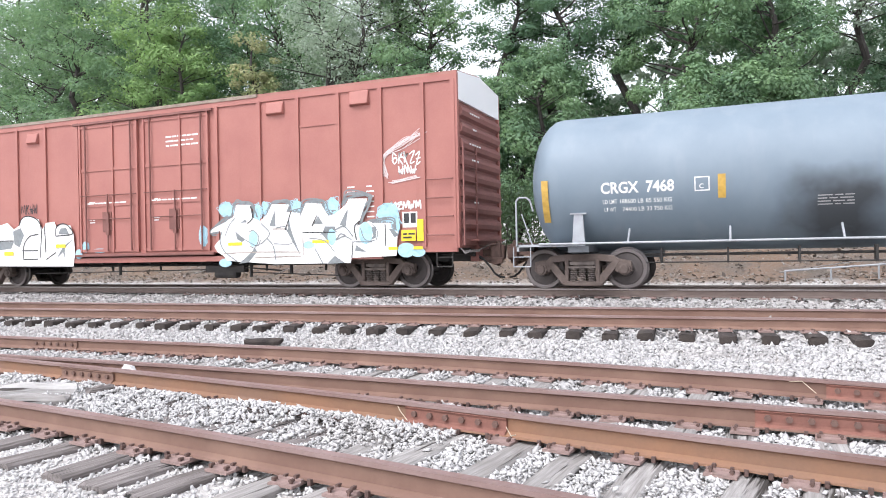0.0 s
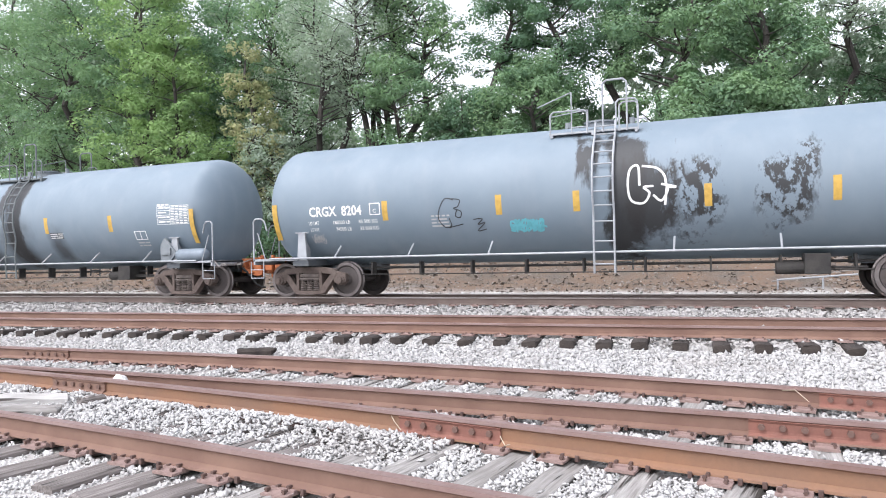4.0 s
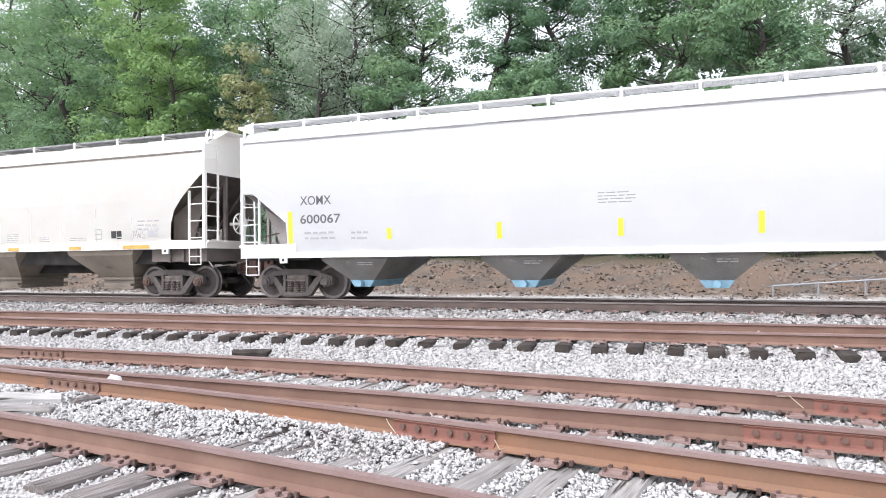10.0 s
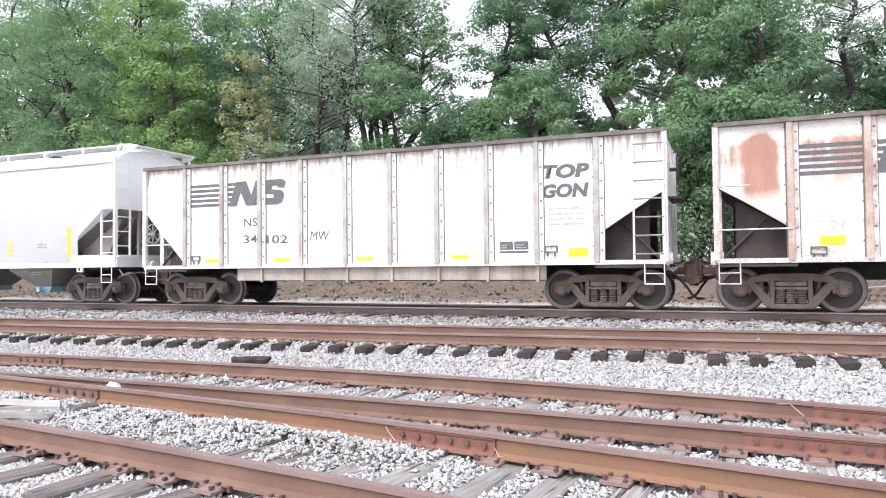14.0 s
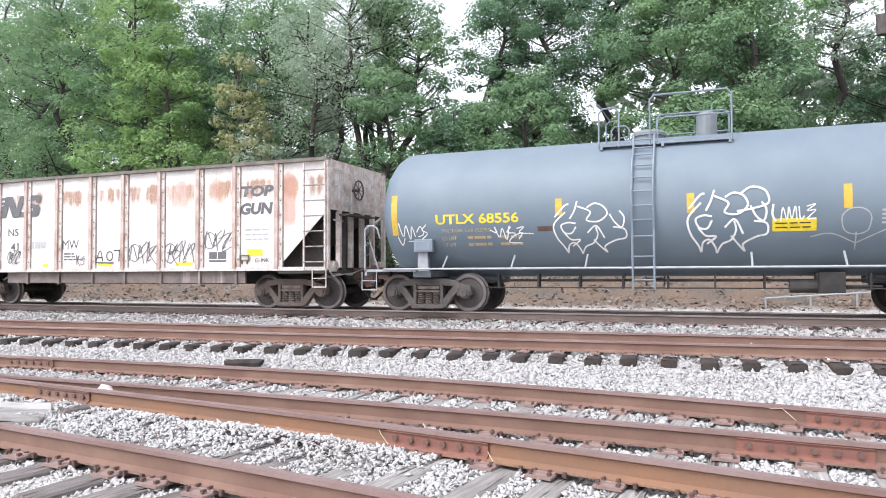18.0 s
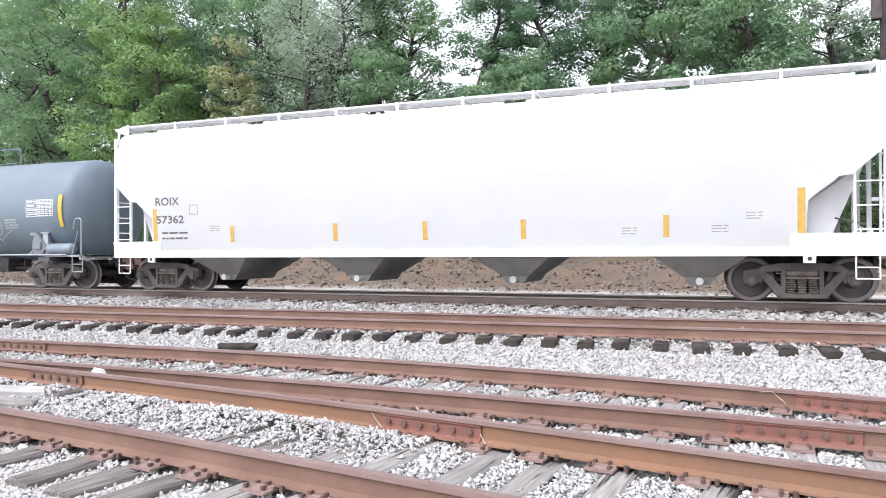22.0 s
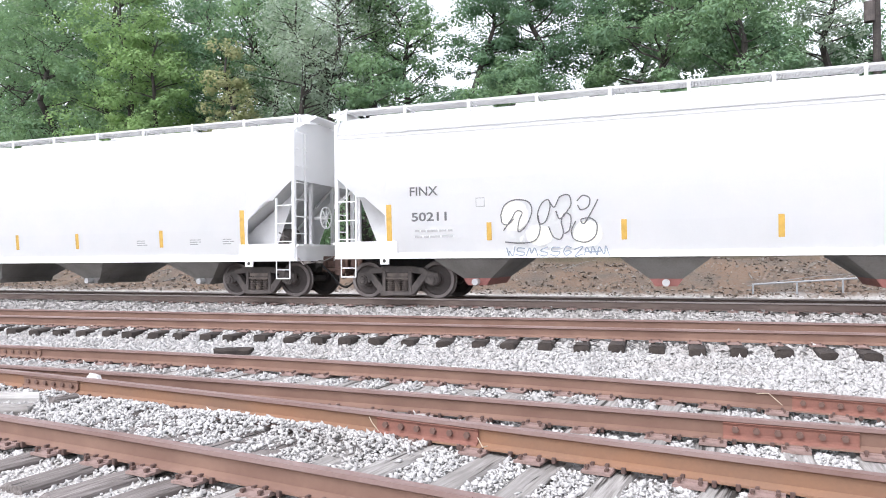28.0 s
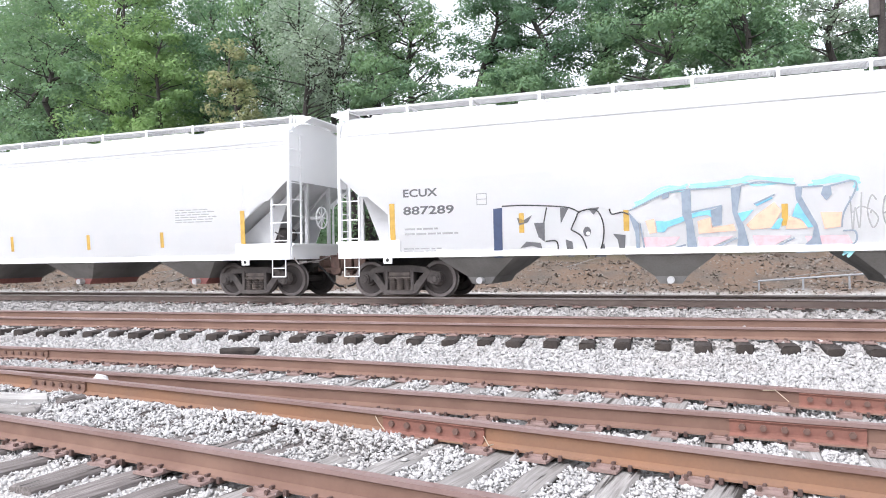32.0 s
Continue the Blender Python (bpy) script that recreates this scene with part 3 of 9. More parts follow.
def near_ballast():
    px, py, rng = scatter(2.3, 10.6, lambda y: 2400 if y < 6 else 940, 11)
    pz = ground_z(px, py)
    low = py < 8.0
    keep = np.ones(len(px), bool)
    for line, x0 in ((line_a, -15), (line_b2, -9.3), (line_b1, -16), (line_c, -18), (line_d, -70)):
        yl = np.array([line(x) for x in px])
        keep &= (np.abs(py - yl) > 0.085) | (px < x0)
    mound = np.array([noise.noise(Vector((x * 0.9, y * 0.9, 4.0))) for x, y in zip(px, py)])
    on = tie_cover(px, py, a_tie_poses, 1.37) | tie_cover(px, py, c_tie_poses, 1.37)
    fill = rng.uniform(size=len(px))
    bury = np.clip(0.0 + 0.5 * mound, 0.0, 0.5)
    beyond = py > np.array([line_a(x) for x in px]) + 0.12
    past_a = py - np.array([line_a(x) for x in px])
    bury = np.where(beyond & (px < -2.0) & (py < 7), np.clip(0.08 + 1.0 * (past_a - 0.45) + 0.8 * mound + 0.12 * np.clip(-px - 3.6, -1.5, 3), 0.03, 0.97), bury)
    bury = np.where(py > np.array([line_b1(x) for x in px]), np.clip(0.03 + 0.5 * mound + 0.1 * np.clip(-px - 5, 0, 4), 0.0, 0.6), bury)
    keep &= ~on | (fill < bury ** 3)
    d_on = tie_cover(px, py, [pose(x, line_d(x) + 0.75, 0, 0, 0, 3.4) for x in D_TIES], 1.33)
    keep &= ~d_on
    z = np.where(low, NEAR_TIE_Z - np.where(beyond & (px < -2.0), 0.016, np.where((px > -4.5) & (py > np.array([line_b2(x) for x in px])), 0.026, 0.026)) + 0.022 * mound, pz + 0.012) + rng.uniform(-0.02, 0.022, len(px))
    z = np.where(on, NEAR_TIE_Z + 0.004 + rng.uniform(0, 0.012, len(px)), z)
    # piled higher along the diverging rail
    yl = np.array([line_b2(x) for x in px])
    pile = np.exp(-((py - yl + 0.28) / 0.2) ** 2) * np.clip((mound + 0.35), 0, 0.6) * np.clip((-px - 1.6) / 1.5, 0, 1) * 0.13
    z = z + pile
    t = np.clip((py - 7.9) / 0.5, 0, 1)
    z = np.where(low, z, z * t + (NEAR_TIE_Z - 0.012 + rng.uniform(-0.02, 0.022, len(px))) * (1 - t))
    # lower beside the bare tie ends in front of the nearest rail
    z = z - np.where(past_a < -0.1, 0.034 * np.clip((-past_a - 0.1) / 0.15, 0, 1), 0) * np.where(px < -1.5, 1.0, 0.4) * ~on
    for sel, size, mat, label, seed in ((py < 6, 0.0140, M_BALLAST, "pale grey crushed stone ballast between rusty rails", 12), (py >= 6, 0.0170, M_BALLAST_SIDING, "pale grey crushed stone ballast beside the siding", 13)):
        k = keep & sel
        stones("ballast_near", px[k], py[k], z[k], size + 0.0060 * np.clip((py[k] - 5) / 4, 0, 1), mat, label, seed, flat=0.58, shape=(STONE, STONE_F))


def far_ballast():
    px, py, rng = scatter(10.6, 15.4, lambda y: 560, 21)
    keep = np.ones(len(px), bool)
    for d in (0, 1.5):
        keep &= np.abs(py - np.array([line_d(x) for x in px]) - d) > 0.085
    keep &= np.abs(py - (TRACK_Y - RAIL_Y)) > 0.085
    on = tie_cover(px, py, [pose(x, line_d(x) + 0.75, 0, 0, 0, 3.4) for x in D_TIES], 1.33) | tie_cover(px, py, [pose(x, TRACK_Y, 0) for x in T_TIES], 1.3)
    keep &= ~on | (rng.uniform(size=len(px)) < 0.10)
    z = ground_z(px, py) + rng.uniform(-0.005, 0.022, len(px)) + np.where(on, 0.03, 0)
    stones("ballast_far", px[keep], py[keep], (z - 0.035 * np.exp(-((py - TRACK_Y + 1.15) / 0.25) ** 2))[keep], 0.026, M_BALLAST_FAR, "pale grey stone ballast beside the raised tracks", 22)


near_ballast()
far_ballast()


# ---- rolling stock: shared pieces ----
WHEEL_R = 0.435
CARS, WHEELSETS = [], []


def wheelset_mesh():
    bm = bmesh.new()
    tube(bm, (0, -1.0, 0), (0, 1.0, 0), 0.085, 10, mi=0)
    for s in (-1, 1):
        prof = [(0.06, 0.80), (0.15, 0.815), (0.17, 0.775), (0.33, 0.750), (0.355, 0.785), (0.428, 0.785), (0.435, 0.76), (0.437, 0.70), (0.465, 0.685), (0.465, 0.660), (0.36, 0.655), (0.33, 0.70), (0.18, 0.73), (0.15, 0.65), (0.06, 0.65)]
        mats = [0, 0, 0, 0, 1, 1, 1, 1, 1, 0, 0, 0, 0, 0]
        lathe(bm, [(r, s * y) for r, y in prof], "y", 28, mats)
    return finish("wheelset", bm, [M_WHEEL, M_RIM])


def sideframe_mesh(mat):
    bm = bmesh.new()
    y0, y1 = -1.09, -0.93
    prism(bm, [(-0.82, 0.60), (-0.68, 0.72), (-0.35, 0.76), (0.35, 0.76), (0.68, 0.72), (0.82, 0.60), (0.66, 0.58), (0.34, 0.615), (-0.34, 0.615), (-0.66, 0.58)], y0, y1)
    for s in (-1, 1):
        prism(bm, [(s * 0.80, 0.62), (s * 0.70, 0.46), (s * 0.42, 0.09), (s * 0.27, 0.09), (s * 0.30, 0.22), (s * 0.36, 0.27), (s * 0.56, 0.53), (s * 0.68, 0.62)], y0, y1)
        prism(bm, [(s * 0.295, 0.16), (s * 0.375, 0.16), (s * 0.37, 0.66), (s * 0.285, 0.66)], y0 - 0.01, y1)
        prism(bm, [(s * 0.66, 0.62), (s * 0.74, 0.66), (s * 1.03, 0.60), (s * 1.05, 0.40), (s * 0.99, 0.36), (s * 0.97, 0.52), (s * 0.79, 0.54), (s * 0.76, 0.36), (s * 0.70, 0.38)], y0 + 0.01, y1)
    prism(bm, [(-0.44, 0.14), (-0.36, 0.08), (0.36, 0.08), (0.44, 0.14), (0.34, 0.175), (-0.34, 0.175)], y0 - 0.02, y1 + 0.03)
    soften(bm, 0.010)
    return finish("sideframe", bm, mat)


def spring_mesh():
    bm = bmesh.new()
    for x in (-0.19, 0.0, 0.19):
        prof = []
        for k in range(13):
            prof.append((0.096 if k % 2 else 0.060, 0.172 + 0.0235 * k))
        lathe(bm, prof, "z", 14, centre=(x, -1.03, 0))
    box(bm, -0.29, 0.29, -1.10, -0.93, 0.455, 0.50)
    box(bm, -0.27, 0.27, -1.07, -0.93, 0.52, 0.60)
    return finish("spring_nest", bm, M_SPRING)


def bolster_mesh(mat):
    bm = bmesh.new()
    prism(bm, [(-0.2, 0.40), (0.2, 0.40), (0.22, 0.66), (-0.22, 0.66)], -0.98, 0.98)
    tube(bm, (0, 0, 0.6), (0, 0, 0.82), 0.2, 14)
    for x in (-0.42, 0.42):
        box(bm, x - 0.05, x + 0.05, -0.75, 0.75, 0.40, 0.50)
    return finish("truck_bolster", bm, mat)


def bearing_mesh(mat):
    bm = bmesh.new()
    lathe(bm, [(0.05, -1.17), (0.085, -1.165), (0.095, -1.13), (0.125, -1.12), (0.125, -0.90), (0.09, -0.89)], "y", 14)
    for k in range(3):
        a = 2 * math.pi * k / 3
        tube(bm, (0.05 * math.cos(a), -1.185, 0.05 * math.sin(a)), (0.05 * math.cos(a), -1.15, 0.05 * math.sin(a)), 0.018, 6)
    box(bm, -0.12, 0.12, -1.07, -0.93, 0.10, 0.17)
    return finish("bearing", bm, mat)


WHEELSET, SPRINGS = wheelset_mesh(), spring_mesh()
TRUCK_KIT = {k: (sideframe_mesh(m), bolster_mesh(m), bearing_mesh(b)) for k, m, b in
             (("grey", M_TRUCK, M_TRUCK), ("brown", M_TRUCK_BROWN, M_TRUCK_BROWN), ("red", M_TRUCK, M_COUPLER))}


def add_truck(car, x, kind):
    side, bol, bear = TRUCK_KIT[kind]
    t = share("truck", bol, car, pose(x, 0, 0), "four-wheel cast steel truck")
    for rz in (0, 180):
        share("sideframe", side, t, pose(0, 0, 0, 0, 0, rz))
        share("spring_nest", SPRINGS, t, pose(0, 0, 0, 0, 0, rz), "stacked coil springs")
    for ax in (-0.89, 0.89):
        w = share("wheelset", WHEELSET, t, pose(ax, 0, WHEEL_R), "steel wheels with rubbed rims on an axle")
        WHEELSETS.append((w, ax))
        for rz in (0, 180):
            share("bearing", bear, t, pose(ax, 0, WHEEL_R, 0, 0, rz))


def coupler_mesh(mat):
    """Reaches out along +x from the end sill."""
    bm = bmesh.new()
    box(bm, -0.35, 0.30, -0.09, 0.09, 0.74, 0.90)
    prism(bm, [(0.25, 0.66), (0.50, 0.62), (0.60, 0.66), (0.62, 0.98), (0.50, 1.02), (0.25, 0.98)], -0.16, 0.02)
    prism(bm, [(0.34, 0.68), (0.56, 0.68), (0.58, 0.96), (0.34, 0.96)], 0.02, 0.17)
    box(bm, -0.10, 0.02, -0.22, 0.22, 0.62, 1.02)
    prism(bm, [(0.02, 0.66), (0.24, 0.60), (0.40, 0.52), (0.58, 0.56), (0.60, 0.70), (0.02, 0.72)], -0.24, -0.16)
    tube(bm, (0.42, 0.0, 0.50), (0.42, 0.0, 1.10), 0.055)
    tube(bm, (0.02, -0.30, 0.98), (0.48, -0.22, 1.02), 0.02)
    box(bm, 0.30, 0.54, -0.22, -0.12, 0.60, 1.04)
    tube(bm, (0.30, -0.45, 0.62), (0.30, 0.45, 0.62), 0.018)
    soften(bm, 0.012)
    return finish("coupler", bm, mat)


COUPLER, COUPLER_RUST = coupler_mesh(M_COUPLER), coupler_mesh(M_COUPLER_RUST)


def hose_mesh():
    bm = bmesh.new()
    pts = [(0.05, -0.32, 0.72), (0.16, -0.34, 0.66), (0.30, -0.32, 0.50), (0.40, -0.26, 0.33), (0.50, -0.18, 0.24), (0.60, -0.10, 0.22)]
    pipe(bm, pts, 0.026, 8)
    tube(bm, (0.02, -0.32, 0.74), (0.10, -0.33, 0.69), 0.036, 8)
    return finish("air_hose", bm, M_HOSE)


HOSE = hose_mesh()


def lever_mesh():
    bm = bmesh.new()
    pipe(bm, [(-0.04, -1.42, 0.98), (0.10, -1.42, 0.82), (0.13, -1.2, 0.86), (0.12, -0.5, 0.90), (0.30, -0.2, 1.02)], 0.014, 6)
    for y in (-1.15, -0.55):
        box(bm, -0.05, 0.14, y - 0.015, y + 0.015, 0.84, 0.90)
    return finish("uncoupling_lever", bm, M_LEVER)


def pipe_mesh():
    bm = bmesh.new()
    pipe(bm, [(-0.9, -0.42, 0.80), (-0.1, -0.40, 0.80), (0.04, -0.34, 0.76)], 0.022, 6)
    box(bm, -0.12, -0.02, -0.48, -0.30, 0.74, 0.92)
    return finish("train_line_pipe", bm, M_UNDER)


M_LEVER = surface("dusty_grey_rod", (0.34, 0.32, 0.31), (0.22, 0.19, 0.175), 0.7, 0.2, 5, 40, 0.15)
LEVER, LINE_PIPE = lever_mesh(), pipe_mesh()


def add_couplers(car, half, rust=(False, False), reach=0.0):
    for s, rz, r in ((-1, 180, rust[0]), (1, 0, rust[1])):
        share("coupler", COUPLER_RUST if r else COUPLER, car, pose(s * (half + reach), 0, 0, 0, 0, rz))
        share("air_hose", HOSE, car, pose(s * (half + reach), 0, 0, 0, 0, rz))
        share("uncoupling_lever", LEVER, car, pose(s * (half + reach), 0, 0, 0, 0, rz))
        share("train_line_pipe", LINE_PIPE, car, pose(s * (half + reach), 0, 0, 0, 0, rz))


# ---- lettering and paint marks ----
def flat_side(y):
    return lambda z: y


def text_mesh(txt, height, width=None, shear=0.0, bold=0.0):
    cu = bpy.data.curves.new("stencil", "FONT")
    cu.body, cu.size, cu.shear, cu.offset = txt, 1.0, shear, bold
    cu.resolution_u = 3
    ob = bpy.data.objects.new("stencil", cu)
    scene.collection.objects.link(ob)
    dg = bpy.context.evaluated_depsgraph_get()
    me = bpy.data.meshes.new_from_object(ob.evaluated_get(dg))
    bpy.data.objects.remove(ob)
    co = np.empty(len(me.vertices) * 3, np.float32)
    me.vertices.foreach_get("co", co)
    co = co.reshape(-1, 3)
    co[:, 0] -= co[:, 0].min()
    co[:, 1] -= co[:, 1].min()
    k = height / max(co[:, 1].max(), 1e-6)
    co[:, 1] *= k
    co[:, 0] *= (width / co[:, 0].max()) if width else k
    return me, co


def lettering(car, txt, x, z, height, mat, side, width=None, shear=0.0, bold=0.012, name="lettering"):
    me, co = text_mesh(txt, height, width, shear, bold)
    me.vertices.foreach_set("co", np.stack([x + co[:, 0], [-side(z + h) - 0.006 for h in co[:, 1]], z + co[:, 1]], -1).astype(np.float32).ravel())
    me.materials.append(mat)
    ob = new(name, me)
    ob.parent = car
    return ob


def patch(bm, x0, x1, z0, z1, side, lift=0.005, rows=1, thick=0.004):
    """A thin plate that follows the side of a car."""
    zs = [z0 + (z1 - z0) * k / rows for k in range(rows + 1)]
    for a, b in zip(zs, zs[1:]):
        vs = [bm.verts.new((x, -side(z) - l, z)) for l in (lift - thick, lift) for x, z in ((x0, a), (x1, a), (x1, b), (x0, b))]
        for f in ((4, 5, 6, 7), (0, 1, 5, 4), (1, 2, 6, 5), (2, 3, 7, 6), (3, 0, 4, 7)):
            bm.faces.new([vs[i] for i in f])


def bars(car, x, z, w, rows, mat, side, pitch=0.075, h=0.035, seed=1, name="small_print"):
    """Lines of print too small to read."""
    rng = random.Random(seed)
    bm = bmesh.new()
    for r in range(rows):
        p = x
        while p < x + w * rng.uniform(0.75, 1.0):
            q = p + rng.uniform(0.08, 0.28)
            patch(bm, p, min(q, x + w), z - r * pitch - h, z - r * pitch, side)
            p = q + 0.035
    return part(name, bm, mat, car)


def strip(car, x, z0, z1, w, mat, side, name="reflector"):
    bm = bmesh.new()
    patch(bm, x - w / 2, x + w / 2, z0, z1, side, 0.006, 4)
    return part(name, bm, mat, car)


def framed(car, x0, x1, z0, z1, mat, side, t=0.02, lines=(), cols=(), name="data_panel", lift=0.006):
    """An outlined panel with ruled lines."""
    bm = bmesh.new()
    for a, b, c, d in [(x0, x1, z0, z0 + t), (x0, x1, z1 - t, z1), (x0, x0 + t, z0, z1), (x1 - t, x1, z0, z1)] + [(x0, x1, z0 + (z1 - z0) * q - t / 2, z0 + (z1 - z0) * q + t / 2) for q in lines] + [(x0 + (x1 - x0) * q - t / 2, x0 + (x1 - x0) * q + t / 2, z0, z1) for q in cols]:
        patch(bm, a, b, c, d, side, lift, 2)
    return part(name, bm, mat, car)


def solid(car, x0, x1, z0, z1, mat, side, name="painted_panel", lift=0.005):
    bm = bmesh.new()
    patch(bm, x0, x1, z0, z1, side, lift, 4)
    return part(name, bm, mat, car)


def smooth_line(pts, n=6):
    """A curve through the points."""
    out = []
    P = [Vector((*p, 0)) for p in pts]
    P = [2 * P[0] - P[1]] + P + [2 * P[-1] - P[-2]]
    for i in range(1, len(P) - 2):
        for k in range(n):
            t = k / n
            a, b, c, d = P[i - 1], P[i], P[i + 1], P[i + 2]
            out.append(0.5 * ((2 * b) + (c - a) * t + (2 * a - 5 * b + 4 * c - d) * t * t + (3 * b - a - 3 * c + d) * t ** 3))
    out.append(P[-2])
    return [(v.x, v.y) for v in out]


def ribbon(bm, pts, w, side, lift, closed=False):
    n = len(pts)
    L, R = [], []
    for i in range(n):
        a, b = pts[i - 1 if closed else max(i - 1, 0)], pts[(i + 1) % n if closed else min(i + 1, n - 1)]
        d = Vector((b[0] - a[0], b[1] - a[1]))
        d = d.normalized() if d.length > 1e-6 else Vector((1, 0))
        x, z = pts[i]
        for s, out in ((1, L), (-1, R)):
            q = (x - d.y * w / 2 * s, z + d.x * w / 2 * s)
            out.append(bm.verts.new((q[0], -side(q[1]) - lift, q[1])))
    for i in range(n if closed else n - 1):
        j = (i + 1) % n
        bm.faces.new((L[i], R[i], R[j], L[j]))


def spray(car, lines, w, mat, side, lift=0.009, name="graffiti", label=""):
    bm = bmesh.new()
    for k, l in enumerate(lines):
        ribbon(bm, smooth_line(l), w, side, lift + 0.0015 * (k % 7))
    return part(name, bm, mat, car, label)


def tag_lines(x0, x1, z0, z1, n, seed):
    """Loose looping pen strokes that fill a place."""
    rng = random.Random(seed)
    out = []
    w = (x1 - x0) / n
    for k in range(n):
        a = x0 + w * k
        shape = rng.choice(([(0, 0), (0.15, 1), (0.5, 0.2), (0.75, 1), (1, 0)], [(0.9, 0.8), (0.4, 1), (0.1, 0.5), (0.5, 0.05), (0.95, 0.35), (0.6, 0.6), (0.3, 0.45)],
                            [(0.9, 0.95), (0.3, 0.85), (0.25, 0.6), (0.8, 0.4), (0.6, 0.05), (0.0, 0.1)], [(0.1, 0.95), (0.3, 0.05), (0.5, 0.6), (0.7, 0.0), (0.95, 1.05)],
                            [(0.2, 0), (0.3, 1), (0.35, 0.5), (0.8, 0.95), (0.4, 0.5), (0.95, -0.1)], [(0.0, 0.7), (0.9, 1.0), (0.2, 0.0), (1.0, 0.15)]))
        h = z1 - z0
        out.append([(a + w * (x * 0.95 + rng.uniform(-0.08, 0.12)), z0 + h * (z * 0.9 + rng.uniform(-0.05, 0.12))) for x, z in shape])
        if rng.random() < 0.35:
            out.append([(a + w * rng.uniform(0, 0.3), z0 + h * rng.uniform(0.3, 0.6)), (a + w * rng.uniform(0.5, 0.8), z0 + h * rng.uniform(0.35, 0.7)), (a + w * rng.uniform(0.9, 1.5), z0 + h * rng.uniform(0.3, 0.6))])
    return out


def hug(bm, side):
    """Cuts painted patches at levels so that they follow a curved side."""
    if abs(side(1.0) - side(2.4)) < 1e-6:
        return
    zs = [v.co.z for v in bm.verts]
    off = {v: v.co.y + side(v.co.z) for v in bm.verts}
    lift = sum(off.values()) / len(off)
    for z in np.arange(0.95, 3.6, 0.13):
        if min(zs) < z < max(zs):
            bmesh.ops.bisect_plane(bm, geom=bm.verts[:] + bm.edges[:] + bm.faces[:], plane_co=(0, 0, float(z)), plane_no=(0, 0, 1))
    for v in bm.verts:
        if v not in off:
            v.co.y = -side(v.co.z) + lift


def paint_shapes(car, shapes, mat, side, lift, label=""):
    """Flat painted patches with the outlines given."""
    for k, pts in enumerate(shapes):
        bm = bmesh.new()
        vs = [bm.verts.new((x, -side(z) - lift - 0.0005 * (k % 3), z)) for x, z in pts]
        for tri in tessellate_polygon([[Vector((x, z, 0)) for x, z in pts]]):
            bm.faces.new([vs[i] for i in tri])
        hug(bm, side)
        ob = part("graffiti", bm, mat, car, label)
    return ob


def soft_edge(car, pts, w, mat, side, lift, n, spread, seed, label=""):
    """Overspray: many thin strokes scattered along a line."""
    rng = random.Random(seed)
    spray(car, [[(x + rng.gauss(0, spread), z + rng.gauss(0, spread)) for x, z in pts] for k in range(n)], w, mat, side, lift, label=label)["kind"] = "stuff"


def paint_dots(car, dots, mat, side, lift):
    for k, (x, z, a, b) in enumerate(dots):
        bm = bmesh.new()
        bm.faces.new([bm.verts.new((x + a * math.cos(q), -side(z + b * math.sin(q)) - lift - 0.0003 * (k % 3), z + b * math.sin(q))) for q in [2 * math.pi * i / 18 for i in range(18)]])
        hug(bm, side)
        part("graffiti", bm, mat, car)


def new_car(name, label, u):
    car = new(name)
    car.empty_display_size = 0.5
    car.matrix_basis = pose(u, TRACK_Y, 0)
    tagged(car, label, "freight car", "cars of the passing train")
    CARS.append((car, u))
    return car


def rungs(lad, places, length, mat, r=0.015):
    """Rungs along x on a ladder, each starting at one of the places."""
    bm = bmesh.new()
    tube(bm, (0, 0, 0), (length, 0, 0), r, 6)
    me = finish("rung", bm, mat)
    for p in places:
        share("rung", me, lad, pose(*p))


def ladder(car, x0, x1, y, z0, z1, n, mat, r=0.017, name="ladder", rung_mat=None):
    bm = bmesh.new()
    for x in (x0, x1):
        box(bm, x - 0.02, x + 0.02, y - 0.02, y + 0.02, z0, z1)
    lad = part(name, bm, mat, car)
    rungs(lad, [(x0, y - 0.02, z0 + (z1 - z0) * (k + 0.5) / n) for k in range(n)], x1 - x0, rung_mat or mat, r)
    return lad


def stirrup(car, x, y, z, mat, w=0.38, h=0.42):
    bm = bmesh.new()
    pipe(bm, [(x - w / 2, y, z), (x - w / 2, y, z - h), (x + w / 2, y, z - h), (x + w / 2, y, z)], 0.013)
    tube(bm, (x - w / 2, y, z - h * 0.5), (x + w / 2, y, z - h * 0.5), 0.011, 6)
    return part("stirrup_step", bm, mat, car)


# ---- tank car ----
TANK_R, TANK_Z = 1.515, 2.315


def tank_side(z):
    d = min(max(z - TANK_Z, -TANK_R + 0.02), TANK_R - 0.02)
    return math.sqrt(TANK_R ** 2 - d * d)


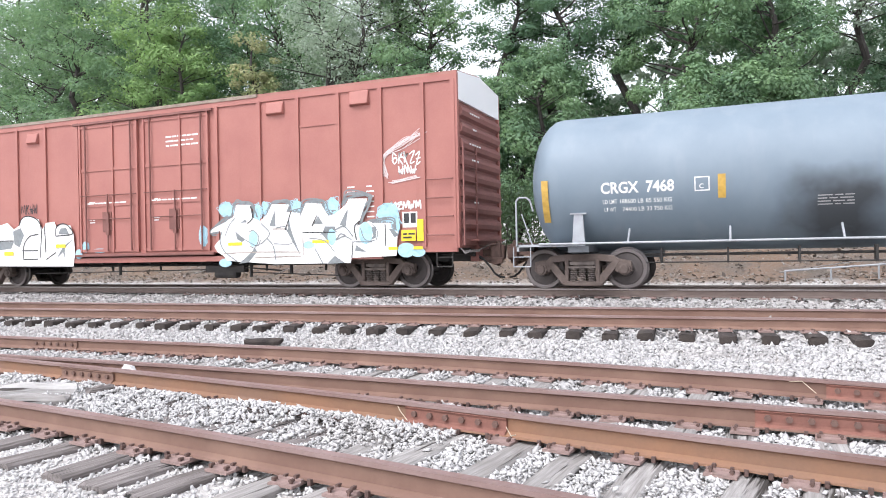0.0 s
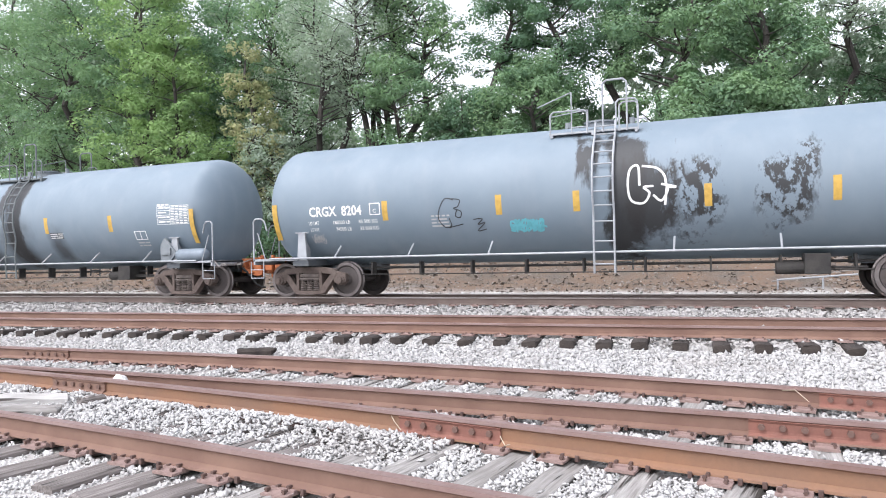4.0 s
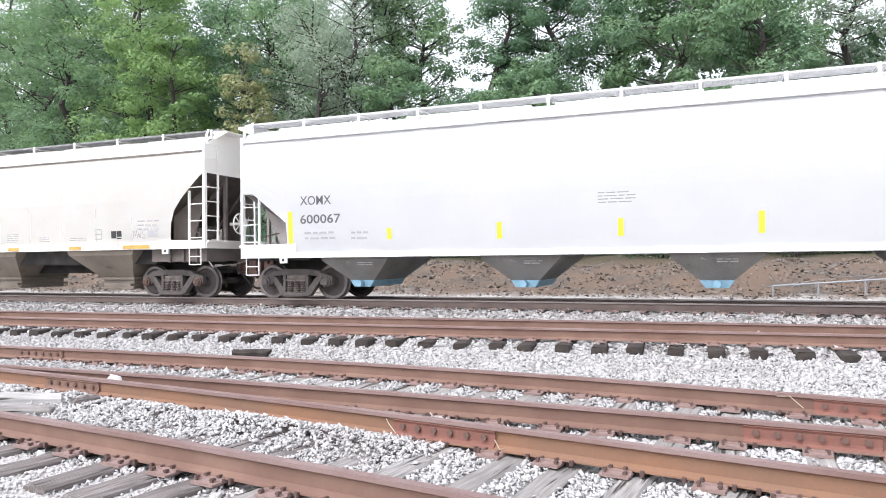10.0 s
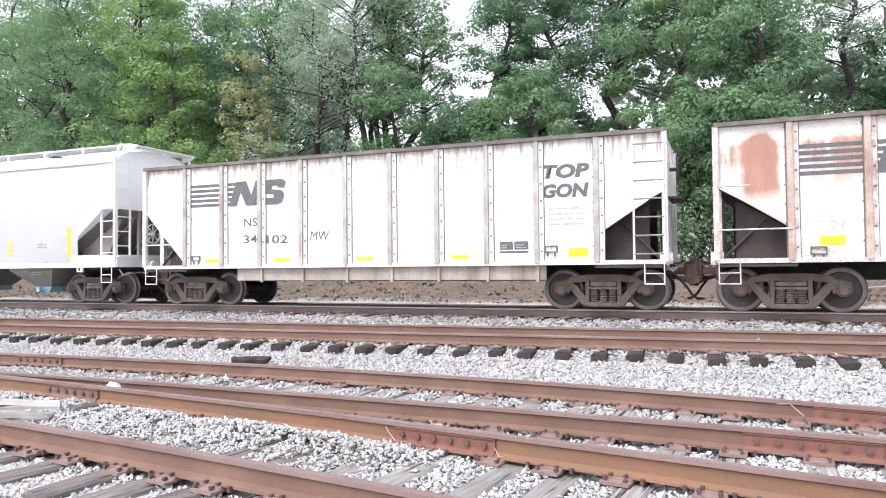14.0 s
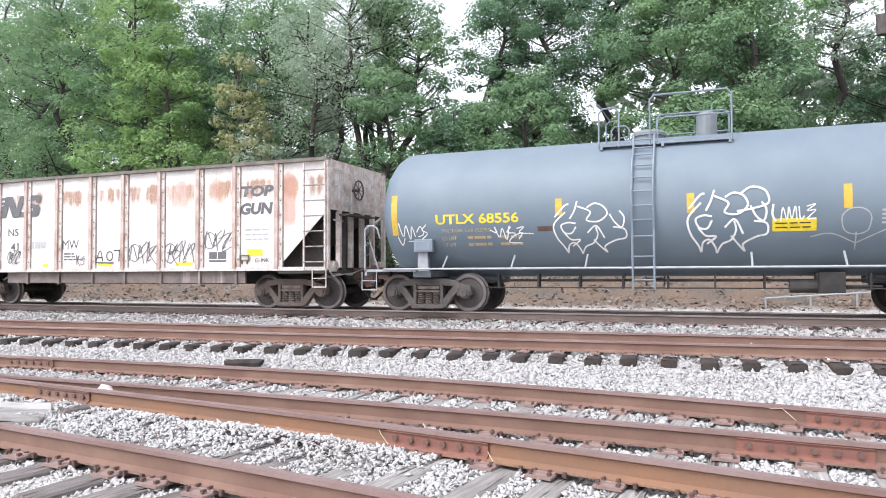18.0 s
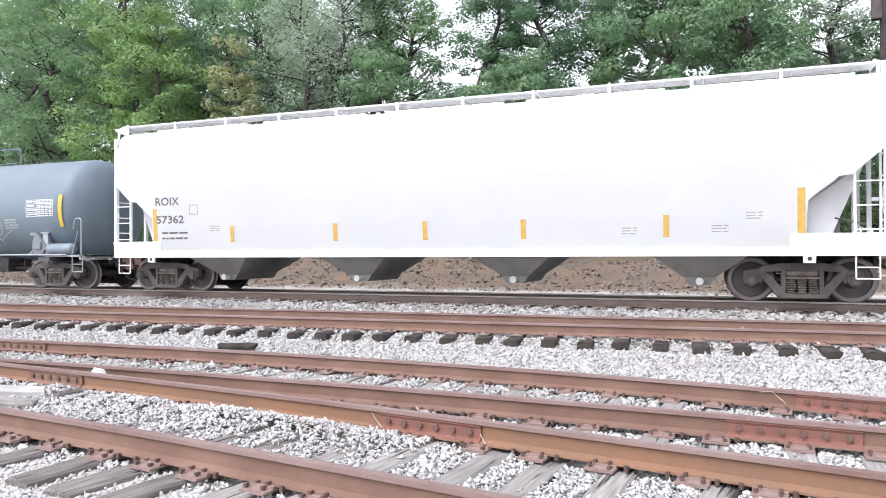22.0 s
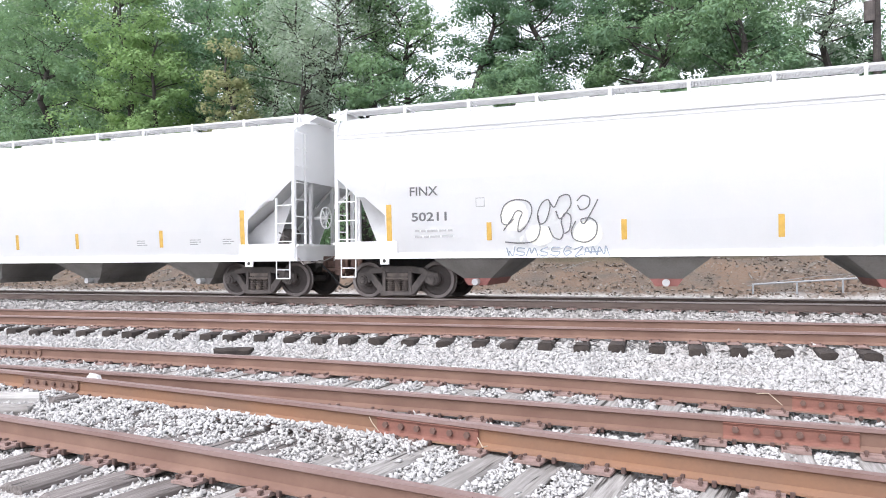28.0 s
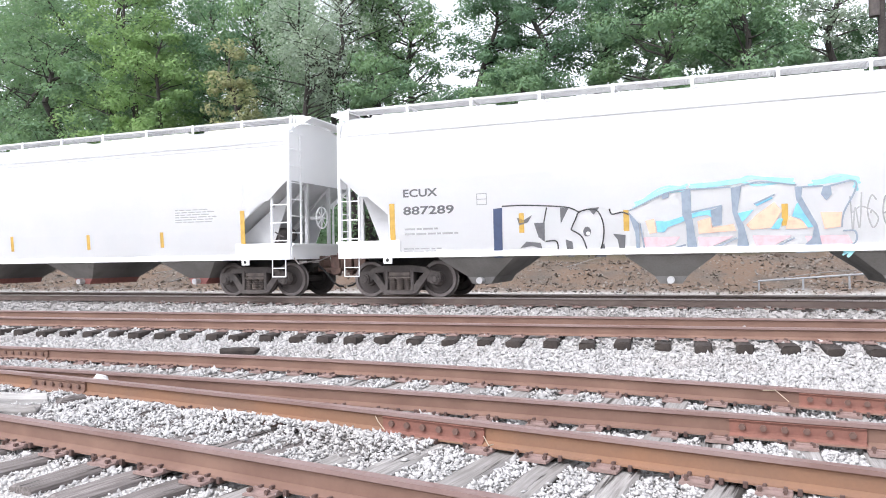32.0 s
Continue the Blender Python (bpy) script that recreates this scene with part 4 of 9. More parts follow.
def tank_paint(name, stains, dust=(0.34, 0.35, 0.36), pale=1.0):
    """Grey tank paint with spilled-product stains round the fill opening: (centre x, half width, lowest z)."""
    m, nt, b = node_mat(name)
    v = coords(nt)
    big, fin = noise_tex(nt, v, 0.9, 4), noise_tex(nt, v, 25, 3)
    c = mixcol(nt, ramp(nt, big, 0.35, 0.7), tuple(pale * q for q in (0.155, 0.203, 0.246)), tuple(pale * q for q in (0.185, 0.235, 0.278)))
    c = mixcol(nt, mathn(nt, "MULTIPLY", ramp(nt, noise_tex(nt, coords(nt, (1, 1, 0.15)), 2.2, 6), 0.5, 0.8), 0.16), c, dust)
    sep = nt.nodes.new("ShaderNodeSeparateXYZ")
    nt.links.new(v, sep.inputs[0])
    wob = mathn(nt, "MULTIPLY", mathn(nt, "SUBTRACT", noise_tex(nt, coords(nt, (1, 1, 0.22)), 2.6, 6, 0.65), 0.5), 2.2)
    mist = mathn(nt, "MULTIPLY", mathn(nt, "SUBTRACT", noise_tex(nt, v, 1.3, 3, 0.5), 0.5), 1.1)
    drops = ramp(nt, noise_tex(nt, coords(nt, (1, 1, 0.6)), 5.5, 4, 0.7), 0.47, 0.53)
    for cx, hw, z0, z1, dark, *splash in stains:
        dx = mathn(nt, "ABSOLUTE", mathn(nt, "SUBTRACT", sep.outputs[0], cx))
        hard = dark > 0.85
        ragged = wob if hard else mist
        inside = ramp(nt, mathn(nt, "ADD", mathn(nt, "DIVIDE", dx, hw), ragged), 1.05 if hard else 1.35, 0.75 if hard else 0.35)
        low = ramp(nt, mathn(nt, "ADD", sep.outputs[2], ragged), z0 - 0.1, z0 + 0.25)
        top = ramp(nt, mathn(nt, "ADD", sep.outputs[2], ragged), z1 + (0.15 if hard else 0.4), z1 - (0.1 if hard else 0.35))
        f = mathn(nt, "MULTIPLY", mathn(nt, "MULTIPLY", inside, low), top)
        if splash:
            f = mathn(nt, "MULTIPLY", f, drops)
        c = mixcol(nt, mathn(nt, "MULTIPLY", f, dark), c, (0.018, 0.018, 0.019))
    nt.links.new(c, b.inputs["Base Color"])
    nt.links.new(mathn(nt, "ADD", mathn(nt, "MULTIPLY", fin, 0.15), 0.52), b.inputs["Roughness"])
    b.inputs["Specular IOR Level"].default_value = 0.6
    bump(nt, b, fin, 0.08, 0.003)
    return m


M_TANK_DETAIL = surface("grey_tank_fittings", (0.15, 0.17, 0.19), (0.21, 0.23, 0.24), 0.6, 0.1, 3, 40, 0.15)
M_TANK_PIPE = surface("pale_grey_handrail", (0.36, 0.38, 0.40), (0.27, 0.28, 0.30), 0.5, 0.1, 3, 40, 0.1)
M_TANK_BLUE = surface("blue_grey_fittings", (0.21, 0.25, 0.29), (0.165, 0.20, 0.235), 0.55, 0.1, 3, 40, 0.12)
M_TANK_TARRED = surface("tar_stained_ladder_paint", (0.115, 0.13, 0.135), (0.17, 0.19, 0.19), 0.6, 0.1, 3, 40, 0.15)
M_TANK_DARK = surface("dark_grey_fittings", (0.075, 0.085, 0.095), (0.12, 0.13, 0.14), 0.65, 0.1, 3, 40, 0.15)


def tank_car(label, u, half, tc, paint_mat, hatch, stains_lad=None, fittings="dome", kind="grey", strips=(), rust=(False, False), lad=0.0, plat=(-0.95, 0.95)):
    """hatch is the middle of the platform, lad the middle of the ladders."""
    car = new_car("tank_car", label, u)
    stains_lad = stains_lad or M_TANK_PIPE
    bm = bmesh.new()
    prof = []
    hd = 0.72
    for k in range(9):
        a = math.pi / 2 * k / 8
        prof.append((max(TANK_R * math.sin(a), 0.01), -half + hd * (1 - math.cos(a))))
    body = prof + [(TANK_R, x) for x in np.linspace(-half + hd + 0.5, half - hd - 0.5, 15)] + [(r, -x) for r, x in prof[::-1]]
    lathe(bm, body, "x", 64, centre=(0, 0, TANK_Z))
    part("tank_shell", bm, paint_mat, car, smooth=True)
    # underframe: stub sills, saddles
    for s in (-1, 1):
        bm = bmesh.new()
        box(bm, min(s * (tc - 1.6), s * (half - 0.05)), max(s * (tc - 1.6), s * (half - 0.05)), -0.24, 0.24, 0.66, 0.92)
        box(bm, s * tc - 0.22, s * tc + 0.22, -1.45, 1.45, 0.80, 0.94)
        part("stub_sill", bm, M_TANK_DARK, car)
        for sy in (-1, 1):
            bm = bmesh.new()
            y = sy * 1.36
            prism(bm, [(s * tc - 0.14, 0.92), (s * tc + 0.14, 0.92), (s * tc + 0.09, 1.62), (s * tc - 0.09, 1.62)], y - 0.03, y + 0.03)
            prism(bm, [(s * tc - 0.03, 0.92), (s * tc + 0.03, 0.92), (s * tc + 0.03, 1.55), (s * tc - 0.03, 1.55)], min(y, sy * 1.05), max(y, sy * 1.05))
            box(bm, s * tc - 0.17, s * tc + 0.17, y - 0.05, y + 0.05, 1.60, 1.63)
            part("saddle", bm, M_TANK_PIPE, car)
        # end platform and railing
        bm = bmesh.new()
        xe = s * (half + 0.10)
        box(bm, min(xe, s * (half - 1.2)), max(xe, s * (half - 1.2)), -1.48, 1.48, 0.93, 0.975)
        for y in np.arange(-1.4, 1.41, 0.28):
            box(bm, min(xe, s * (half - 0.35)), max(xe, s * (half - 0.35)), y - 0.008, y + 0.008, 0.975, 0.985)
        box(bm, min(xe, xe - s * 0.05), max(xe, xe - s * 0.05), -1.48, 1.48, 0.84, 0.98)
        part("end_platform", bm, M_TANK_PIPE, car)
        bm = bmesh.new()
        for sy in (-1, 1):
            y = sy * 1.46
            pipe(bm, [(xe, y, 0.95), (xe, y, 1.93), (xe - s * 0.06, y, 2.0), (xe - s * 0.22, y * 0.98, 2.0), (xe - s * 0.30, y * 0.97, 1.93), (xe - s * 0.36, y * 0.96, 1.70)], 0.02, 8)
            pipe(bm, [(xe - s * 0.35, y, 0.97), (xe - s * 0.12, y, 1.65)], 0.014, 6)
        part("end_railing", bm, M_TANK_PIPE, car)
        stirrup(car, s * (half - 0.02), -1.48, 0.93, M_TANK_PIPE)
    # side handrail with posts leaning in to the tank
    bm = bmesh.new()
    for sy in (-1, 1):
        tube(bm, (-half + 0.4, sy * 1.5, 0.985), (half - 0.4, sy * 1.5, 0.985), 0.024, 8)
        for k in range(7):
            x = -half * 0.72 + half * 1.44 * k / 6
            if abs(x - lad) > 0.6:
                tube(bm, (x, sy * 1.5, 0.985), (x, sy * 1.17, 1.27), 0.022, 6)
    part("side_handrail", bm, M_TANK_PIPE, car)
    # brake rigging along the belly
    bm = bmesh.new()
    tube(bm, (-tc + 1.0, -0.55, 0.72), (tc - 1.2, -0.55, 0.72), 0.03, 6)
    tube(bm, (-tc + 1.2, -0.75, 0.56), (tc - 1.0, -0.75, 0.56), 0.014, 6)
    for k in range(9):
        x = -tc + 1.6 + (2 * tc - 3.2) * k / 8
        box(bm, x - 0.02, x + 0.02, -0.76, -0.54, 0.54, 0.86)
    part("brake_pipe", bm, M_UNDER, car)
    bm = bmesh.new()
    box(bm, tc - 2.5, tc - 2.05, -0.95, -0.35, 0.48, 0.88)
    tube(bm, (tc - 3.0, -0.7, 0.60), (tc - 2.3, -0.7, 0.60), 0.13, 12)
    tube(bm, (tc - 2.3, -0.7, 0.60), (tc - 1.4, -0.7, 0.60), 0.03, 6)
    soften(bm, 0.01)
    part("brake_cylinder", bm, M_UNDER, car)
    # air reservoir on a bracket
    bm = bmesh.new()
    lathe(bm, [(0.02, -0.5), (0.13, -0.47), (0.17, -0.40), (0.17, 0.40), (0.13, 0.47), (0.02, 0.5)], "x", 16, centre=(tc + 0.55, -1.33, 1.14))
    for x in (tc + 0.25, tc + 0.85):
        box(bm, x - 0.025, x + 0.025, -1.40, -1.20, 0.93, 1.10)
    part("air_reservoir", bm, M_TANK_BLUE, car, smooth=True)
    bm = bmesh.new()
    prism(bm, [(tc - 0.42, 0.97), (tc - 0.42, 1.45), (tc - 0.28, 1.62), (tc + 0.1, 1.20), (tc - 0.1, 0.97)], -1.45, -1.38)
    box(bm, tc - 0.38, tc - 0.06, -1.50, -1.38, 1.16, 1.34)
    part("brake_valve", bm, M_TANK_DETAIL, car)
    # manway platform, guard rails, ladders
    z = TANK_Z + TANK_R - 0.17
    bm = bmesh.new()
    for y0, y1 in ((-1.0, -0.45), (0.45, 1.0)):
        box(bm, hatch + plat[0], hatch + plat[1], y0, y1, z - 0.10, z - 0.06)
    for x in (hatch + plat[0] + 0.05, hatch, hatch + plat[1] - 0.05):
        box(bm, x - 0.03, x + 0.03, -1.0, 1.0, z - 0.16, z - 0.10)
    part("walkway", bm, stains_lad, car)
    bm = bmesh.new()
    for y in (-1.0, 1.0) if fittings == "dome" else ():
        for a, b, zz in ((plat[0], plat[0] + 0.42, 0.72), (-0.25, plat[1] - 0.02, 0.92)):
            a, b = hatch + a, hatch + b
            pipe(bm, [(a, y, z - 0.12), (a, y, z + zz - 0.1), (a + 0.08, y, z + zz), (b - 0.08, y, z + zz), (b, y, z + zz - 0.1), (b, y, z - 0.12)], 0.02, 6)
            pipe(bm, [(a + 0.15, y * 0.98, z - 0.1), (a + 0.15, y * 0.98, z + 0.36), (a + 0.22, y * 0.98, z + 0.44), (b, y * 0.98, z + 0.44)], 0.016, 6)
    for y in (-1.0, 1.0) if fittings != "dome" else ():
        # a low bent rail, a tall bent rail and a lower loop past it
        for a, b, zz, r in ((-0.92, -0.12, 0.40, 0.018), (0.22, 0.72, 0.98, 0.022), (0.56, 0.95, 0.48, 0.018)):
            a, b = hatch + a, hatch + b
            pipe(bm, [(a, y, z - 0.12), (a, y, z + zz - 0.07), (a + 0.07, y, z + zz), (b - 0.07, y, z + zz), (b, y, z + zz - 0.07), (b, y, z - 0.12)], r, 6)
        tube(bm, (hatch - 0.45, y, z - 0.12), (hatch - 0.45, y, z + 0.80), 0.016, 6)
        tube(bm, (hatch - 0.45, y, z + 0.80), (hatch - 1.30, y * 0.6, z + 0.62), 0.014, 6)
    for x in (plat[0], plat[1]) if fittings == "dome" else ():
        tube(bm, (hatch + x, -1.0, z + 0.82), (hatch + x, 1.0, z + 0.82), 0.015, 6)
    part("guard_rail", bm, stains_lad, car)
    z = TANK_Z + TANK_R
    bm, valve = bmesh.new(), bmesh.new()
    if fittings == "dome":
        lathe(bm, [(0.33, z - 0.05), (0.33, z + 0.06), (0.37, z + 0.06), (0.37, z + 0.12), (0.30, z + 0.18), (0.08, z + 0.21)], "z", 18, centre=(hatch - 0.35, 0, 0))
        lathe(valve, [(0.22, z - 0.05), (0.21, z + 0.40), (0.16, z + 0.47), (0.04, z + 0.49)], "z", 16, centre=(hatch + 0.85, -0.15, 0))
    else:
        lathe(bm, [(0.32, z - 0.05), (0.32, z + 0.07), (0.36, z + 0.07), (0.36, z + 0.11), (0.10, z + 0.14)], "z", 18, centre=(hatch, 0, 0))
        tube(valve, (hatch + 0.7, 0.1, z), (hatch + 0.7, 0.1, z + 0.18), 0.06, 8)
        tube(valve, (hatch - 0.7, -0.1, z), (hatch - 0.7, -0.1, z + 0.14), 0.08, 8)
    part("manway_cover", bm, M_TANK_DETAIL, car)
    part("valve_housing", valve, M_TANK_DETAIL, car)
    for sy in (-1, 1):
        bm = bmesh.new()
        path = [(1.50, 0.55), (1.53, 1.2)] + [((TANK_R + 0.09) * math.cos(a), TANK_Z + (TANK_R + 0.09) * math.sin(a)) for a in (-0.35, -0.1, 0.15, 0.4, 0.65, 0.85)] + [(0.98, z - 0.05)]
        for x in (lad - 0.21, lad + 0.21):
            for (ya, za), (yb, zb) in zip(path, path[1:]):
                tube(bm, (x, sy * ya, za), (x, sy * yb, zb), 0.024, 6)
        steps = []
        for k in range(11):
            q = (k + 0.4) / 11 * (len(path) - 1)
            i, f = int(q), q - int(q)
            ya, za = path[i][0] * (1 - f) + path[i + 1][0] * f, path[i][1] * (1 - f) + path[i + 1][1] * f
            steps.append((lad - 0.21, sy * ya, za))
        rungs(part("ladder", bm, stains_lad, car), steps, 0.42, stains_lad, 0.016)
    for x, z0, z1, mat in strips:
        strip(car, x, z0, z1, 0.14, mat, tank_side)
    for s in (-1, 1):
        add_truck(car, s * tc, kind)
    add_couplers(car, half, rust, 0.15)
    return car


def data_table(car, x0, x1, z0, z1, side=tank_side):
    framed(car, x0, x1, z0, z1, M_WHITE_MARK, side, 0.011, lines=(0.25, 0.5, 0.75), cols=(0.42,))
    for k in range(4):
        bars(car, x0 + 0.05, z0 + (z1 - z0) * (k + 1) / 4 - 0.035, (x1 - x0) * 0.36, 1, M_WHITE_MARK, side, h=0.035, seed=k)
        for q in range(4):
            bars(car, x0 + (x1 - x0) * (0.45 + 0.135 * q), z0 + (z1 - z0) * (k + 1) / 4 - 0.03, (x1 - x0) * 0.1, 2, M_WHITE_MARK, side, 0.05, 0.022, seed=7 * k + q)


# first tank car
m1 = tank_paint("grey_tank_paint_streaked", [(0.27, 0.24, 2.40, 3.75, 0.93), (0.78, 0.32, 0.9, 3.75, 0.93), (0.75, 0.62, 0.9, 2.1, 0.82), (-1.95, 0.90, 0.9, 2.05, 0.84), (-0.5, 0.45, 0.9, 1.9, 0.65), (2.45, 0.32, 0.9, 1.85, 0.75)], (0.36, 0.38, 0.40))
t1 = tank_car("grey steel tank car with black spill stains and orange reflectors", 3.54, 8.05, 6.82, m1, 0.41, lad=0.67, stains_lad=M_TANK_TARRED, fittings="flat", kind="brown",
              strips=[(x, a, b, M_REFLECT) for x, a, b in ((-4.0, 1.82, 2.28), (-0.82, 1.86, 2.31), (2.14, 1.86, 2.32), (4.63, 1.84, 2.29), (7.5, 1.45, 2.35), (-7.5, 1.45, 2.33))], rust=(False, True))
lettering(t1, "CRGX  7468", -6.32, 1.99, 0.24, M_WHITE_MARK, tank_side, 1.44, bold=0.024)
framed(t1, -4.5, -4.22, 1.97, 2.25, M_WHITE_MARK, tank_side, 0.022)
lettering(t1, "C", -4.41, 2.02, 0.09, M_WHITE_MARK, tank_side)
for x, z, w, words in ((-6.29, 1.79, 0.29, "LD LMT"), (-5.94, 1.79, 0.46, "188600 LB"), (-5.43, 1.79, 0.50, "85 550 KG"), (-6.27, 1.63, 0.24, "LT WT"), (-5.90, 1.63, 0.43, "74400 LB"), (-5.42, 1.63, 0.49, "33 750 KG")):
    lettering(t1, words, x, z, 0.085, M_WHITE_MARK, tank_side, w, bold=0.006)
data_table(t1, 6.34, 7.41, 1.97, 2.47)
bars(t1, 6.34, 2.52, 0.4, 1, M_WHITE_MARK, tank_side, seed=4)
framed(t1, 5.45, 5.86, 1.59, 1.83, M_WHITE_MARK, tank_side, 0.02, cols=(0.5,))
bars(t1, 5.47, 1.53, 0.4, 2, M_PALE_MARK, tank_side, seed=5)
bars(t1, -2.35, 1.80, 0.6, 4, M_PALE_MARK, tank_side, 0.055, 0.02, seed=6)
solid(t1, 2.23, 2.75, 1.70, 1.88, M_TANK_DARK, tank_side)
bars(t1, 2.25, 1.85, 0.5, 3, M_WHITE_MARK, lambda z: tank_side(z) + 0.006, 0.055, 0.02, seed=8)

# second tank car
m2 = tank_paint("grey_tank_paint_dripped", [(0.22, 0.26, 2.45, 3.45, 0.95), (1.0, 0.42, 0.9, 3.35, 0.95), (1.5, 0.5, 1.3, 2.7, 0.95), (2.25, 0.6, 1.4, 2.8, 0.97, 1), (3.95, 0.5, 1.5, 2.85, 0.97, 1)])
U2 = 20.67
t2 = tank_car("grey steel tank car splashed with black tar drips", 21.17, 8.08, 6.80, m2, 0.31, lad=0.58, fittings="flat", kind="brown",
              strips=[(x, a, b, M_REFLECT) for x, a, b in ((-4.45, 1.83, 2.28), (-1.68, 1.85, 2.28), (0.02, 1.85, 2.28), (2.6, 1.84, 2.28), (4.82, 1.85, 2.31), (7.5, 1.45, 2.32), (-7.5, 1.45, 2.32))], rust=(True, False))
lettering(t2, "CRGX  8204", -6.5, 1.98, 0.24, M_WHITE_MARK, tank_side, 1.44, bold=0.024)
framed(t2, -4.85, -4.57, 1.97, 2.25, M_WHITE_MARK, tank_side, 0.022)
lettering(t2, "C", -4.76, 2.02, 0.09, M_WHITE_MARK, tank_side)
for x, z, w, words in ((-6.55, 1.79, 0.29, "LD LMT"), (-5.86, 1.79, 0.46, "188500 LB"), (-5.17, 1.79, 0.50, "85 500 KG"), (-6.53, 1.63, 0.24, "LT WT"), (-5.82, 1.63, 0.43, "74500 LB"), (-5.16, 1.63, 0.49, "33 800 KG")):
    lettering(t2, words, x, z, 0.085, M_WHITE_MARK, tank_side, w, bold=0.006)
spray(t2, tag_lines(-6.56, -6.18, 1.34, 1.57, 4, 61) + tag_lines(-6.52, -6.22, 1.36, 1.54, 3, 62), 0.014, M_PALE_MARK, tank_side, label="small tangled pale tag")
data_table(t2, 6.24, 7.38, 2.0, 2.49)
bars(t2, -3.3, 1.9, 0.45, 4, M_PALE_MARK, tank_side, seed=15)
spray(t2, [[(-2.73, 2.22), (-2.92, 2.26), (-3.06, 2.07), (-3.12, 1.83), (-3.00, 1.63), (-2.83, 1.65), (-2.86, 1.82)], [(-2.78, 2.25), (-2.58, 2.21), (-2.63, 2.07), (-2.73, 2.03), (-2.56, 1.96), (-2.59, 1.83), (-2.70, 1.86), (-2.66, 1.99)], [(-2.89, 1.61), (-2.54, 1.68)],
           [(-2.29, 1.77), (-2.08, 1.78), (-2.20, 1.66), (-2.03, 1.69), (-2.22, 1.52), (-2.01, 1.55)]], 0.020, M_BLACK_MARK, tank_side, label="thin black looping tag")
for k in range(3):
    spray(t2, tag_lines(-1.46, -0.70, 1.47, 1.73, 6, 7 + k), 0.034, M_TEAL_SPRAY, tank_side)
spray(t2, [[(1.31, 2.31), (1.28, 2.71), (1.12, 2.64), (1.08, 2.27), (1.15, 2.01), (1.38, 1.96), (1.50, 2.15), (1.39, 2.27), (1.58, 2.29)], [(1.36, 2.71), (1.64, 2.65), (1.79, 2.49), (1.84, 2.28), (2.01, 2.25), (1.73, 2.32)], [(1.57, 2.11), (1.72, 1.99), (1.84, 2.16), (1.84, 2.28), (1.79, 1.90)]], 0.045, M_WHITE_MARK, tank_side, label="white rounded face outline")
bm = bmesh.new()
fish = [(6.25 + 1.1 * (0.5 - 0.5 * math.cos(math.pi * k / 12)), 1.80 + 0.12 * math.sin(math.pi * k / 12)) for k in range(13)] + [(7.45, 1.93), (7.37, 1.80), (7.45, 1.66)] + [(7.3 - 1.05 * (0.5 - 0.5 * math.cos(math.pi * k / 12)), 1.80 - 0.10 * math.sin(math.pi * k / 12)) for k in range(12)]
bm.faces.new([bm.verts.new((x, -tank_side(z) - 0.009, z)) for x, z in fish])
part("graffiti", bm, M_WHITE_MARK, t2, "white fish shape sprayed on a teal patch")
solid(t2, 6.22, 7.48, 1.60, 1.95, plain("thin_teal_spray", (0.19, 0.30, 0.33), 0.6), tank_side)

# third tank car
m3 = tank_paint("blue_grey_tank_paint", [], (0.22, 0.24, 0.26), 0.85)
U3 = 103.8
t3 = tank_car("blue-grey steel tank car with white spray tags and yellow stencils", U3 + 0.34, 6.62, 5.28, m3, -0.05, lad=-0.42, plat=(-1.30, 1.35), stains_lad=M_TANK_BLUE, kind="grey",
              strips=[(x - U3, a, b, M_AMBER) for x, a, b in ((97.86, 1.76, 2.68), (101.67, 2.10, 2.45), (104.29, 2.06, 2.45), (107.01, 2.05, 2.50), (109.77, 1.78, 2.68))])
bm = bmesh.new()
box(bm, -5.46, -5.01, -1.50, -1.36, 1.37, 1.66)
box(bm, -5.42, -5.05, -1.515, -1.50, 1.41, 1.62)
soften(bm, 0.012)
part("valve_box", bm, M_TANK_BLUE, t3)
lettering(t3, "UTLX 68556", -4.92, 1.98, 0.22, M_YELLOW_MARK, tank_side, 1.92, bold=0.02)
lettering(t3, "THE TANK CAR PEOPLE", 99.0 - U3, 1.80, 0.075, M_FADED_AMBER, tank_side, 1.15, bold=0.004)
lettering(t3, "LD LMT", 99.0 - U3, 1.63, 0.085, M_FADED_AMBER, tank_side, 0.34, bold=0.004)
lettering(t3, "LT WT", 99.02 - U3, 1.48, 0.085, M_FADED_AMBER, tank_side, 0.28, bold=0.004)
for z in (1.71, 1.56):
    bars(t3, 99.6 - U3, z, 0.55, 1, M_FADED_AMBER, tank_side, 0.15, 0.06, 32)
    bars(t3, 100.35 - U3, z, 0.5, 1, M_FADED_AMBER, tank_side, 0.15, 0.06, 33)
data_table(t3, 108.46 - U3, 109.50 - U3, 2.08, 2.56)
solid(t3, 105.75 - U3, 106.5 - U3, 1.66, 1.90, M_YELLOW_MARK, tank_side)
bars(t3, 105.8 - U3, 1.82, 0.6, 2, M_BLACK_MARK, lambda z: tank_side(z) + 0.006, 0.08, 0.022, 33)
bars(t3, 107.55 - U3, 2.02, 0.5, 4, M_PALE_MARK, tank_side, seed=34)
framed(t3, 108.42 - U3, 108.72 - U3, 1.55, 1.62, M_WHITE_MARK, tank_side, 0.02)
solid(t3, 101.2 - U3, 101.55 - U3, 1.78, 1.88, M_COUPLER, tank_side)
cx = 107.15 - U3
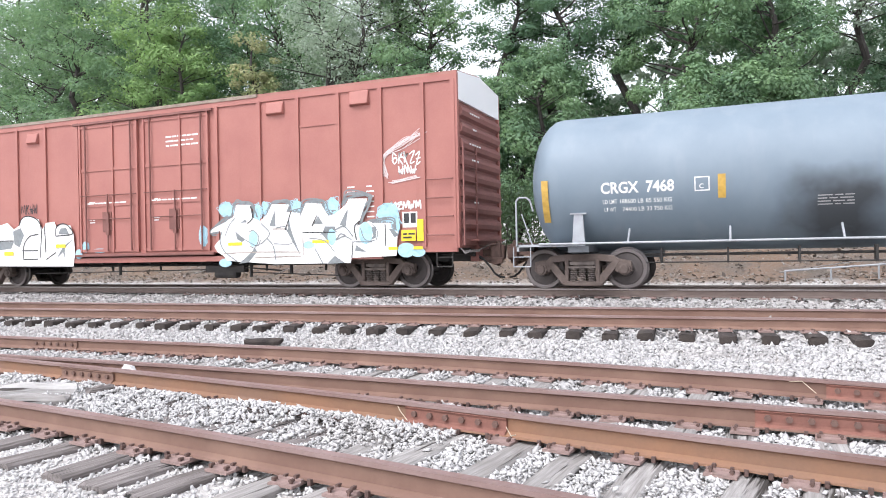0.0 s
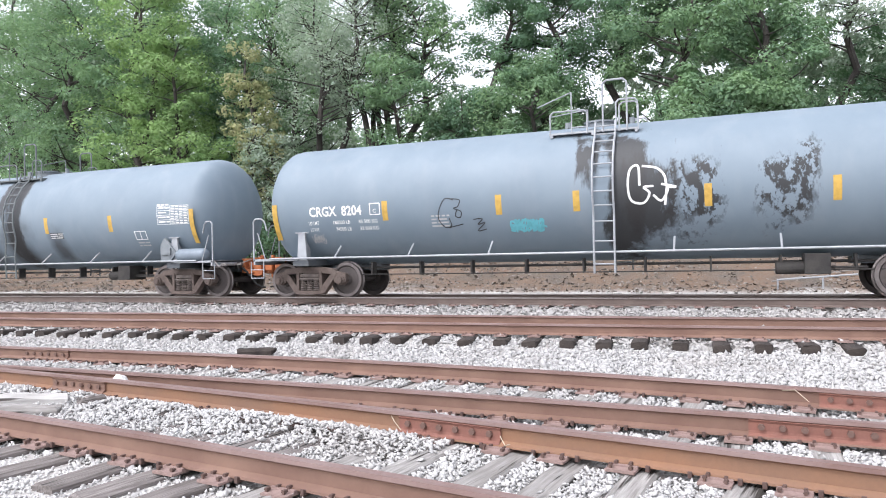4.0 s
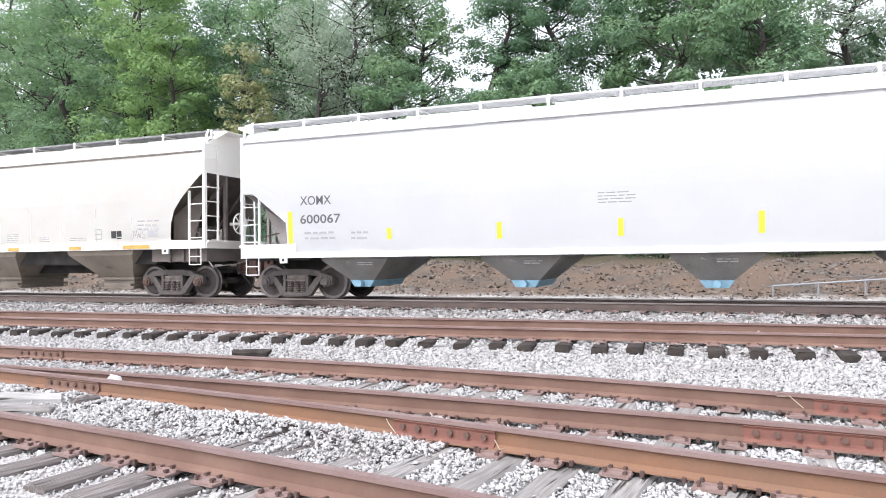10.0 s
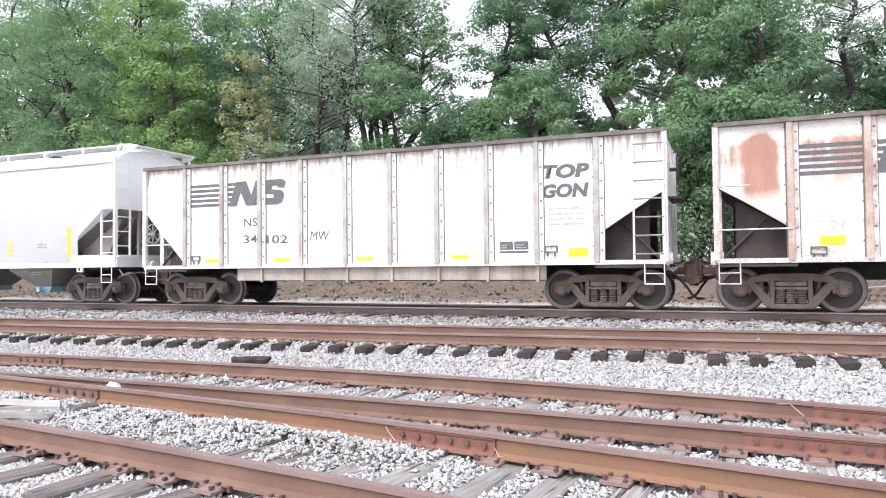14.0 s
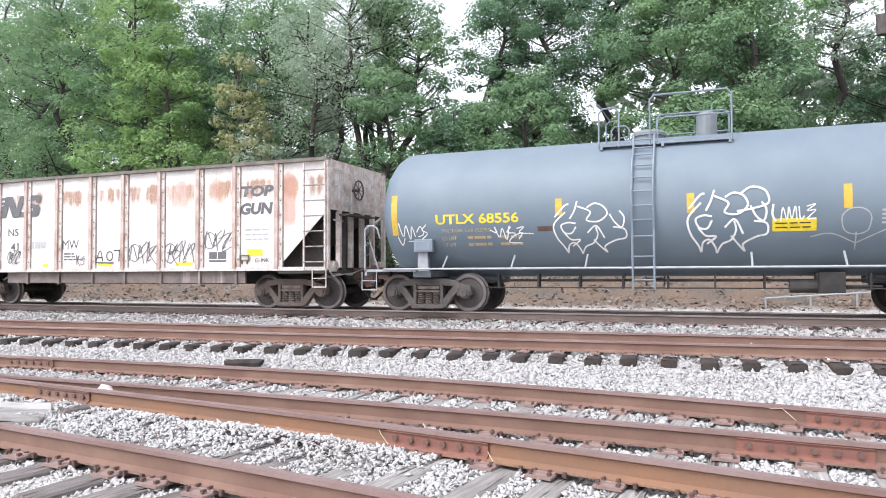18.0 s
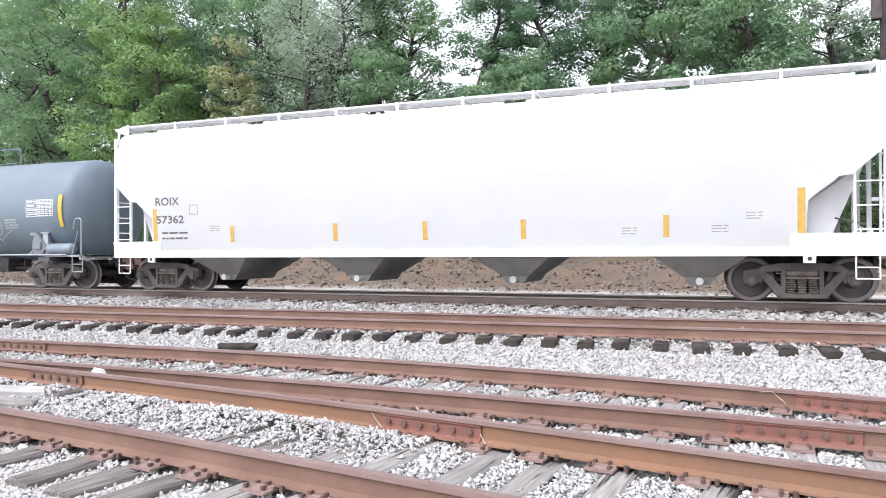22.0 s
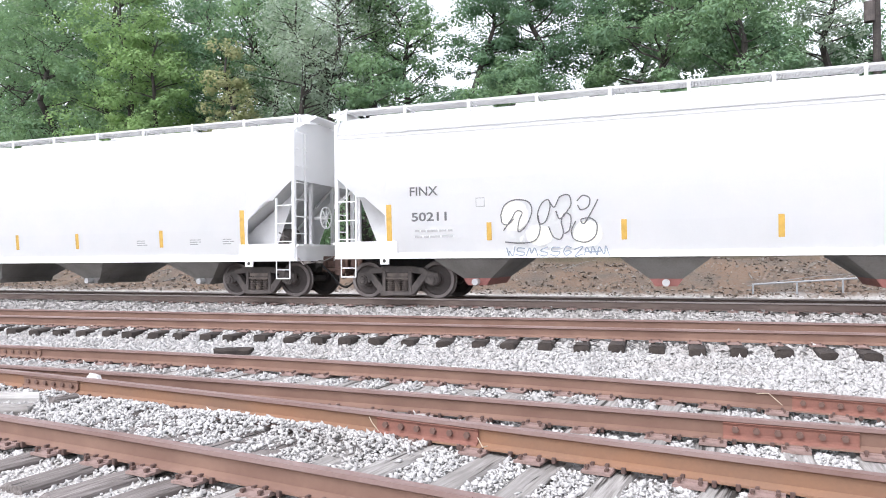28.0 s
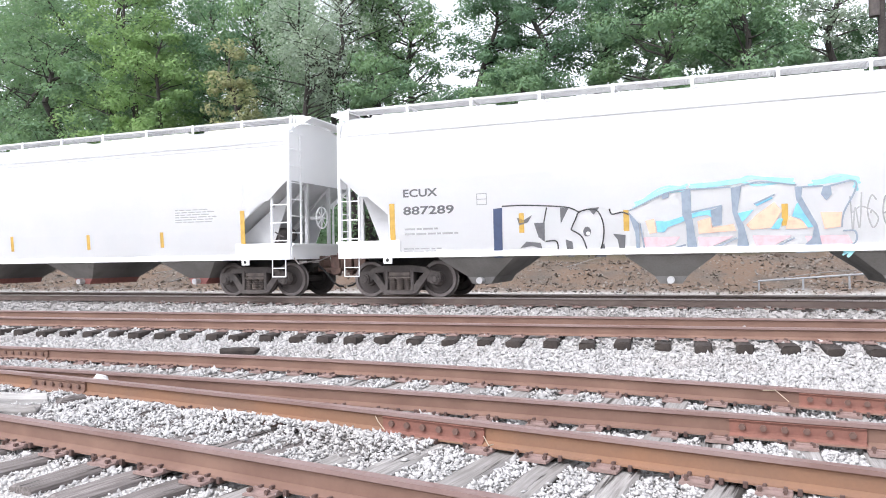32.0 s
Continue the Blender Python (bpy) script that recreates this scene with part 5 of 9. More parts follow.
spray(t3, [[(cx + 0.24 * math.cos(a), 1.86 + 0.2 * math.sin(a) - (0.08 if math.sin(a) < -0.5 else 0)) for a in [2 * math.pi * k / 10 for k in range(11)]],
           [(cx, 1.62), (cx, 1.3)], [(cx, 1.42), (cx - 0.4, 1.6), (cx - 0.75, 1.55)], [(cx, 1.42), (cx + 0.4, 1.62), (cx + 0.65, 1.72)]], 0.022, M_PALE_MARK, tank_side, label="thin sprayed balloon figure")


# ---- covered hopper ----
def hopper_side(z):
    return float(np.interp(z, [0.9, 1.6, 2.6, 3.4, 3.85, 4.05], [1.50, 1.56, 1.60, 1.58, 1.52, 1.44]))


ROOF = [(1.44, 4.05), (1.30, 4.20), (1.0, 4.32), (0.5, 4.40), (0.0, 4.43), (-0.5, 4.40), (-1.0, 4.32), (-1.30, 4.20), (-1.44, 4.05)]


def hopper(label, u, half, tc, cut, sheet_z, sill, bays, gate, body_mat, dirt_shade_mat, under_mat, rb, kind="grey", gate_mat=None, gate_style="round", ridges=(), brake_right=True, rail_lines=(), post_mat=None, sill_pad=True, grate=None, eave=None, through_sill=False, gear_ends=(1,)):
    car = new_car("covered_hopper", label, u)
    post_mat = post_mat or body_mat
    grate = grate or MATS["pale_grating"]
    dcut = cut[-1][0]
    # side sheets
    ds = sorted({d for d, _ in cut} | {dcut + 0.001} | {dcut + 0.001 + (half - dcut) * k / 8 for k in range(1, 9)})
    for sy in (-1, 1):
        bm = bmesh.new()
        xs = [-half + d for d in ds] + [half - d for d in ds[::-1][1:]]
        rows = 9
        grid = []
        for x in xs:
            d = half - abs(x)
            low = sheet_z if d > dcut else float(np.interp(d, [a for a, _ in cut], [b for _, b in cut]))
            grid.append([bm.verts.new((x, sy * hopper_side(low + (4.05 - low) * k / rows), low + (4.05 - low) * k / rows)) for k in range(rows + 1)])
        for a, b in zip(grid, grid[1:]):
            for k in range(rows):
                bm.faces.new((a[k], b[k], b[k + 1], a[k + 1]))
        bmesh.ops.solidify(bm, geom=bm.faces[:], thickness=0.012)
        part("side_sheet", bm, body_mat, car, smooth=False)
    bm = bmesh.new()
    for x0, x1 in ((-half, half),):
        a = [bm.verts.new((x0, y, z)) for y, z in ROOF]
        b = [bm.verts.new((x1, y, z)) for y, z in ROOF]
        for i in range(len(ROOF) - 1):
            bm.faces.new((a[i], a[i + 1], b[i + 1], b[i]))
    bmesh.ops.solidify(bm, geom=bm.faces[:], thickness=0.012)
    part("roof", bm, body_mat, car)
    if eave:
        bm = bmesh.new()
        for sy in (-1, 1):
            box(bm, -half, half, sy * 1.50 - 0.03, sy * 1.50 + 0.03, eave[0], eave[0] + 0.05)
        part("eave_rail", bm, eave[1], car)
    for q in rail_lines:
        bm = bmesh.new()
        patch(bm, -half + 0.02, half - 0.02, q, q + 0.016, hopper_side, 0.012, 1, 0.02)
        part("side_moulding", bm, dirt_shade_mat, car)
    zt = cut[0][1]
    for s in (-1, 1):
        bm = bmesh.new()
        pts = [(y * 0.985, z) for y, z in ROOF] + [(-hopper_side(zt) + 0.02, zt), (hopper_side(zt) - 0.02, zt)]
        x = s * (half - 0.03)
        for y0, y1 in ((-1.44, -1.0), (-1.0, -0.5), (-0.5, 0), (0, 0.5), (0.5, 1.0), (1.0, 1.44)):
            top = lambda y: float(np.interp(abs(y), [0, 0.5, 1.0, 1.3, 1.44], [4.42, 4.39, 4.31, 4.19, 4.05]))
            vs = [bm.verts.new((x + dx, y, z)) for dx in (-0.01, 0.01) for y, z in ((y0, zt), (y1, zt), (y1, top(y1)), (y0, top(y0)))]
            for f in ((0, 1, 2, 3), (7, 6, 5, 4), (0, 4, 5, 1), (1, 5, 6, 2), (2, 6, 7, 3), (3, 7, 4, 0)):
                bm.faces.new([vs[i] for i in f])
        bmesh.ops.remove_doubles(bm, verts=bm.verts[:], dist=0.0005)
        part("end_sheet", bm, body_mat, car)
        # recess colour: body paint darkened for both dirt and the shade under the end
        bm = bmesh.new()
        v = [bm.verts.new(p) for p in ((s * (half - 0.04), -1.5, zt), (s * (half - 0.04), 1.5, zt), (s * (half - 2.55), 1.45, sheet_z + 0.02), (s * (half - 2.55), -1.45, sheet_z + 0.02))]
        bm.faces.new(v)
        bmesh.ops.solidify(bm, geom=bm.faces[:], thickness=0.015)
        part("slope_sheet", bm, dirt_shade_mat, car)
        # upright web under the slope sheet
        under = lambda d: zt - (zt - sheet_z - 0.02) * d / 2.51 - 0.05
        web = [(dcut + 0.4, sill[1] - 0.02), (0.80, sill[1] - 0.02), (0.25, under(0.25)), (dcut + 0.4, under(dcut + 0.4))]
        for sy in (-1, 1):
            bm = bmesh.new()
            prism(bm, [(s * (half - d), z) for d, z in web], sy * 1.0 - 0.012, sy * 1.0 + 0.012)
            part("bolster_web", bm, dirt_shade_mat, car)
        # posts that carry the end
        bm = bmesh.new()
        for sy in (-1, 1):
            y = sy * 1.50
            box(bm, s * half - 0.035, s * half + 0.035, y - 0.05, y + 0.05, sill[0], 4.1)
            low_cut = float(np.interp(0.5, [a for a, _ in cut], [b for _, b in cut]))
            box(bm, s * (half - 0.50) - 0.02, s * (half - 0.50) + 0.02, y - 0.03, y + 0.03, sill[0], low_cut + 0.02)
        part("end_post", bm, post_mat, car)
        bm = bmesh.new()
        for y in (-0.55, 0.55):
            box(bm, s * (half - 0.10) - 0.04, s * (half - 0.10) + 0.04, y - 0.04, y + 0.04, sill[0], zt + 0.1)
        for sy in (-1, 1):
            tube(bm, (s * (half - 0.15), sy * 0.55, zt - 0.1), (s * (half - 1.6), sy * 0.5, sill[1]), 0.04, 6)
        part("end_brace", bm, dirt_shade_mat, car)
        bm = bmesh.new()
        steps = [(min(s * (half - 0.50), s * half), -1.53, sill[1] + 0.06 + 0.44 * k) for k in range(4) if sill[1] + 0.06 + 0.44 * k < zt - 0.2]
        for k in range(7):
            z = sill[1] + 0.25 + (4.0 - sill[1] - 0.2) * k / 6
            tube(bm, (s * (half + 0.07), -1.45, z), (s * (half + 0.07), -1.0, z), 0.015, 6)
            tube(bm, (s * (half + 0.07), -1.45, z), (s * half, -1.45, z), 0.015, 6)
            tube(bm, (s * (half + 0.07), -1.0, z), (s * half, -1.0, z), 0.015, 6)
        box(bm, s * (half + 0.01) - 0.02, s * (half + 0.01) + 0.02, -1.02, -0.97, sill[1], 4.05)
        rungs(part("ladder", bm, post_mat, car), steps, 0.50, post_mat, 0.013)
        bm = bmesh.new()
        box(bm, min(s * (half - 1.2), s * (half + 0.12)), max(s * (half - 1.2), s * (half + 0.12)), -1.5, 1.5, sill[1] - 0.06, sill[1] - 0.01)
        box(bm, s * half - 0.06, s * half + 0.06, -1.5, 1.5, sill[0], sill[1])
        part("end_platform", bm, post_mat, car)
        bm = bmesh.new()
        a, b = sorted((s * (half - 0.05), s * (half - 1.9)))
        box(bm, a, b, -1.36, 1.36, 0.98, sill[0] + 0.02)
        for k in range(3):
            x = s * (half - 0.35 - 0.45 * k)
            box(bm, x - 0.03, x + 0.03, -1.42, 1.42, 0.96, sill[0])
        part("end_underframe", bm, dirt_shade_mat if through_sill else M_UNDER, car)
        stirrup(car, s * (half - 0.30), -1.52, sill[0], post_mat)
        # brake reservoir and valve gear under the slope
        if s not in gear_ends:
            continue
        bm = bmesh.new()
        lathe(bm, [(0.02, -0.36), (0.14, -0.33), (0.18, -0.25), (0.18, 0.25), (0.14, 0.33), (0.02, 0.36)], "y", 14, centre=(s * (half - 0.9), -0.3, sill[1] + 0.25))
        box(bm, s * (half - 0.75) - 0.1, s * (half - 0.75) + 0.1, -0.95, -0.7, sill[1], sill[1] + 0.35)
        pipe(bm, [(s * (half - 0.75), -1.0, sill[1] + 0.3), (s * (half - 0.5), -1.2, sill[1] + 0.22), (s * (half - 0.3), -1.3, sill[1] + 0.16)], 0.016)
        part("brake_gear", bm, M_TRUCK, car)
    # brake wheel
    s = 1 if brake_right else -1
    bm = bmesh.new()
    lathe(bm, [(0.26, -0.015), (0.29, -0.015), (0.29, 0.015), (0.26, 0.015), (0.26, -0.015)], "x", 20, centre=(s * (half + 0.22), -0.35, 2.0), caps=False)
    for k in range(4):
        a = math.pi * k / 4
        tube(bm, (s * (half + 0.22), -0.35 - 0.27 * math.cos(a), 2.0 - 0.27 * math.sin(a)), (s * (half + 0.22), -0.35 + 0.27 * math.cos(a), 2.0 + 0.27 * math.sin(a)), 0.014, 6)
    tube(bm, (s * (half - 0.1), -0.35, 2.0), (s * (half + 0.25), -0.35, 2.0), 0.04, 8)
    part("brake_wheel", bm, post_mat, car)
    # sills
    bm = bmesh.new()
    for sy in (-1, 1):
        box(bm, -half + dcut, half - dcut, sy * 1.50 - 0.045, sy * 1.50 + 0.045, sill[0], sheet_z + 0.06)
        for s in (-1, 1):
            a, b = sorted((s * (half - dcut - 0.25), s * half))
            box(bm, a, b, sy * 1.525 - 0.03, sy * 1.525 + 0.03, sill[0], sill[1])
    part("side_sill", bm, post_mat, car)
    bm = bmesh.new()
    if through_sill:
        box(bm, -half + 0.1, half - 0.1, -0.26, 0.26, 0.66, 0.98)
        box(bm, -half + 2.0, half - 2.0, -1.1, 1.1, 0.92, sheet_z + 0.02)
    else:
        for s in (-1, 1):
            a, b = sorted((s * (half - 0.1), s * (abs(bays[0]) - 0.3)))
            box(bm, a, b, -0.26, 0.26, 0.62, 0.98)
        box(bm, -half + 2.0, half - 2.0, -1.42, 1.42, sill[0] + 0.03, sheet_z + 0.05)
    part("centre_sill", bm, M_UNDER, car)
    if sill_pad:
        for s in (-1, 1):
            bm = bmesh.new()
            x = s * (half - 1.25)
            prism(bm, [(x - 0.10, sill[0] - 0.13), (x + 0.10, sill[0] - 0.13), (x + 0.11, sill[0] + 0.05), (x - 0.11, sill[0] + 0.05)], -1.58, -1.53)
            pad = part("jacking_pad", bm, post_mat, car)
            # black disc on the pad's face that paints the dark of a hole
            bm = bmesh.new()
            lathe(bm, [(0.004, -1.586), (0.042, -1.586), (0.042, -1.578)], "y", 12, centre=(x, 0, sill[0] - 0.05))
            part("pad_hole_disc", bm, M_UNDER, pad)
    # discharge bays
    wt, zt2, wb, zb = gate
    for x in bays:
        bm = bmesh.new()
        yt, yb = (1.44, 0.75) if gate_style == "wide" else (1.34, 0.86)
        top = [bm.verts.new(p) for p in ((x - wt, -yt, zt2), (x + wt, -yt, zt2), (x + wt, yt, zt2), (x - wt, yt, zt2))]
        mid = [bm.verts.new(p) for p in ((x - wt * 0.93, -yt * 0.985, zt2 - 0.16), (x + wt * 0.93, -yt * 0.985, zt2 - 0.16), (x + wt * 0.93, yt * 0.985, zt2 - 0.16), (x - wt * 0.93, yt * 0.985, zt2 - 0.16))]
        low = [bm.verts.new(p) for p in ((x - wb, -yb, zb), (x + wb, -yb, zb), (x + wb, yb, zb), (x - wb, yb, zb))]
        for a, b in ((top, mid), (mid, low)):
            for i in range(4):
                bm.faces.new((a[i], a[(i + 1) % 4], b[(i + 1) % 4], b[i]))
        bm.faces.new(low)
        bm.faces.new(top)
        bay = part("discharge_bay", bm, under_mat, car)
        bm = bmesh.new()
        if gate_style == "wide":
            box(bm, x - wb - 0.12, x + wb + 0.12, -yb - 0.10, yb + 0.10, zb - 0.02, zb + 0.05)
            box(bm, x - wb - 0.02, x + wb + 0.02, -yb, yb, zb - 0.24, zb - 0.02)
            box(bm, x - wb - 0.10, x + wb + 0.04, -yb - 0.06, yb + 0.06, zb - 0.28, zb - 0.24)
            tube(bm, (x + wb, -yb - 0.15, zb - 0.16), (x + wb, yb + 0.15, zb - 0.16), 0.04, 8)
            soften(bm, 0.01)
            part("outlet_gate", bm, under_mat, bay)
            bm = bmesh.new()
            for k in range(2):
                tube(bm, (x - 0.06 + 0.12 * k, -yb - 0.36, zb + 0.36), (x - 0.06 + 0.12 * k, -yb - 0.22, zb + 0.36), 0.035, 8)
            box(bm, x - 0.12, x + 0.12, -yb - 0.30, -yb - 0.20, zb + 0.30, zb + 0.34)
            part("vibrator_bracket", bm, dirt_shade_mat, bay)
        else:
            prism(bm, [(x - wb - 0.03, zb + 0.02), (x + wb + 0.03, zb + 0.02), (x + wb - 0.08, zb - 0.14), (x - wb + 0.08, zb - 0.14)], -yb - 0.03, yb + 0.03)
            part("outlet_gate", bm, gate_mat or under_mat, bay)
            bm = bmesh.new()
            tube(bm, (x, -yb - 0.22, zb - 0.06), (x, yb + 0.22, zb - 0.06), 0.075, 16)
            part("outlet_pipe", bm, gate_mat if gate_style == "square" else M_WHITE_GREY, bay)
    # roof walks
    for sy in (-1, 1):
        bm = bmesh.new()
        y0, y1 = sorted((sy * 0.62, sy * 1.14))
        for k in range(9):
            y = y0 + (y1 - y0) * k / 8
            box(bm, -half - 0.2, half + 0.2, y - 0.006, y + 0.006, rb, rb + 0.045)
        for k in range(int(half * 2 / 0.06)):
            x = -half - 0.15 + 0.06 * k
            box(bm, x - 0.003, x + 0.003, y0, y1, rb + 0.004, rb + 0.04)
        w = part("running_board", bm, grate, car)
        bm = bmesh.new()
        n = int(2 * half / 1.55)
        for k in range(n + 1):
            x = -half + 0.05 + (2 * half - 0.1) * k / n
            v = sy
            prism_y = sorted((sy * 0.60, sy * 1.18))
            box(bm, x - 0.035, x + 0.035, prism_y[0], prism_y[1], rb - 0.03, rb)
            box(bm, x - 0.03, x + 0.03, sy * 1.16 - 0.012, sy * 1.16 + 0.012, 4.26, rb + 0.05)
        part("bracket", bm, post_mat, w)
        bm = bmesh.new()
        for s in (-1, 1):
            pipe(bm, [(s * half, sy * 1.45, 4.0), (s * half, sy * 1.40, rb - 0.1), (s * (half - 0.12), sy * 1.2, rb + 0.04)], 0.03, 8)
        part("roof_grab_iron", bm, post_mat, w)
    bm = bmesh.new()
    for s in (-1, 1):
        a, b = sorted((s * (half - 0.05), s * (half + 0.40)))
        box(bm, a, b, -1.15, 1.15, rb - 0.03, rb - 0.005)
        for y in (-1.13, 1.13):
            prism(bm, [(s * half, rb - 0.22), (s * half, rb - 0.01), (s * (half + 0.42), rb - 0.01), (s * (half + 0.42), rb - 0.06)], y - 0.01, y + 0.01)
    part("crossover_walk", bm, post_mat, car)
    bm = bmesh.new()
    for k in range(5):
        x = -half * 0.8 + half * 1.6 * k / 4
        prism(bm, [(x - half * 0.17, 4.40), (x + half * 0.17, 4.40), (x + half * 0.17, 4.52), (x - half * 0.17, 4.52)], -0.32, 0.32)
    part("hatch_cover", bm, body_mat, car)
    for x in ridges:
        bm = bmesh.new()
        patch(bm, x - 0.010, x + 0.010, sheet_z + 0.06, 2.30 + 0.25 * math.sin(7 * x), hopper_side, 0.005, 6, 0.006)
        part("panel_seam", bm, MATS["seam_grime"], car)
    for s in (-1, 1):
        add_truck(car, s * tc, kind)
    add_couplers(car, half, reach=0.10)
    return car


surface("seam_grime", (0.50, 0.46, 0.41), (0.68, 0.65, 0.60), 0.7, 0, 3, 40, 0.15)
surface("pale_grating", (0.62, 0.63, 0.63), (0.50, 0.50, 0.51), 0.6, 0.1, 3, 40, 0.15)
surface("galvanised_grating", (0.30, 0.31, 0.31), (0.20, 0.20, 0.20), 0.6, 0.4, 3, 40, 0.15)
M_CREAM = surface("cream_hopper_paint", (0.91, 0.90, 0.855), (0.885, 0.86, 0.80), 0.5, 0, 1.2, 30, 0.08, streak=(0.76, 0.72, 0.63), streak_amt=(0.58, 0.9))
# grime together with shade painted into the end recesses
M_CREAM_DIRT_SHADE = surface("cream_paint_in_grime_and_shade", (0.17, 0.145, 0.13), (0.11, 0.092, 0.082), 0.8, 0, 1.5, 30, 0.2)
M_TAN_UNDER = surface("tan_hopper_bays", (0.285, 0.245, 0.20), (0.205, 0.17, 0.14), 0.8, 0, 1.5, 30, 0.2, streak=(0.30, 0.255, 0.215))
# white paint greyed; on slope sheets and webs the grey paints their shade
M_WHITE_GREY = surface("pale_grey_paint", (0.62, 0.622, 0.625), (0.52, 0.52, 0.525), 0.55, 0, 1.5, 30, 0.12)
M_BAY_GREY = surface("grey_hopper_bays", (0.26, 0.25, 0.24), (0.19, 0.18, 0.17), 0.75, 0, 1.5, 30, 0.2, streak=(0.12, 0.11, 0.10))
# grime, and the shadow on the slope put into the grey
M_SLOPE_GREY = surface("grimy_shaded_slope_paint", (0.33, 0.30, 0.285), (0.23, 0.205, 0.19), 0.8, 0, 1.5, 30, 0.2)
M_GATE_BLUE = plain("light_blue_gate", (0.30, 0.52, 0.66), 0.6)
M_GATE_RED = plain("dull_red_gate", (0.42, 0.17, 0.15), 0.7)

CUT_ROUND = [(0, 3.30), (0.46, 2.86), (0.70, 2.62), (0.93, 2.33), (1.05, 1.98), (1.07, 1.72), (1.04, 1.60)][:-1] + [(1.08, 1.54)]
CUT_ANGLED = [(0, 2.66), (0.38, 2.64), (1.33, 1.90), (1.36, 1.40)]
CUT_STEPPED = [(0, 2.88), (0.55, 2.38), (0.76, 2.36), (1.27, 1.93), (1.30, 1.35)]

# cream hopper
hs = hopper_side
h1 = hopper("cream three-bay covered hopper streaked with grime", 38.89, 8.30, 6.83, CUT_ROUND, 1.50, (1.32, 1.54), [-4.56, 0.0, 4.56], (1.27, 1.34, 0.56, 0.50), M_CREAM, M_CREAM_DIRT_SHADE, M_TAN_UNDER, 4.42, "red", gate_style="wide", ridges=[-7.1, -5.87, -4.48, -3.25, -1.94, -0.62, 0.7, 2.0, 3.3, 4.6, 5.9], through_sill=True, grate=MATS["galvanised_grating"], eave=(3.83, M_CREAM_DIRT_SHADE))
lettering(h1, "GACX", -6.97, 2.47, 0.20, M_GREY_MARK, hs, 0.83, bold=0.0)
lettering(h1, "121770", -6.97, 2.07, 0.20, M_BLACK_MARK, hs, 1.14, bold=0.02)
lettering(h1, "LD LMT 223300", -6.95, 1.90, 0.07, M_GREY_MARK, hs, 0.88)
lettering(h1, "LT WT   62700", -6.95, 1.77, 0.07, M_GREY_MARK, hs, 0.82)
framed(h1, -6.88, -6.63, 1.57, 1.69, M_GREY_MARK, hs, 0.014, lines=(0.5,))
framed(h1, -5.29, -5.05, 2.26, 2.49, M_GREY_MARK, hs, 0.018, lines=(0.6,))
ring = [(-4.76 + 0.13 * math.cos(0.7 * k), 1.95 + 0.16 * math.sin(0.7 * k)) for k in range(10)]
spray(h1, [[(-5.09, 1.98), (-5.29, 2.01), (-5.41, 1.90), (-5.22, 1.82), (-5.11, 1.73), (-5.18, 1.60), (-5.45, 1.66)], [(-5.17, 2.13), (-5.04, 1.61)], [(-4.98, 2.22), (-4.88, 1.67)], [(-5.1, 1.87), (-4.92, 1.88)], ring,
           [(-4.80, 2.20), (-4.45, 2.13)], [(-4.65, 2.11), (-4.55, 1.55)], [(-4.50, 2.10), (-4.54, 1.82), (-4.34, 1.95), (-4.23, 2.01), (-4.43, 2.04)], [(-4.48, 1.79), (-4.32, 1.79), (-4.37, 1.65)], [(-4.24, 1.55), (-4.25, 2.03)],
           [(-4.28, 2.09), (-3.99, 2.13), (-4.06, 2.21), (-4.23, 2.20)], [(-4.29, 2.01), (-3.96, 2.02), (-3.83, 1.92), (-3.97, 1.77), (-4.11, 1.69), (-4.08, 1.57), (-3.84, 1.56)]], 0.017, M_SLATE_SPRAY, hs, label="thin blue spray tag")
for k, (x, w, z, n) in enumerate(((-2.81, 0.42, 1.70, 3), (-1.58, 0.48, 1.85, 5), (-0.14, 0.24, 1.74, 2), (1.02, 0.52, 1.84, 5), (2.38, 0.4, 1.72, 3), (3.6, 0.62, 1.68, 2))):
    bars(h1, x, z, w, n, M_PALE_MARK, hs, 0.055, 0.016, 50 + k)
solid(h1, 5.15, 5.33, 1.64, 1.84, M_BLACK_MARK, hs)
solid(h1, 5.35, 5.52, 1.68, 1.84, M_BLACK_MARK, hs)
solid(h1, 5.35, 5.52, 1.62, 1.65, M_BLACK_MARK, hs)
framed(h1, 4.55, 4.8, 1.62, 1.9, M_PALE_MARK, hs, 0.014, lines=(0.5,))
framed(h1, 5.2, 5.42, 1.40, 1.47, M_GREY_MARK, flat_side(1.556), 0.012)
bars(h1, 6.1, 2.10, 0.75, 3, M_PALE_MARK, hs, 0.11, 0.035, 55)
solid(h1, 6.45, 6.8, 1.66, 1.84, M_PALE_MARK, hs)
spray(h1, tag_lines(5.95, 6.4, 1.62, 1.85, 3, 57), 0.014, M_PALE_MARK, hs)
for x, w in ((-6.54, 0.9), (-4.03, 0.42), (-1.56, 0.45), (1.05, 0.47), (3.55, 0.46), (5.55, 0.95)):
    solid(h1, x, x + w, 1.34, 1.44, M_REFLECT, flat_side(1.556), "reflector")


def white_marks(car, strips, mat, tall):
    for x, z0, z1 in strips:
        strip(car, x, z0, z1, 0.11, mat, hs)
    for x in tall:
        strip(car, x, 1.31, 2.17, 0.13, mat, hs)


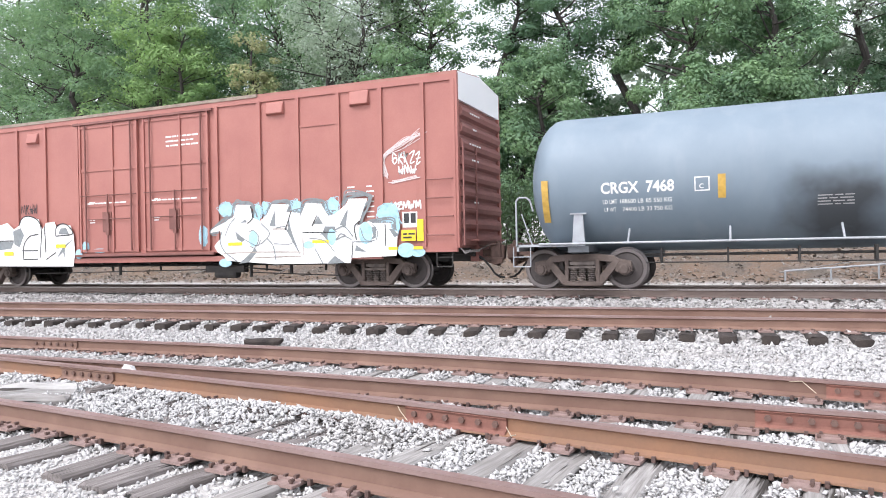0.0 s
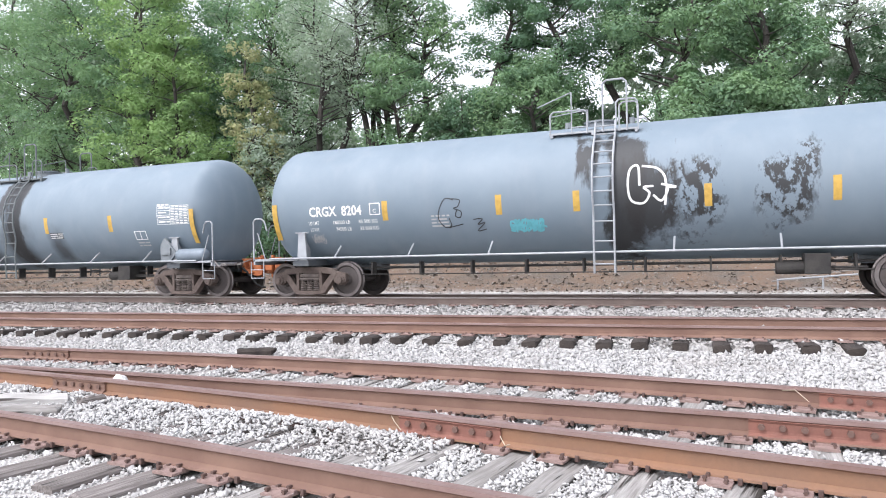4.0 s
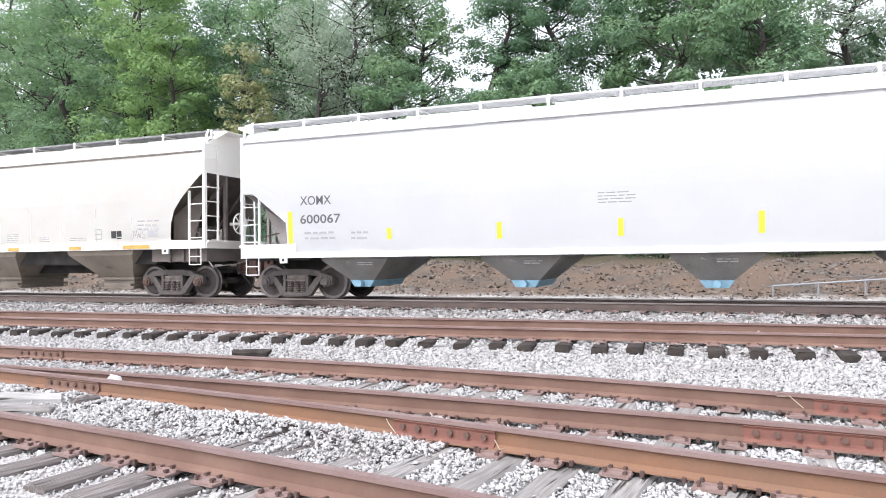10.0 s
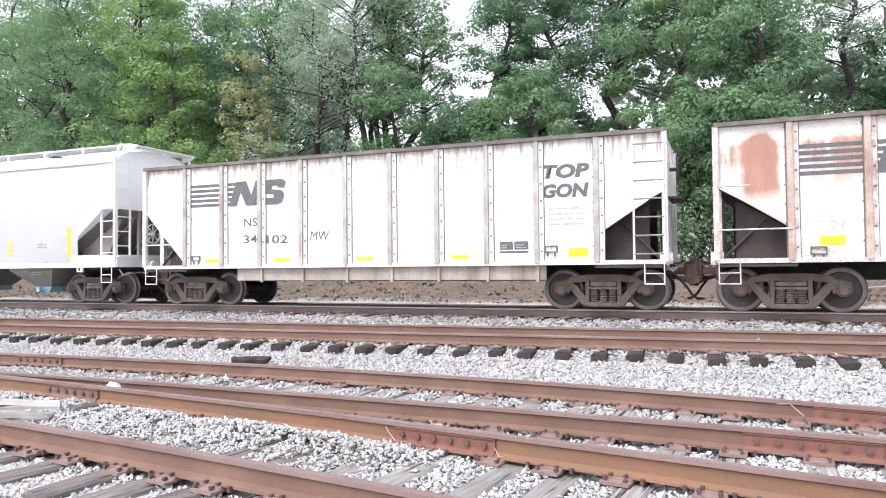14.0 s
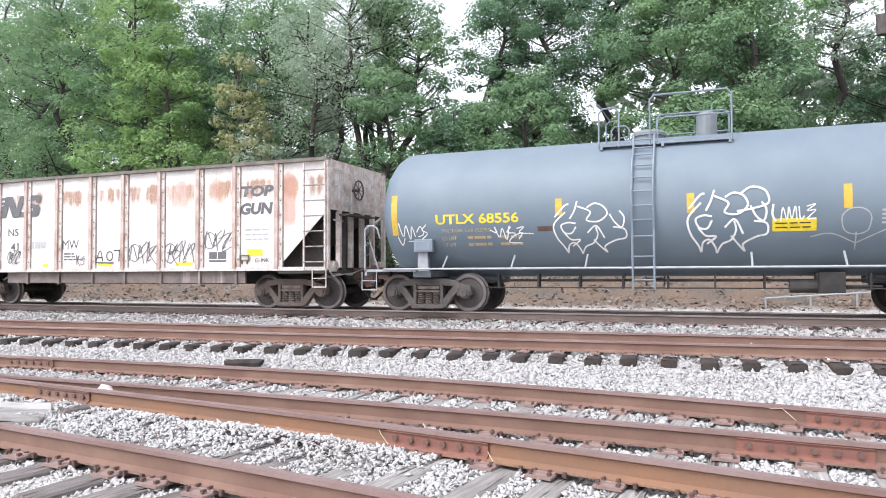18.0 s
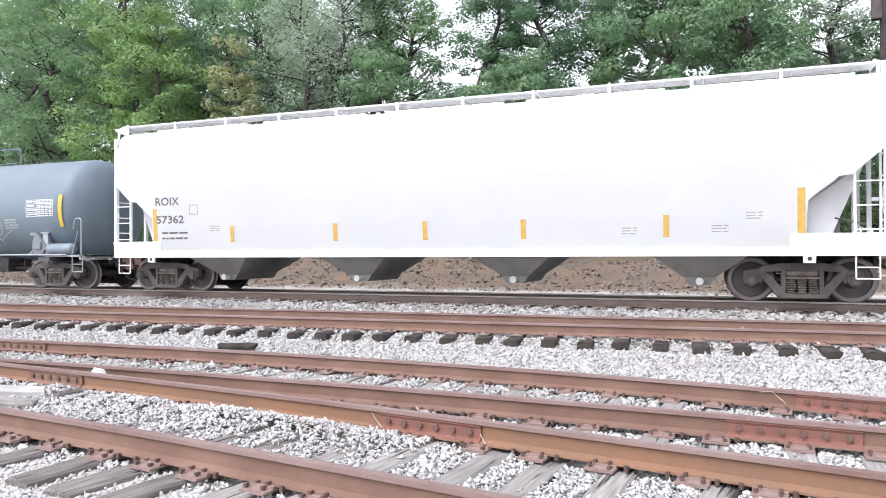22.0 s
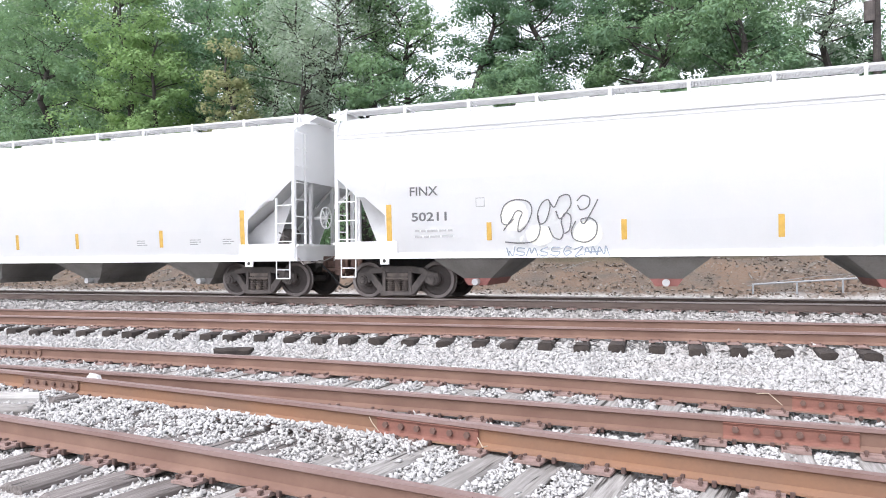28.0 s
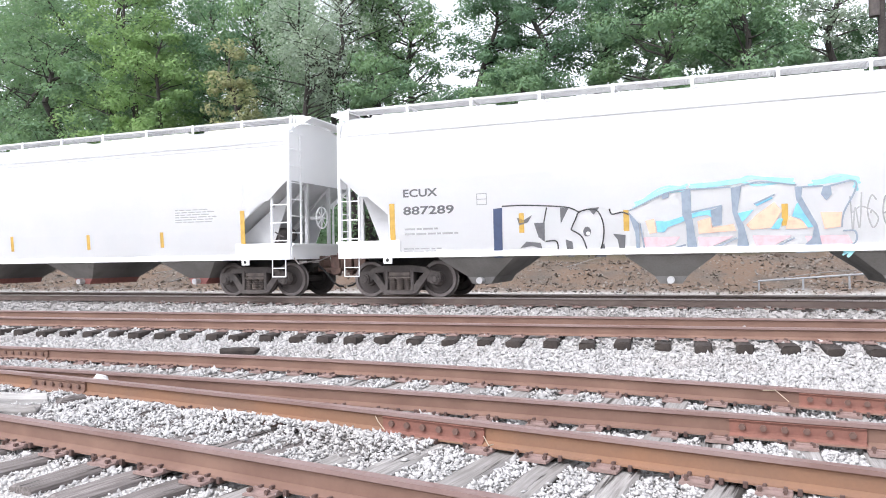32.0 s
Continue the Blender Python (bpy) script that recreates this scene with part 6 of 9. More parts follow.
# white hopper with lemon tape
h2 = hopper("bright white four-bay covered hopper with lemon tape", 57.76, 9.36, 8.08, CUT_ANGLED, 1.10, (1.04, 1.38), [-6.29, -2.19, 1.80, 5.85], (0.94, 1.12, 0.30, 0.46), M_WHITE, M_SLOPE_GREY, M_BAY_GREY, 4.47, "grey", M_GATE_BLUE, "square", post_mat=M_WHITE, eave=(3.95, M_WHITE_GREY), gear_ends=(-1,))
lettering(h2, "XOMX", -7.60, 2.31, 0.22, M_GREY_MARK, hs, 0.86, bold=0.004)
lettering(h2, "600067", -7.61, 1.86, 0.22, M_GREY_MARK, hs, 1.12)
bars(h2, -7.5, 1.66, 0.95, 2, M_PALE_MARK, hs, 0.13, 0.045, 61)
bars(h2, -6.22, 1.64, 0.45, 2, M_PALE_MARK, hs, 0.13, 0.045, 62)
white_marks(h2, [(-5.22, 1.44, 1.70), (-2.57, 1.40, 1.76), (0.0, 1.40, 1.76), (2.61, 1.40, 1.82), (5.3, 1.40, 1.84)], M_REFLECT_LEMON, [-7.9, 7.7])
bars(h2, -0.45, 2.30, 0.75, 4, M_PALE_MARK, hs, 0.065, 0.02, 63)
bars(h2, 6.45, 1.74, 0.35, 3, M_PALE_MARK, hs, 0.05, 0.02, 64)
bars(h2, 6.55, 1.20, 0.28, 2, M_PALE_MARK, hs, 0.05, 0.025, 65)
for x in (-6.5, -2.4, 1.5, 5.55):
    lettering(h2, "AC", x, 0.90, 0.06, M_PALE_MARK, flat_side(1.30))
    bars(h2, x + 0.3, 0.92, 0.4, 2, M_PALE_MARK, flat_side(1.30), 0.05, 0.02, int(x * 10) + 100)

# white hoppers with amber tape
STRIPS = [(-5.17, 1.28, 1.68), (-2.24, 1.28, 1.70), (0.04, 1.28, 1.70), (2.3, 1.28, 1.69), (5.2, 1.28, 1.72)]
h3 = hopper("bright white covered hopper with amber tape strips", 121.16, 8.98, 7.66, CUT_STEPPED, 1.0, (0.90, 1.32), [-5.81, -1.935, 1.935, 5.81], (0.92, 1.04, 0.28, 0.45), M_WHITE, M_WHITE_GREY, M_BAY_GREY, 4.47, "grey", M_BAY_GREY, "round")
lettering(h3, "ROIX", -7.57, 2.25, 0.21, M_GREY_MARK, hs, 0.77)
lettering(h3, "57362", -7.55, 1.78, 0.21, M_GREY_MARK, hs, 0.89, bold=0.02)
bars(h3, -7.38, 1.56, 0.98, 2, M_GREY_MARK, hs, 0.14, 0.045, 71)
framed(h3, -6.48, -6.22, 2.0, 2.25, M_PALE_MARK, hs, 0.016)
white_marks(h3, STRIPS, M_REFLECT, [-7.6, 7.6])
for k, (x, z) in enumerate(((-5.85, 1.70), (4.34, 1.48), (6.04, 1.50), (6.65, 1.74))):
    bars(h3, x, z, 0.3, 3, M_PALE_MARK, hs, 0.055, 0.02, 72 + k)
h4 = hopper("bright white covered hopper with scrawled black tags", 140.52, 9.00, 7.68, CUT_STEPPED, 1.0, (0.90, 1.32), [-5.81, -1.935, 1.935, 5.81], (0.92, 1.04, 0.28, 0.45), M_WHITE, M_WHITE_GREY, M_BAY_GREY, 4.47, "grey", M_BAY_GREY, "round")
lettering(h4, "ROIX", -7.57, 2.30, 0.20, M_GREY_MARK, hs, 0.74)
lettering(h4, "57546", -7.55, 1.83, 0.21, M_GREY_MARK, hs, 0.87, bold=0.02)
lettering(h4, "LD LMT  199100 LBS", -7.47, 1.52, 0.07, M_GREY_MARK, hs, 1.09)
lettering(h4, "LT WT    61900 LBS", -7.47, 1.36, 0.07, M_GREY_MARK, hs, 1.09)
framed(h4, -6.58, -6.33, 2.05, 2.30, M_PALE_MARK, hs, 0.016)
lettering(h4, "C", -6.49, 2.11, 0.07, M_PALE_MARK, hs)
spray(h4, [[(-6.12, 1.85), (-5.93, 1.57)], [(-6.08, 1.84), (-5.89, 1.94), (-5.86, 1.83), (-6.02, 1.76), (-5.82, 1.64), (-5.97, 1.57)], [(-5.82, 1.72), (-5.71, 1.96), (-5.59, 1.72)], [(-5.79, 1.80), (-5.59, 1.81)], [(-5.53, 1.56), (-5.56, 1.96), (-5.38, 1.92), (-5.35, 1.76), (-5.50, 1.69)],
           [(-5.32, 1.90), (-5.23, 1.97), (-5.11, 1.94), (-5.14, 1.81), (-5.32, 1.76), (-5.08, 1.73), (-5.17, 1.60), (-5.32, 1.53)], [(-5.02, 1.86), (-4.84, 1.88), (-4.88, 1.59), (-5.05, 1.52), (-4.79, 1.49)], [(-4.67, 1.75), (-4.70, 1.59), (-4.82, 1.49), (-4.59, 1.47), (-4.70, 1.69)], [(-5.62, 1.48), (-5.38, 1.49)], [(-5.59, 1.37), (-5.38, 1.39)]], 0.017, M_GREY_MARK, hs, label="scrawled black spray tag")
spray(h4, [[(-3.49, 1.97), (-3.27, 1.71), (-3.23, 2.03), (-3.05, 1.67)], [(-3.08, 1.67), (-2.96, 2.10), (-2.81, 1.69)], [(-3.10, 1.80), (-2.81, 1.82)], [(-2.67, 1.74), (-2.67, 2.09)], [(-2.38, 2.05), (-2.75, 1.79), (-2.41, 1.73), (-2.39, 1.63)], [(-2.36, 1.93), (-2.26, 1.55), (-2.20, 2.04), (-2.02, 1.62), (-1.72, 1.51)],
           [(-2.25, 1.85), (-2.10, 1.77)], [(-1.67, 1.53), (-1.59, 1.50)]], 0.026, M_BLACK_MARK, hs, label="scrawled black spray tag")
white_marks(h4, [(x - 0.18, a, b) for x, a, b in STRIPS], M_REFLECT, [-7.63, 7.55])
for k, x in enumerate((4.21, 5.94, 6.95)):
    bars(h4, x, 1.47, 0.34, 3, M_PALE_MARK, hs, 0.055, 0.02, 84 + k)
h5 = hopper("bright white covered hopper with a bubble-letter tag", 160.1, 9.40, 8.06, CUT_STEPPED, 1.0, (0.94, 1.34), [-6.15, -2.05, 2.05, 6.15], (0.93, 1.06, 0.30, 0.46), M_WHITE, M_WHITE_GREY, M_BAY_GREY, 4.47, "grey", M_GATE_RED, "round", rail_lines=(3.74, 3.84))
lettering(h5, "FINX", -7.50, 2.34, 0.20, M_GREY_MARK, hs, 0.67)
lettering(h5, "50211", -7.47, 1.77, 0.20, M_GREY_MARK, hs, 0.84, bold=0.02)
bars(h5, -7.40, 1.58, 0.9, 2, M_PALE_MARK, hs, 0.13, 0.045, 91)
white_marks(h5, [(-5.66, 1.32, 1.71), (-2.82, 1.29, 1.70), (0.06, 1.29, 1.72), (2.98, 1.29, 1.70), (5.53, 1.30, 1.70)], M_REFLECT, [-8.03, 8.08])
M_YELLOW_MIST = plain("pale_yellow_spray", (0.88, 0.87, 0.76), 0.6)
paint_dots(h5, [(-5.10, 1.83, 0.30, 0.32), (-3.55, 1.42, 0.30, 0.26), (-4.55, 1.40, 0.28, 0.20)], M_YELLOW_MIST, hs, 0.003)
spray(h5, [[(-5.39, 1.86), (-5.3, 2.07), (-5.08, 2.17), (-4.8, 2.13), (-4.71, 1.93), (-4.83, 1.63), (-5.01, 1.49), (-4.99, 1.73), (-4.92, 1.9), (-5.05, 1.93), (-5.16, 1.76), (-5.34, 1.52)],
           [(-5.39, 1.86), (-5.36, 1.69), (-5.24, 1.65), (-5.11, 1.77)],
           [(-5.31, 1.28), (-4.97, 1.25), (-4.66, 1.3), (-4.54, 1.54), (-4.59, 1.83), (-4.5, 2.07), (-4.36, 2.15), (-4.32, 2.0), (-4.41, 1.71), (-4.54, 1.65), (-4.58, 1.83)],
           [(-4.32, 2.09), (-4.23, 1.99), (-4.11, 2.2), (-3.93, 2.23), (-3.88, 2.05), (-3.97, 1.89), (-4.12, 1.74), (-4.2, 1.91)]], 0.026, M_GREY_MARK, hs, 0.012, label="bubble letters outlined in grey")
spray(h5, [[(-4.36, 1.59), (-4.27, 1.38), (-4.12, 1.32), (-4.05, 1.47), (-4.09, 1.7), (-4.0, 1.86), (-3.89, 1.78), (-3.92, 1.52), (-4.03, 1.43)],
           [(-3.76, 2.1), (-3.64, 2.21), (-3.5, 2.15), (-3.53, 1.98), (-3.68, 1.92), (-3.75, 2.02)],
           [(-3.33, 2.12), (-3.47, 1.86), (-3.62, 1.63), (-3.68, 1.72), (-3.48, 1.74), (-3.36, 1.61), (-3.4, 1.37), (-3.6, 1.25), (-3.83, 1.32), (-3.88, 1.49), (-3.79, 1.69)]], 0.026, M_GREY_MARK, hs, 0.012)
spray(h5, tag_lines(-5.32, -3.12, 0.97, 1.17, 9, 93), 0.022, M_SLATE_SPRAY, flat_side(1.55), label="small blue sprayed scrawl")
bars(h5, 6.0, 2.26, 1.3, 6, M_PALE_MARK, hs, 0.062, 0.024, 94)
framed(h5, -5.95, -5.75, 2.05, 2.25, M_PALE_MARK, hs, 0.014)
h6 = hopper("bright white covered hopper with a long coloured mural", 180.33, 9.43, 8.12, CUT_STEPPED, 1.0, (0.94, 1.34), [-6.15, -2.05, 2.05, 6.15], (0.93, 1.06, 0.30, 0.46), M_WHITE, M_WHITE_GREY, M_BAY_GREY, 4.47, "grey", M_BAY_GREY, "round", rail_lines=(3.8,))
lettering(h6, "ECUX", -7.76, 2.30, 0.18, M_GREY_MARK, hs, 0.83, bold=0.02)
lettering(h6, "887289", -7.77, 1.90, 0.19, M_GREY_MARK, hs, 1.22, bold=0.02)
bars(h6, -7.75, 1.60, 0.9, 1, M_PALE_MARK, hs, 0.13, 0.04, 96)
bars(h6, -7.75, 1.49, 1.45, 1, M_PALE_MARK, hs, 0.13, 0.04, 97)
bars(h6, -7.79, 1.15, 0.95, 2, M_PALE_MARK, hs, 0.06, 0.025, 98)
framed(h6, -6.02, -5.79, 2.06, 2.31, M_PALE_MARK, hs, 0.014, lines=(0.5,))
white_marks(h6, [(-5.03, 1.43, 1.85), (-2.86, 1.41, 1.83), (0.03, 1.43, 1.84)], M_REFLECT, [-8.05])
spray(h6, tag_lines(1.08, 2.3, 1.3, 2.0, 5, 99), 0.024, M_PALE_MARK, hs)


# ---- gondola ----
def scuffed_panels():
    """Chalky white paint with thin rust runs, scrapes and grime that gathers in patches."""
    m, nt, b = node_mat("scuffed_white_gondola_paint")
    v = coords(nt)
    big, fin = noise_tex(nt, v, 1.2), noise_tex(nt, v, 28, 4)
    c = mixcol(nt, ramp(nt, big, 0.35, 0.7), (0.86, 0.855, 0.845), (0.78, 0.77, 0.755))
    runs = noise_tex(nt, coords(nt, (5.0, 5.0, 0.45)), 2.4, 5, 0.65)
    c = mixcol(nt, mathn(nt, "MULTIPLY", ramp(nt, runs, 0.57, 0.70), 0.6), c, (0.36, 0.28, 0.235))
    scrape = noise_tex(nt, coords(nt, (1.6, 1.6, 3.0), (3.1, 0.0, 1.7)), 2.2, 7, 0.72)
    c = mixcol(nt, mathn(nt, "MULTIPLY", ramp(nt, scrape, 0.59, 0.68), 0.6), c, (0.33, 0.24, 0.20))
    sep = nt.nodes.new("ShaderNodeSeparateXYZ")
    nt.links.new(v, sep.inputs[0])
    ragged = mathn(nt, "ADD", sep.outputs[2], mathn(nt, "MULTIPLY", mathn(nt, "SUBTRACT", noise_tex(nt, coords(nt, (3.0, 3.0, 0.3)), 2.0, 6, 0.7), 0.5), 1.5))
    c = mixcol(nt, mathn(nt, "MULTIPLY", ramp(nt, ragged, 3.36, 3.70), 0.62), c, (0.46, 0.40, 0.36))
    c = mixcol(nt, mathn(nt, "MULTIPLY", ramp(nt, mathn(nt, "MULTIPLY", runs, ramp(nt, sep.outputs[2], 2.2, 3.3)), 0.50, 0.60), 0.65), c, (0.42, 0.30, 0.235))
    c = mixcol(nt, mathn(nt, "MULTIPLY", ramp(nt, mathn(nt, "ADD", sep.outputs[2], mathn(nt, "MULTIPLY", fin, 0.5)), 1.50, 1.25), 0.45), c, (0.55, 0.49, 0.45))
    c = mixcol(nt, mathn(nt, "MULTIPLY", ramp(nt, fin, 0.60, 0.73), 0.45), c, (0.45, 0.40, 0.37))
    nt.links.new(c, b.inputs["Base Color"])
    b.inputs["Roughness"].default_value = 0.75
    bump(nt, b, fin, 0.2, 0.004)
    return m


M_GON_WHITE = scuffed_panels()


def rusting_panels():
    """White paint that has rusted through in runs below the top chord."""
    m, nt, b = node_mat("white_gondola_paint_rusting")
    v = coords(nt)
    big, fin = noise_tex(nt, v, 1.3), noise_tex(nt, v, 26, 4)
    c = mixcol(nt, ramp(nt, big, 0.35, 0.7), (0.74, 0.72, 0.70), (0.60, 0.56, 0.53))
    c = mixcol(nt, mathn(nt, "MULTIPLY", ramp(nt, fin, 0.52, 0.75), 0.7), c, (0.38, 0.29, 0.25))
    runs = noise_tex(nt, coords(nt, (1.0, 1.0, 0.16)), 3.2, 6, 0.68)
    sep = nt.nodes.new("ShaderNodeSeparateXYZ")
    nt.links.new(v, sep.inputs[0])
    zone = mathn(nt, "MULTIPLY", ramp(nt, sep.outputs[2], 2.05, 2.95), ramp(nt, sep.outputs[2], 3.62, 3.20))
    f = ramp(nt, mathn(nt, "MULTIPLY", runs, zone), 0.42, 0.56)
    c = mixcol(nt, f, c, mixcol(nt, ramp(nt, fin, 0.4, 0.65), (0.30, 0.175, 0.12), (0.46, 0.33, 0.26)))
    soft = mathn(nt, "MULTIPLY", mathn(nt, "SUBTRACT", noise_tex(nt, coords(nt, (1.0, 1.0, 0.4)), 2.4, 4, 0.55), 0.5), 0.9)
    for cx, hw, z0, z1, amount in ((-6.13, 0.31, 2.25, 3.42, 0.92), (-4.70, 0.22, 2.45, 3.28, 0.6), (-5.15, 0.12, 2.4, 3.2, 0.35), (5.80, 0.20, 2.1, 3.38, 0.62), (2.45, 0.26, 2.6, 3.3, 0.45), (3.62, 0.2, 2.7, 3.3, 0.4)):
        near = mathn(nt, "DIVIDE", mathn(nt, "ABSOLUTE", mathn(nt, "SUBTRACT", sep.outputs[0], cx)), hw)
        level = mathn(nt, "ADD", sep.outputs[2], mathn(nt, "MULTIPLY", soft, 0.5))
        # rounded at its top like a drip that began in the middle
        arch = mathn(nt, "ADD", level, mathn(nt, "MULTIPLY", mathn(nt, "MULTIPLY", near, near), 0.14))
        blot = mathn(nt, "MULTIPLY", ramp(nt, mathn(nt, "ADD", near, soft), 1.12, 0.92), mathn(nt, "MULTIPLY", ramp(nt, level, z0 - 0.1, z0 + 0.15), ramp(nt, arch, z1 + 0.06, z1 - 0.02)))
        halo = mathn(nt, "MULTIPLY", ramp(nt, mathn(nt, "ADD", near, soft), 2.0, 0.9), mathn(nt, "MULTIPLY", ramp(nt, level, z0 - 0.4, z0 + 0.1), ramp(nt, arch, z1 + 0.2, z1)))
        c = mixcol(nt, mathn(nt, "MULTIPLY", halo, amount * 0.45), c, (0.60, 0.42, 0.28))
        c = mixcol(nt, mathn(nt, "MULTIPLY", blot, amount), c, mixcol(nt, ramp(nt, runs, 0.35, 0.65), (0.31, 0.15, 0.11), (0.44, 0.23, 0.17)))
    foot = mathn(nt, "MULTIPLY", ramp(nt, sep.outputs[2], 1.35, 1.05), ramp(nt, fin, 0.35, 0.6))
    c = mixcol(nt, mathn(nt, "MULTIPLY", foot, 0.5), c, (0.33, 0.26, 0.22))
    nt.links.new(c, b.inputs["Base Color"])
    b.inputs["Roughness"].default_value = 0.75
    bump(nt, b, fin, 0.25, 0.004)
    return m


M_GON_RUST = rusting_panels()
M_SILL_TAN = surface("tan_grimy_sill", (0.45, 0.405, 0.36), (0.33, 0.285, 0.25), 0.85, 0, 1.6, 30, 0.25, streak=(0.20, 0.15, 0.12), streak_amt=(0.5, 0.7))
M_SILL_DARK = surface("dark_grimy_sill", (0.20, 0.165, 0.15), (0.12, 0.10, 0.09), 0.85, 0, 1.6, 30, 0.25, streak=(0.42, 0.37, 0.34), streak_amt=(0.55, 0.7))
M_GON_POST = surface("rusting_white_posts", (0.66, 0.62, 0.59), (0.42, 0.31, 0.26), 0.8, 0, 4.5, 30, 0.3, streak=(0.26, 0.13, 0.085), streak_amt=(0.56, 0.68), streak_scale=(1.2, 1.2, 0.5))
M_GON_POST_WHITE = surface("worn_white_posts", (0.78, 0.765, 0.755), (0.66, 0.635, 0.615), 0.8, 0, 4.5, 30, 0.25, streak=(0.34, 0.25, 0.21), streak_amt=(0.6, 0.78), streak_scale=(1.2, 1.2, 0.4))
# brown stain, and the shadow on the post's side put into the colour
M_POST_GRIME_SHADE = surface("grey_brown_post_grime_and_shade", (0.36, 0.33, 0.31), (0.50, 0.475, 0.455), 0.85, 0, 3.5, 30, 0.3, streak=(0.24, 0.185, 0.16), streak_amt=(0.5, 0.7), streak_scale=(1.2, 1.2, 0.5))
M_POST_RUST = surface("rust_brown_post_grime", (0.40, 0.29, 0.25), (0.55, 0.46, 0.42), 0.85, 0, 3.5, 30, 0.3, streak=(0.20, 0.105, 0.075), streak_amt=(0.5, 0.7), streak_scale=(1.2, 1.2, 0.5))
M_GON_CHORD = surface("rusty_top_chord", (0.135, 0.118, 0.10), (0.215, 0.195, 0.17), 0.85, 0.1, 3, 40, 0.25)
M_GON_IN = surface("dark_gondola_steel", (0.055, 0.047, 0.043), (0.10, 0.082, 0.072), 0.85, 0.1, 2, 30, 0.2)


def gondola(label, u, half, tc, posts, cut, body_mat, post_mat, sill_mat, post_band_mat):
    car = new_car("gondola", label, u)
    top, bot = 3.62, 1.04
    side = flat_side(1.46)
    for sy in (-1, 1):
        edges = [-half] + posts + [half]
        for a, b in zip(edges, edges[1:]):
            bm = bmesh.new()
            y = sy * 1.46
            def low(x):
                d = half - abs(x)
                return bot if d >= cut[1][0] - 1e-4 else float(np.interp(d, [cut[0][0], cut[1][0]], [cut[0][1], cut[1][1]]))
            la, lb = low(a), low(b)
            if abs(a) > half - cut[1][0] and a > 0 and abs(a - (half - cut[1][0])) < 0.02:
                la = cut[1][1]
            if b < 0 and abs(b + half - cut[1][0]) < 0.02:
                lb = cut[1][1]
            if a > 0 and half - a < cut[1][0] + 0.02:
                la = max(la, float(np.interp(half - a, [0, cut[1][0]], [cut[0][1], cut[1][1]])))
            if b < 0 and half + b < cut[1][0] + 0.02:
                lb = max(lb, float(np.interp(half + b, [0, cut[1][0]], [cut[0][1], cut[1][1]])))
            vs = [(a, la), (b, lb), (b, top), (a, top)]
            prism(bm, vs, y - 0.008, y + 0.008)
            part("side_panel", bm, body_mat, car)
        for k, x in enumerate(edges):
            bm = bmesh.new()
            y0, y1 = sorted((sy * 1.46, sy * 1.56))
            inner = sy < 0 and 0 < k < len(edges) - 1
            box(bm, x - 0.055, x + 0.05, y0, y1, bot - 0.02, top)
            post = part("side_post", bm, post_band_mat if inner else post_mat, car)
            if inner:
                bm = bmesh.new()
                box(bm, x + 0.045, x + 0.15, y0 + 0.050, y0 + 0.0905, bot, top - 0.02)
                part("post_flange", bm, post_mat, post)
                # added dark strips that stand in for shadow and stain beside the post
                for a, b in ((-0.078, -0.056), (0.151, 0.166)):
                    bm = bmesh.new()
                    box(bm, x + a, x + b, y0 + 0.086, y0 + 0.0945, bot + 0.02, top - 0.02)
                    part("post_edge_shade", bm, M_GON_CHORD, post)
                bm = bmesh.new()
                for z in np.arange(bot + 0.22, top - 0.1, 0.36):
                    tube(bm, (x + 0.105, y0 + 0.036, float(z)), (x + 0.105, y0 + 0.052, float(z)), 0.022, 6)
                    tube(bm, (x - 0.085, y0 + 0.080, float(z) + 0.1), (x - 0.085, y0 + 0.094, float(z) + 0.1), 0.016, 6)
                part("post_bolt", bm, M_GON_CHORD, post)["kind"] = "stuff"
        bm = bmesh.new()
        y0, y1 = sorted((sy * 1.42, sy * 1.58))
        box(bm, -half - 0.03, half + 0.03, y0, y1, top - 0.005, top + 0.075)
        part("top_chord", bm, M_GON_CHORD, car)
        bm = bmesh.new()
        box(bm, -half, half, min(sy * 1.47, sy * 1.53), max(sy * 1.47, sy * 1.53), bot - 0.07, bot + 0.02)
        part("side_sill", bm, body_mat, car)
        bm = bmesh.new()
        box(bm, -half + 2.95, half - 2.45, sy * 1.38 - 0.03, sy * 1.38 + 0.03, 0.66, bot - 0.06)
        part("drop_sill", bm, sill_mat, car, "grimy stained lower sill")
        for x in posts:
            if -half + 3.1 < x < half - 2.6:
                bm = bmesh.new()
                y0, y1 = sorted((sy * 1.405, sy * 1.47))
                box(bm, x - 0.03, x + 0.03, y0, y1, 0.62, bot - 0.07)
                part("sill_stiffener", bm, sill_mat, car)
    for s in (-1, 1):
        bm = bmesh.new()
        x = s * (half - 0.04)
        box(bm, x - 0.03, x + 0.03, -1.46, 1.46, cut[0][1], top + 0.05)
        for y in (-0.9, -0.3, 0.3, 0.9):
            box(bm, x - 0.06, x + 0.06, y - 0.05, y + 0.05, bot, top)
        part("end_sheet", bm, post_mat if body_mat == M_GON_RUST else body_mat, car)
        # added dark plates that deepen the shade inside the end arch
        for sy in (-1, 1):
            bm = bmesh.new()
            prism(bm, [(s * (half - 0.35), bot - 0.05), (s * (half - 2.2), bot - 0.05), (s * (half - 2.2), bot + 0.05), (s * (half - 0.35), cut[0][1] - 0.22)], sy * 0.95 - 0.01, sy * 0.95 + 0.01)
            part("end_shade_plate", bm, M_GON_IN, car)
        bm = bmesh.new()
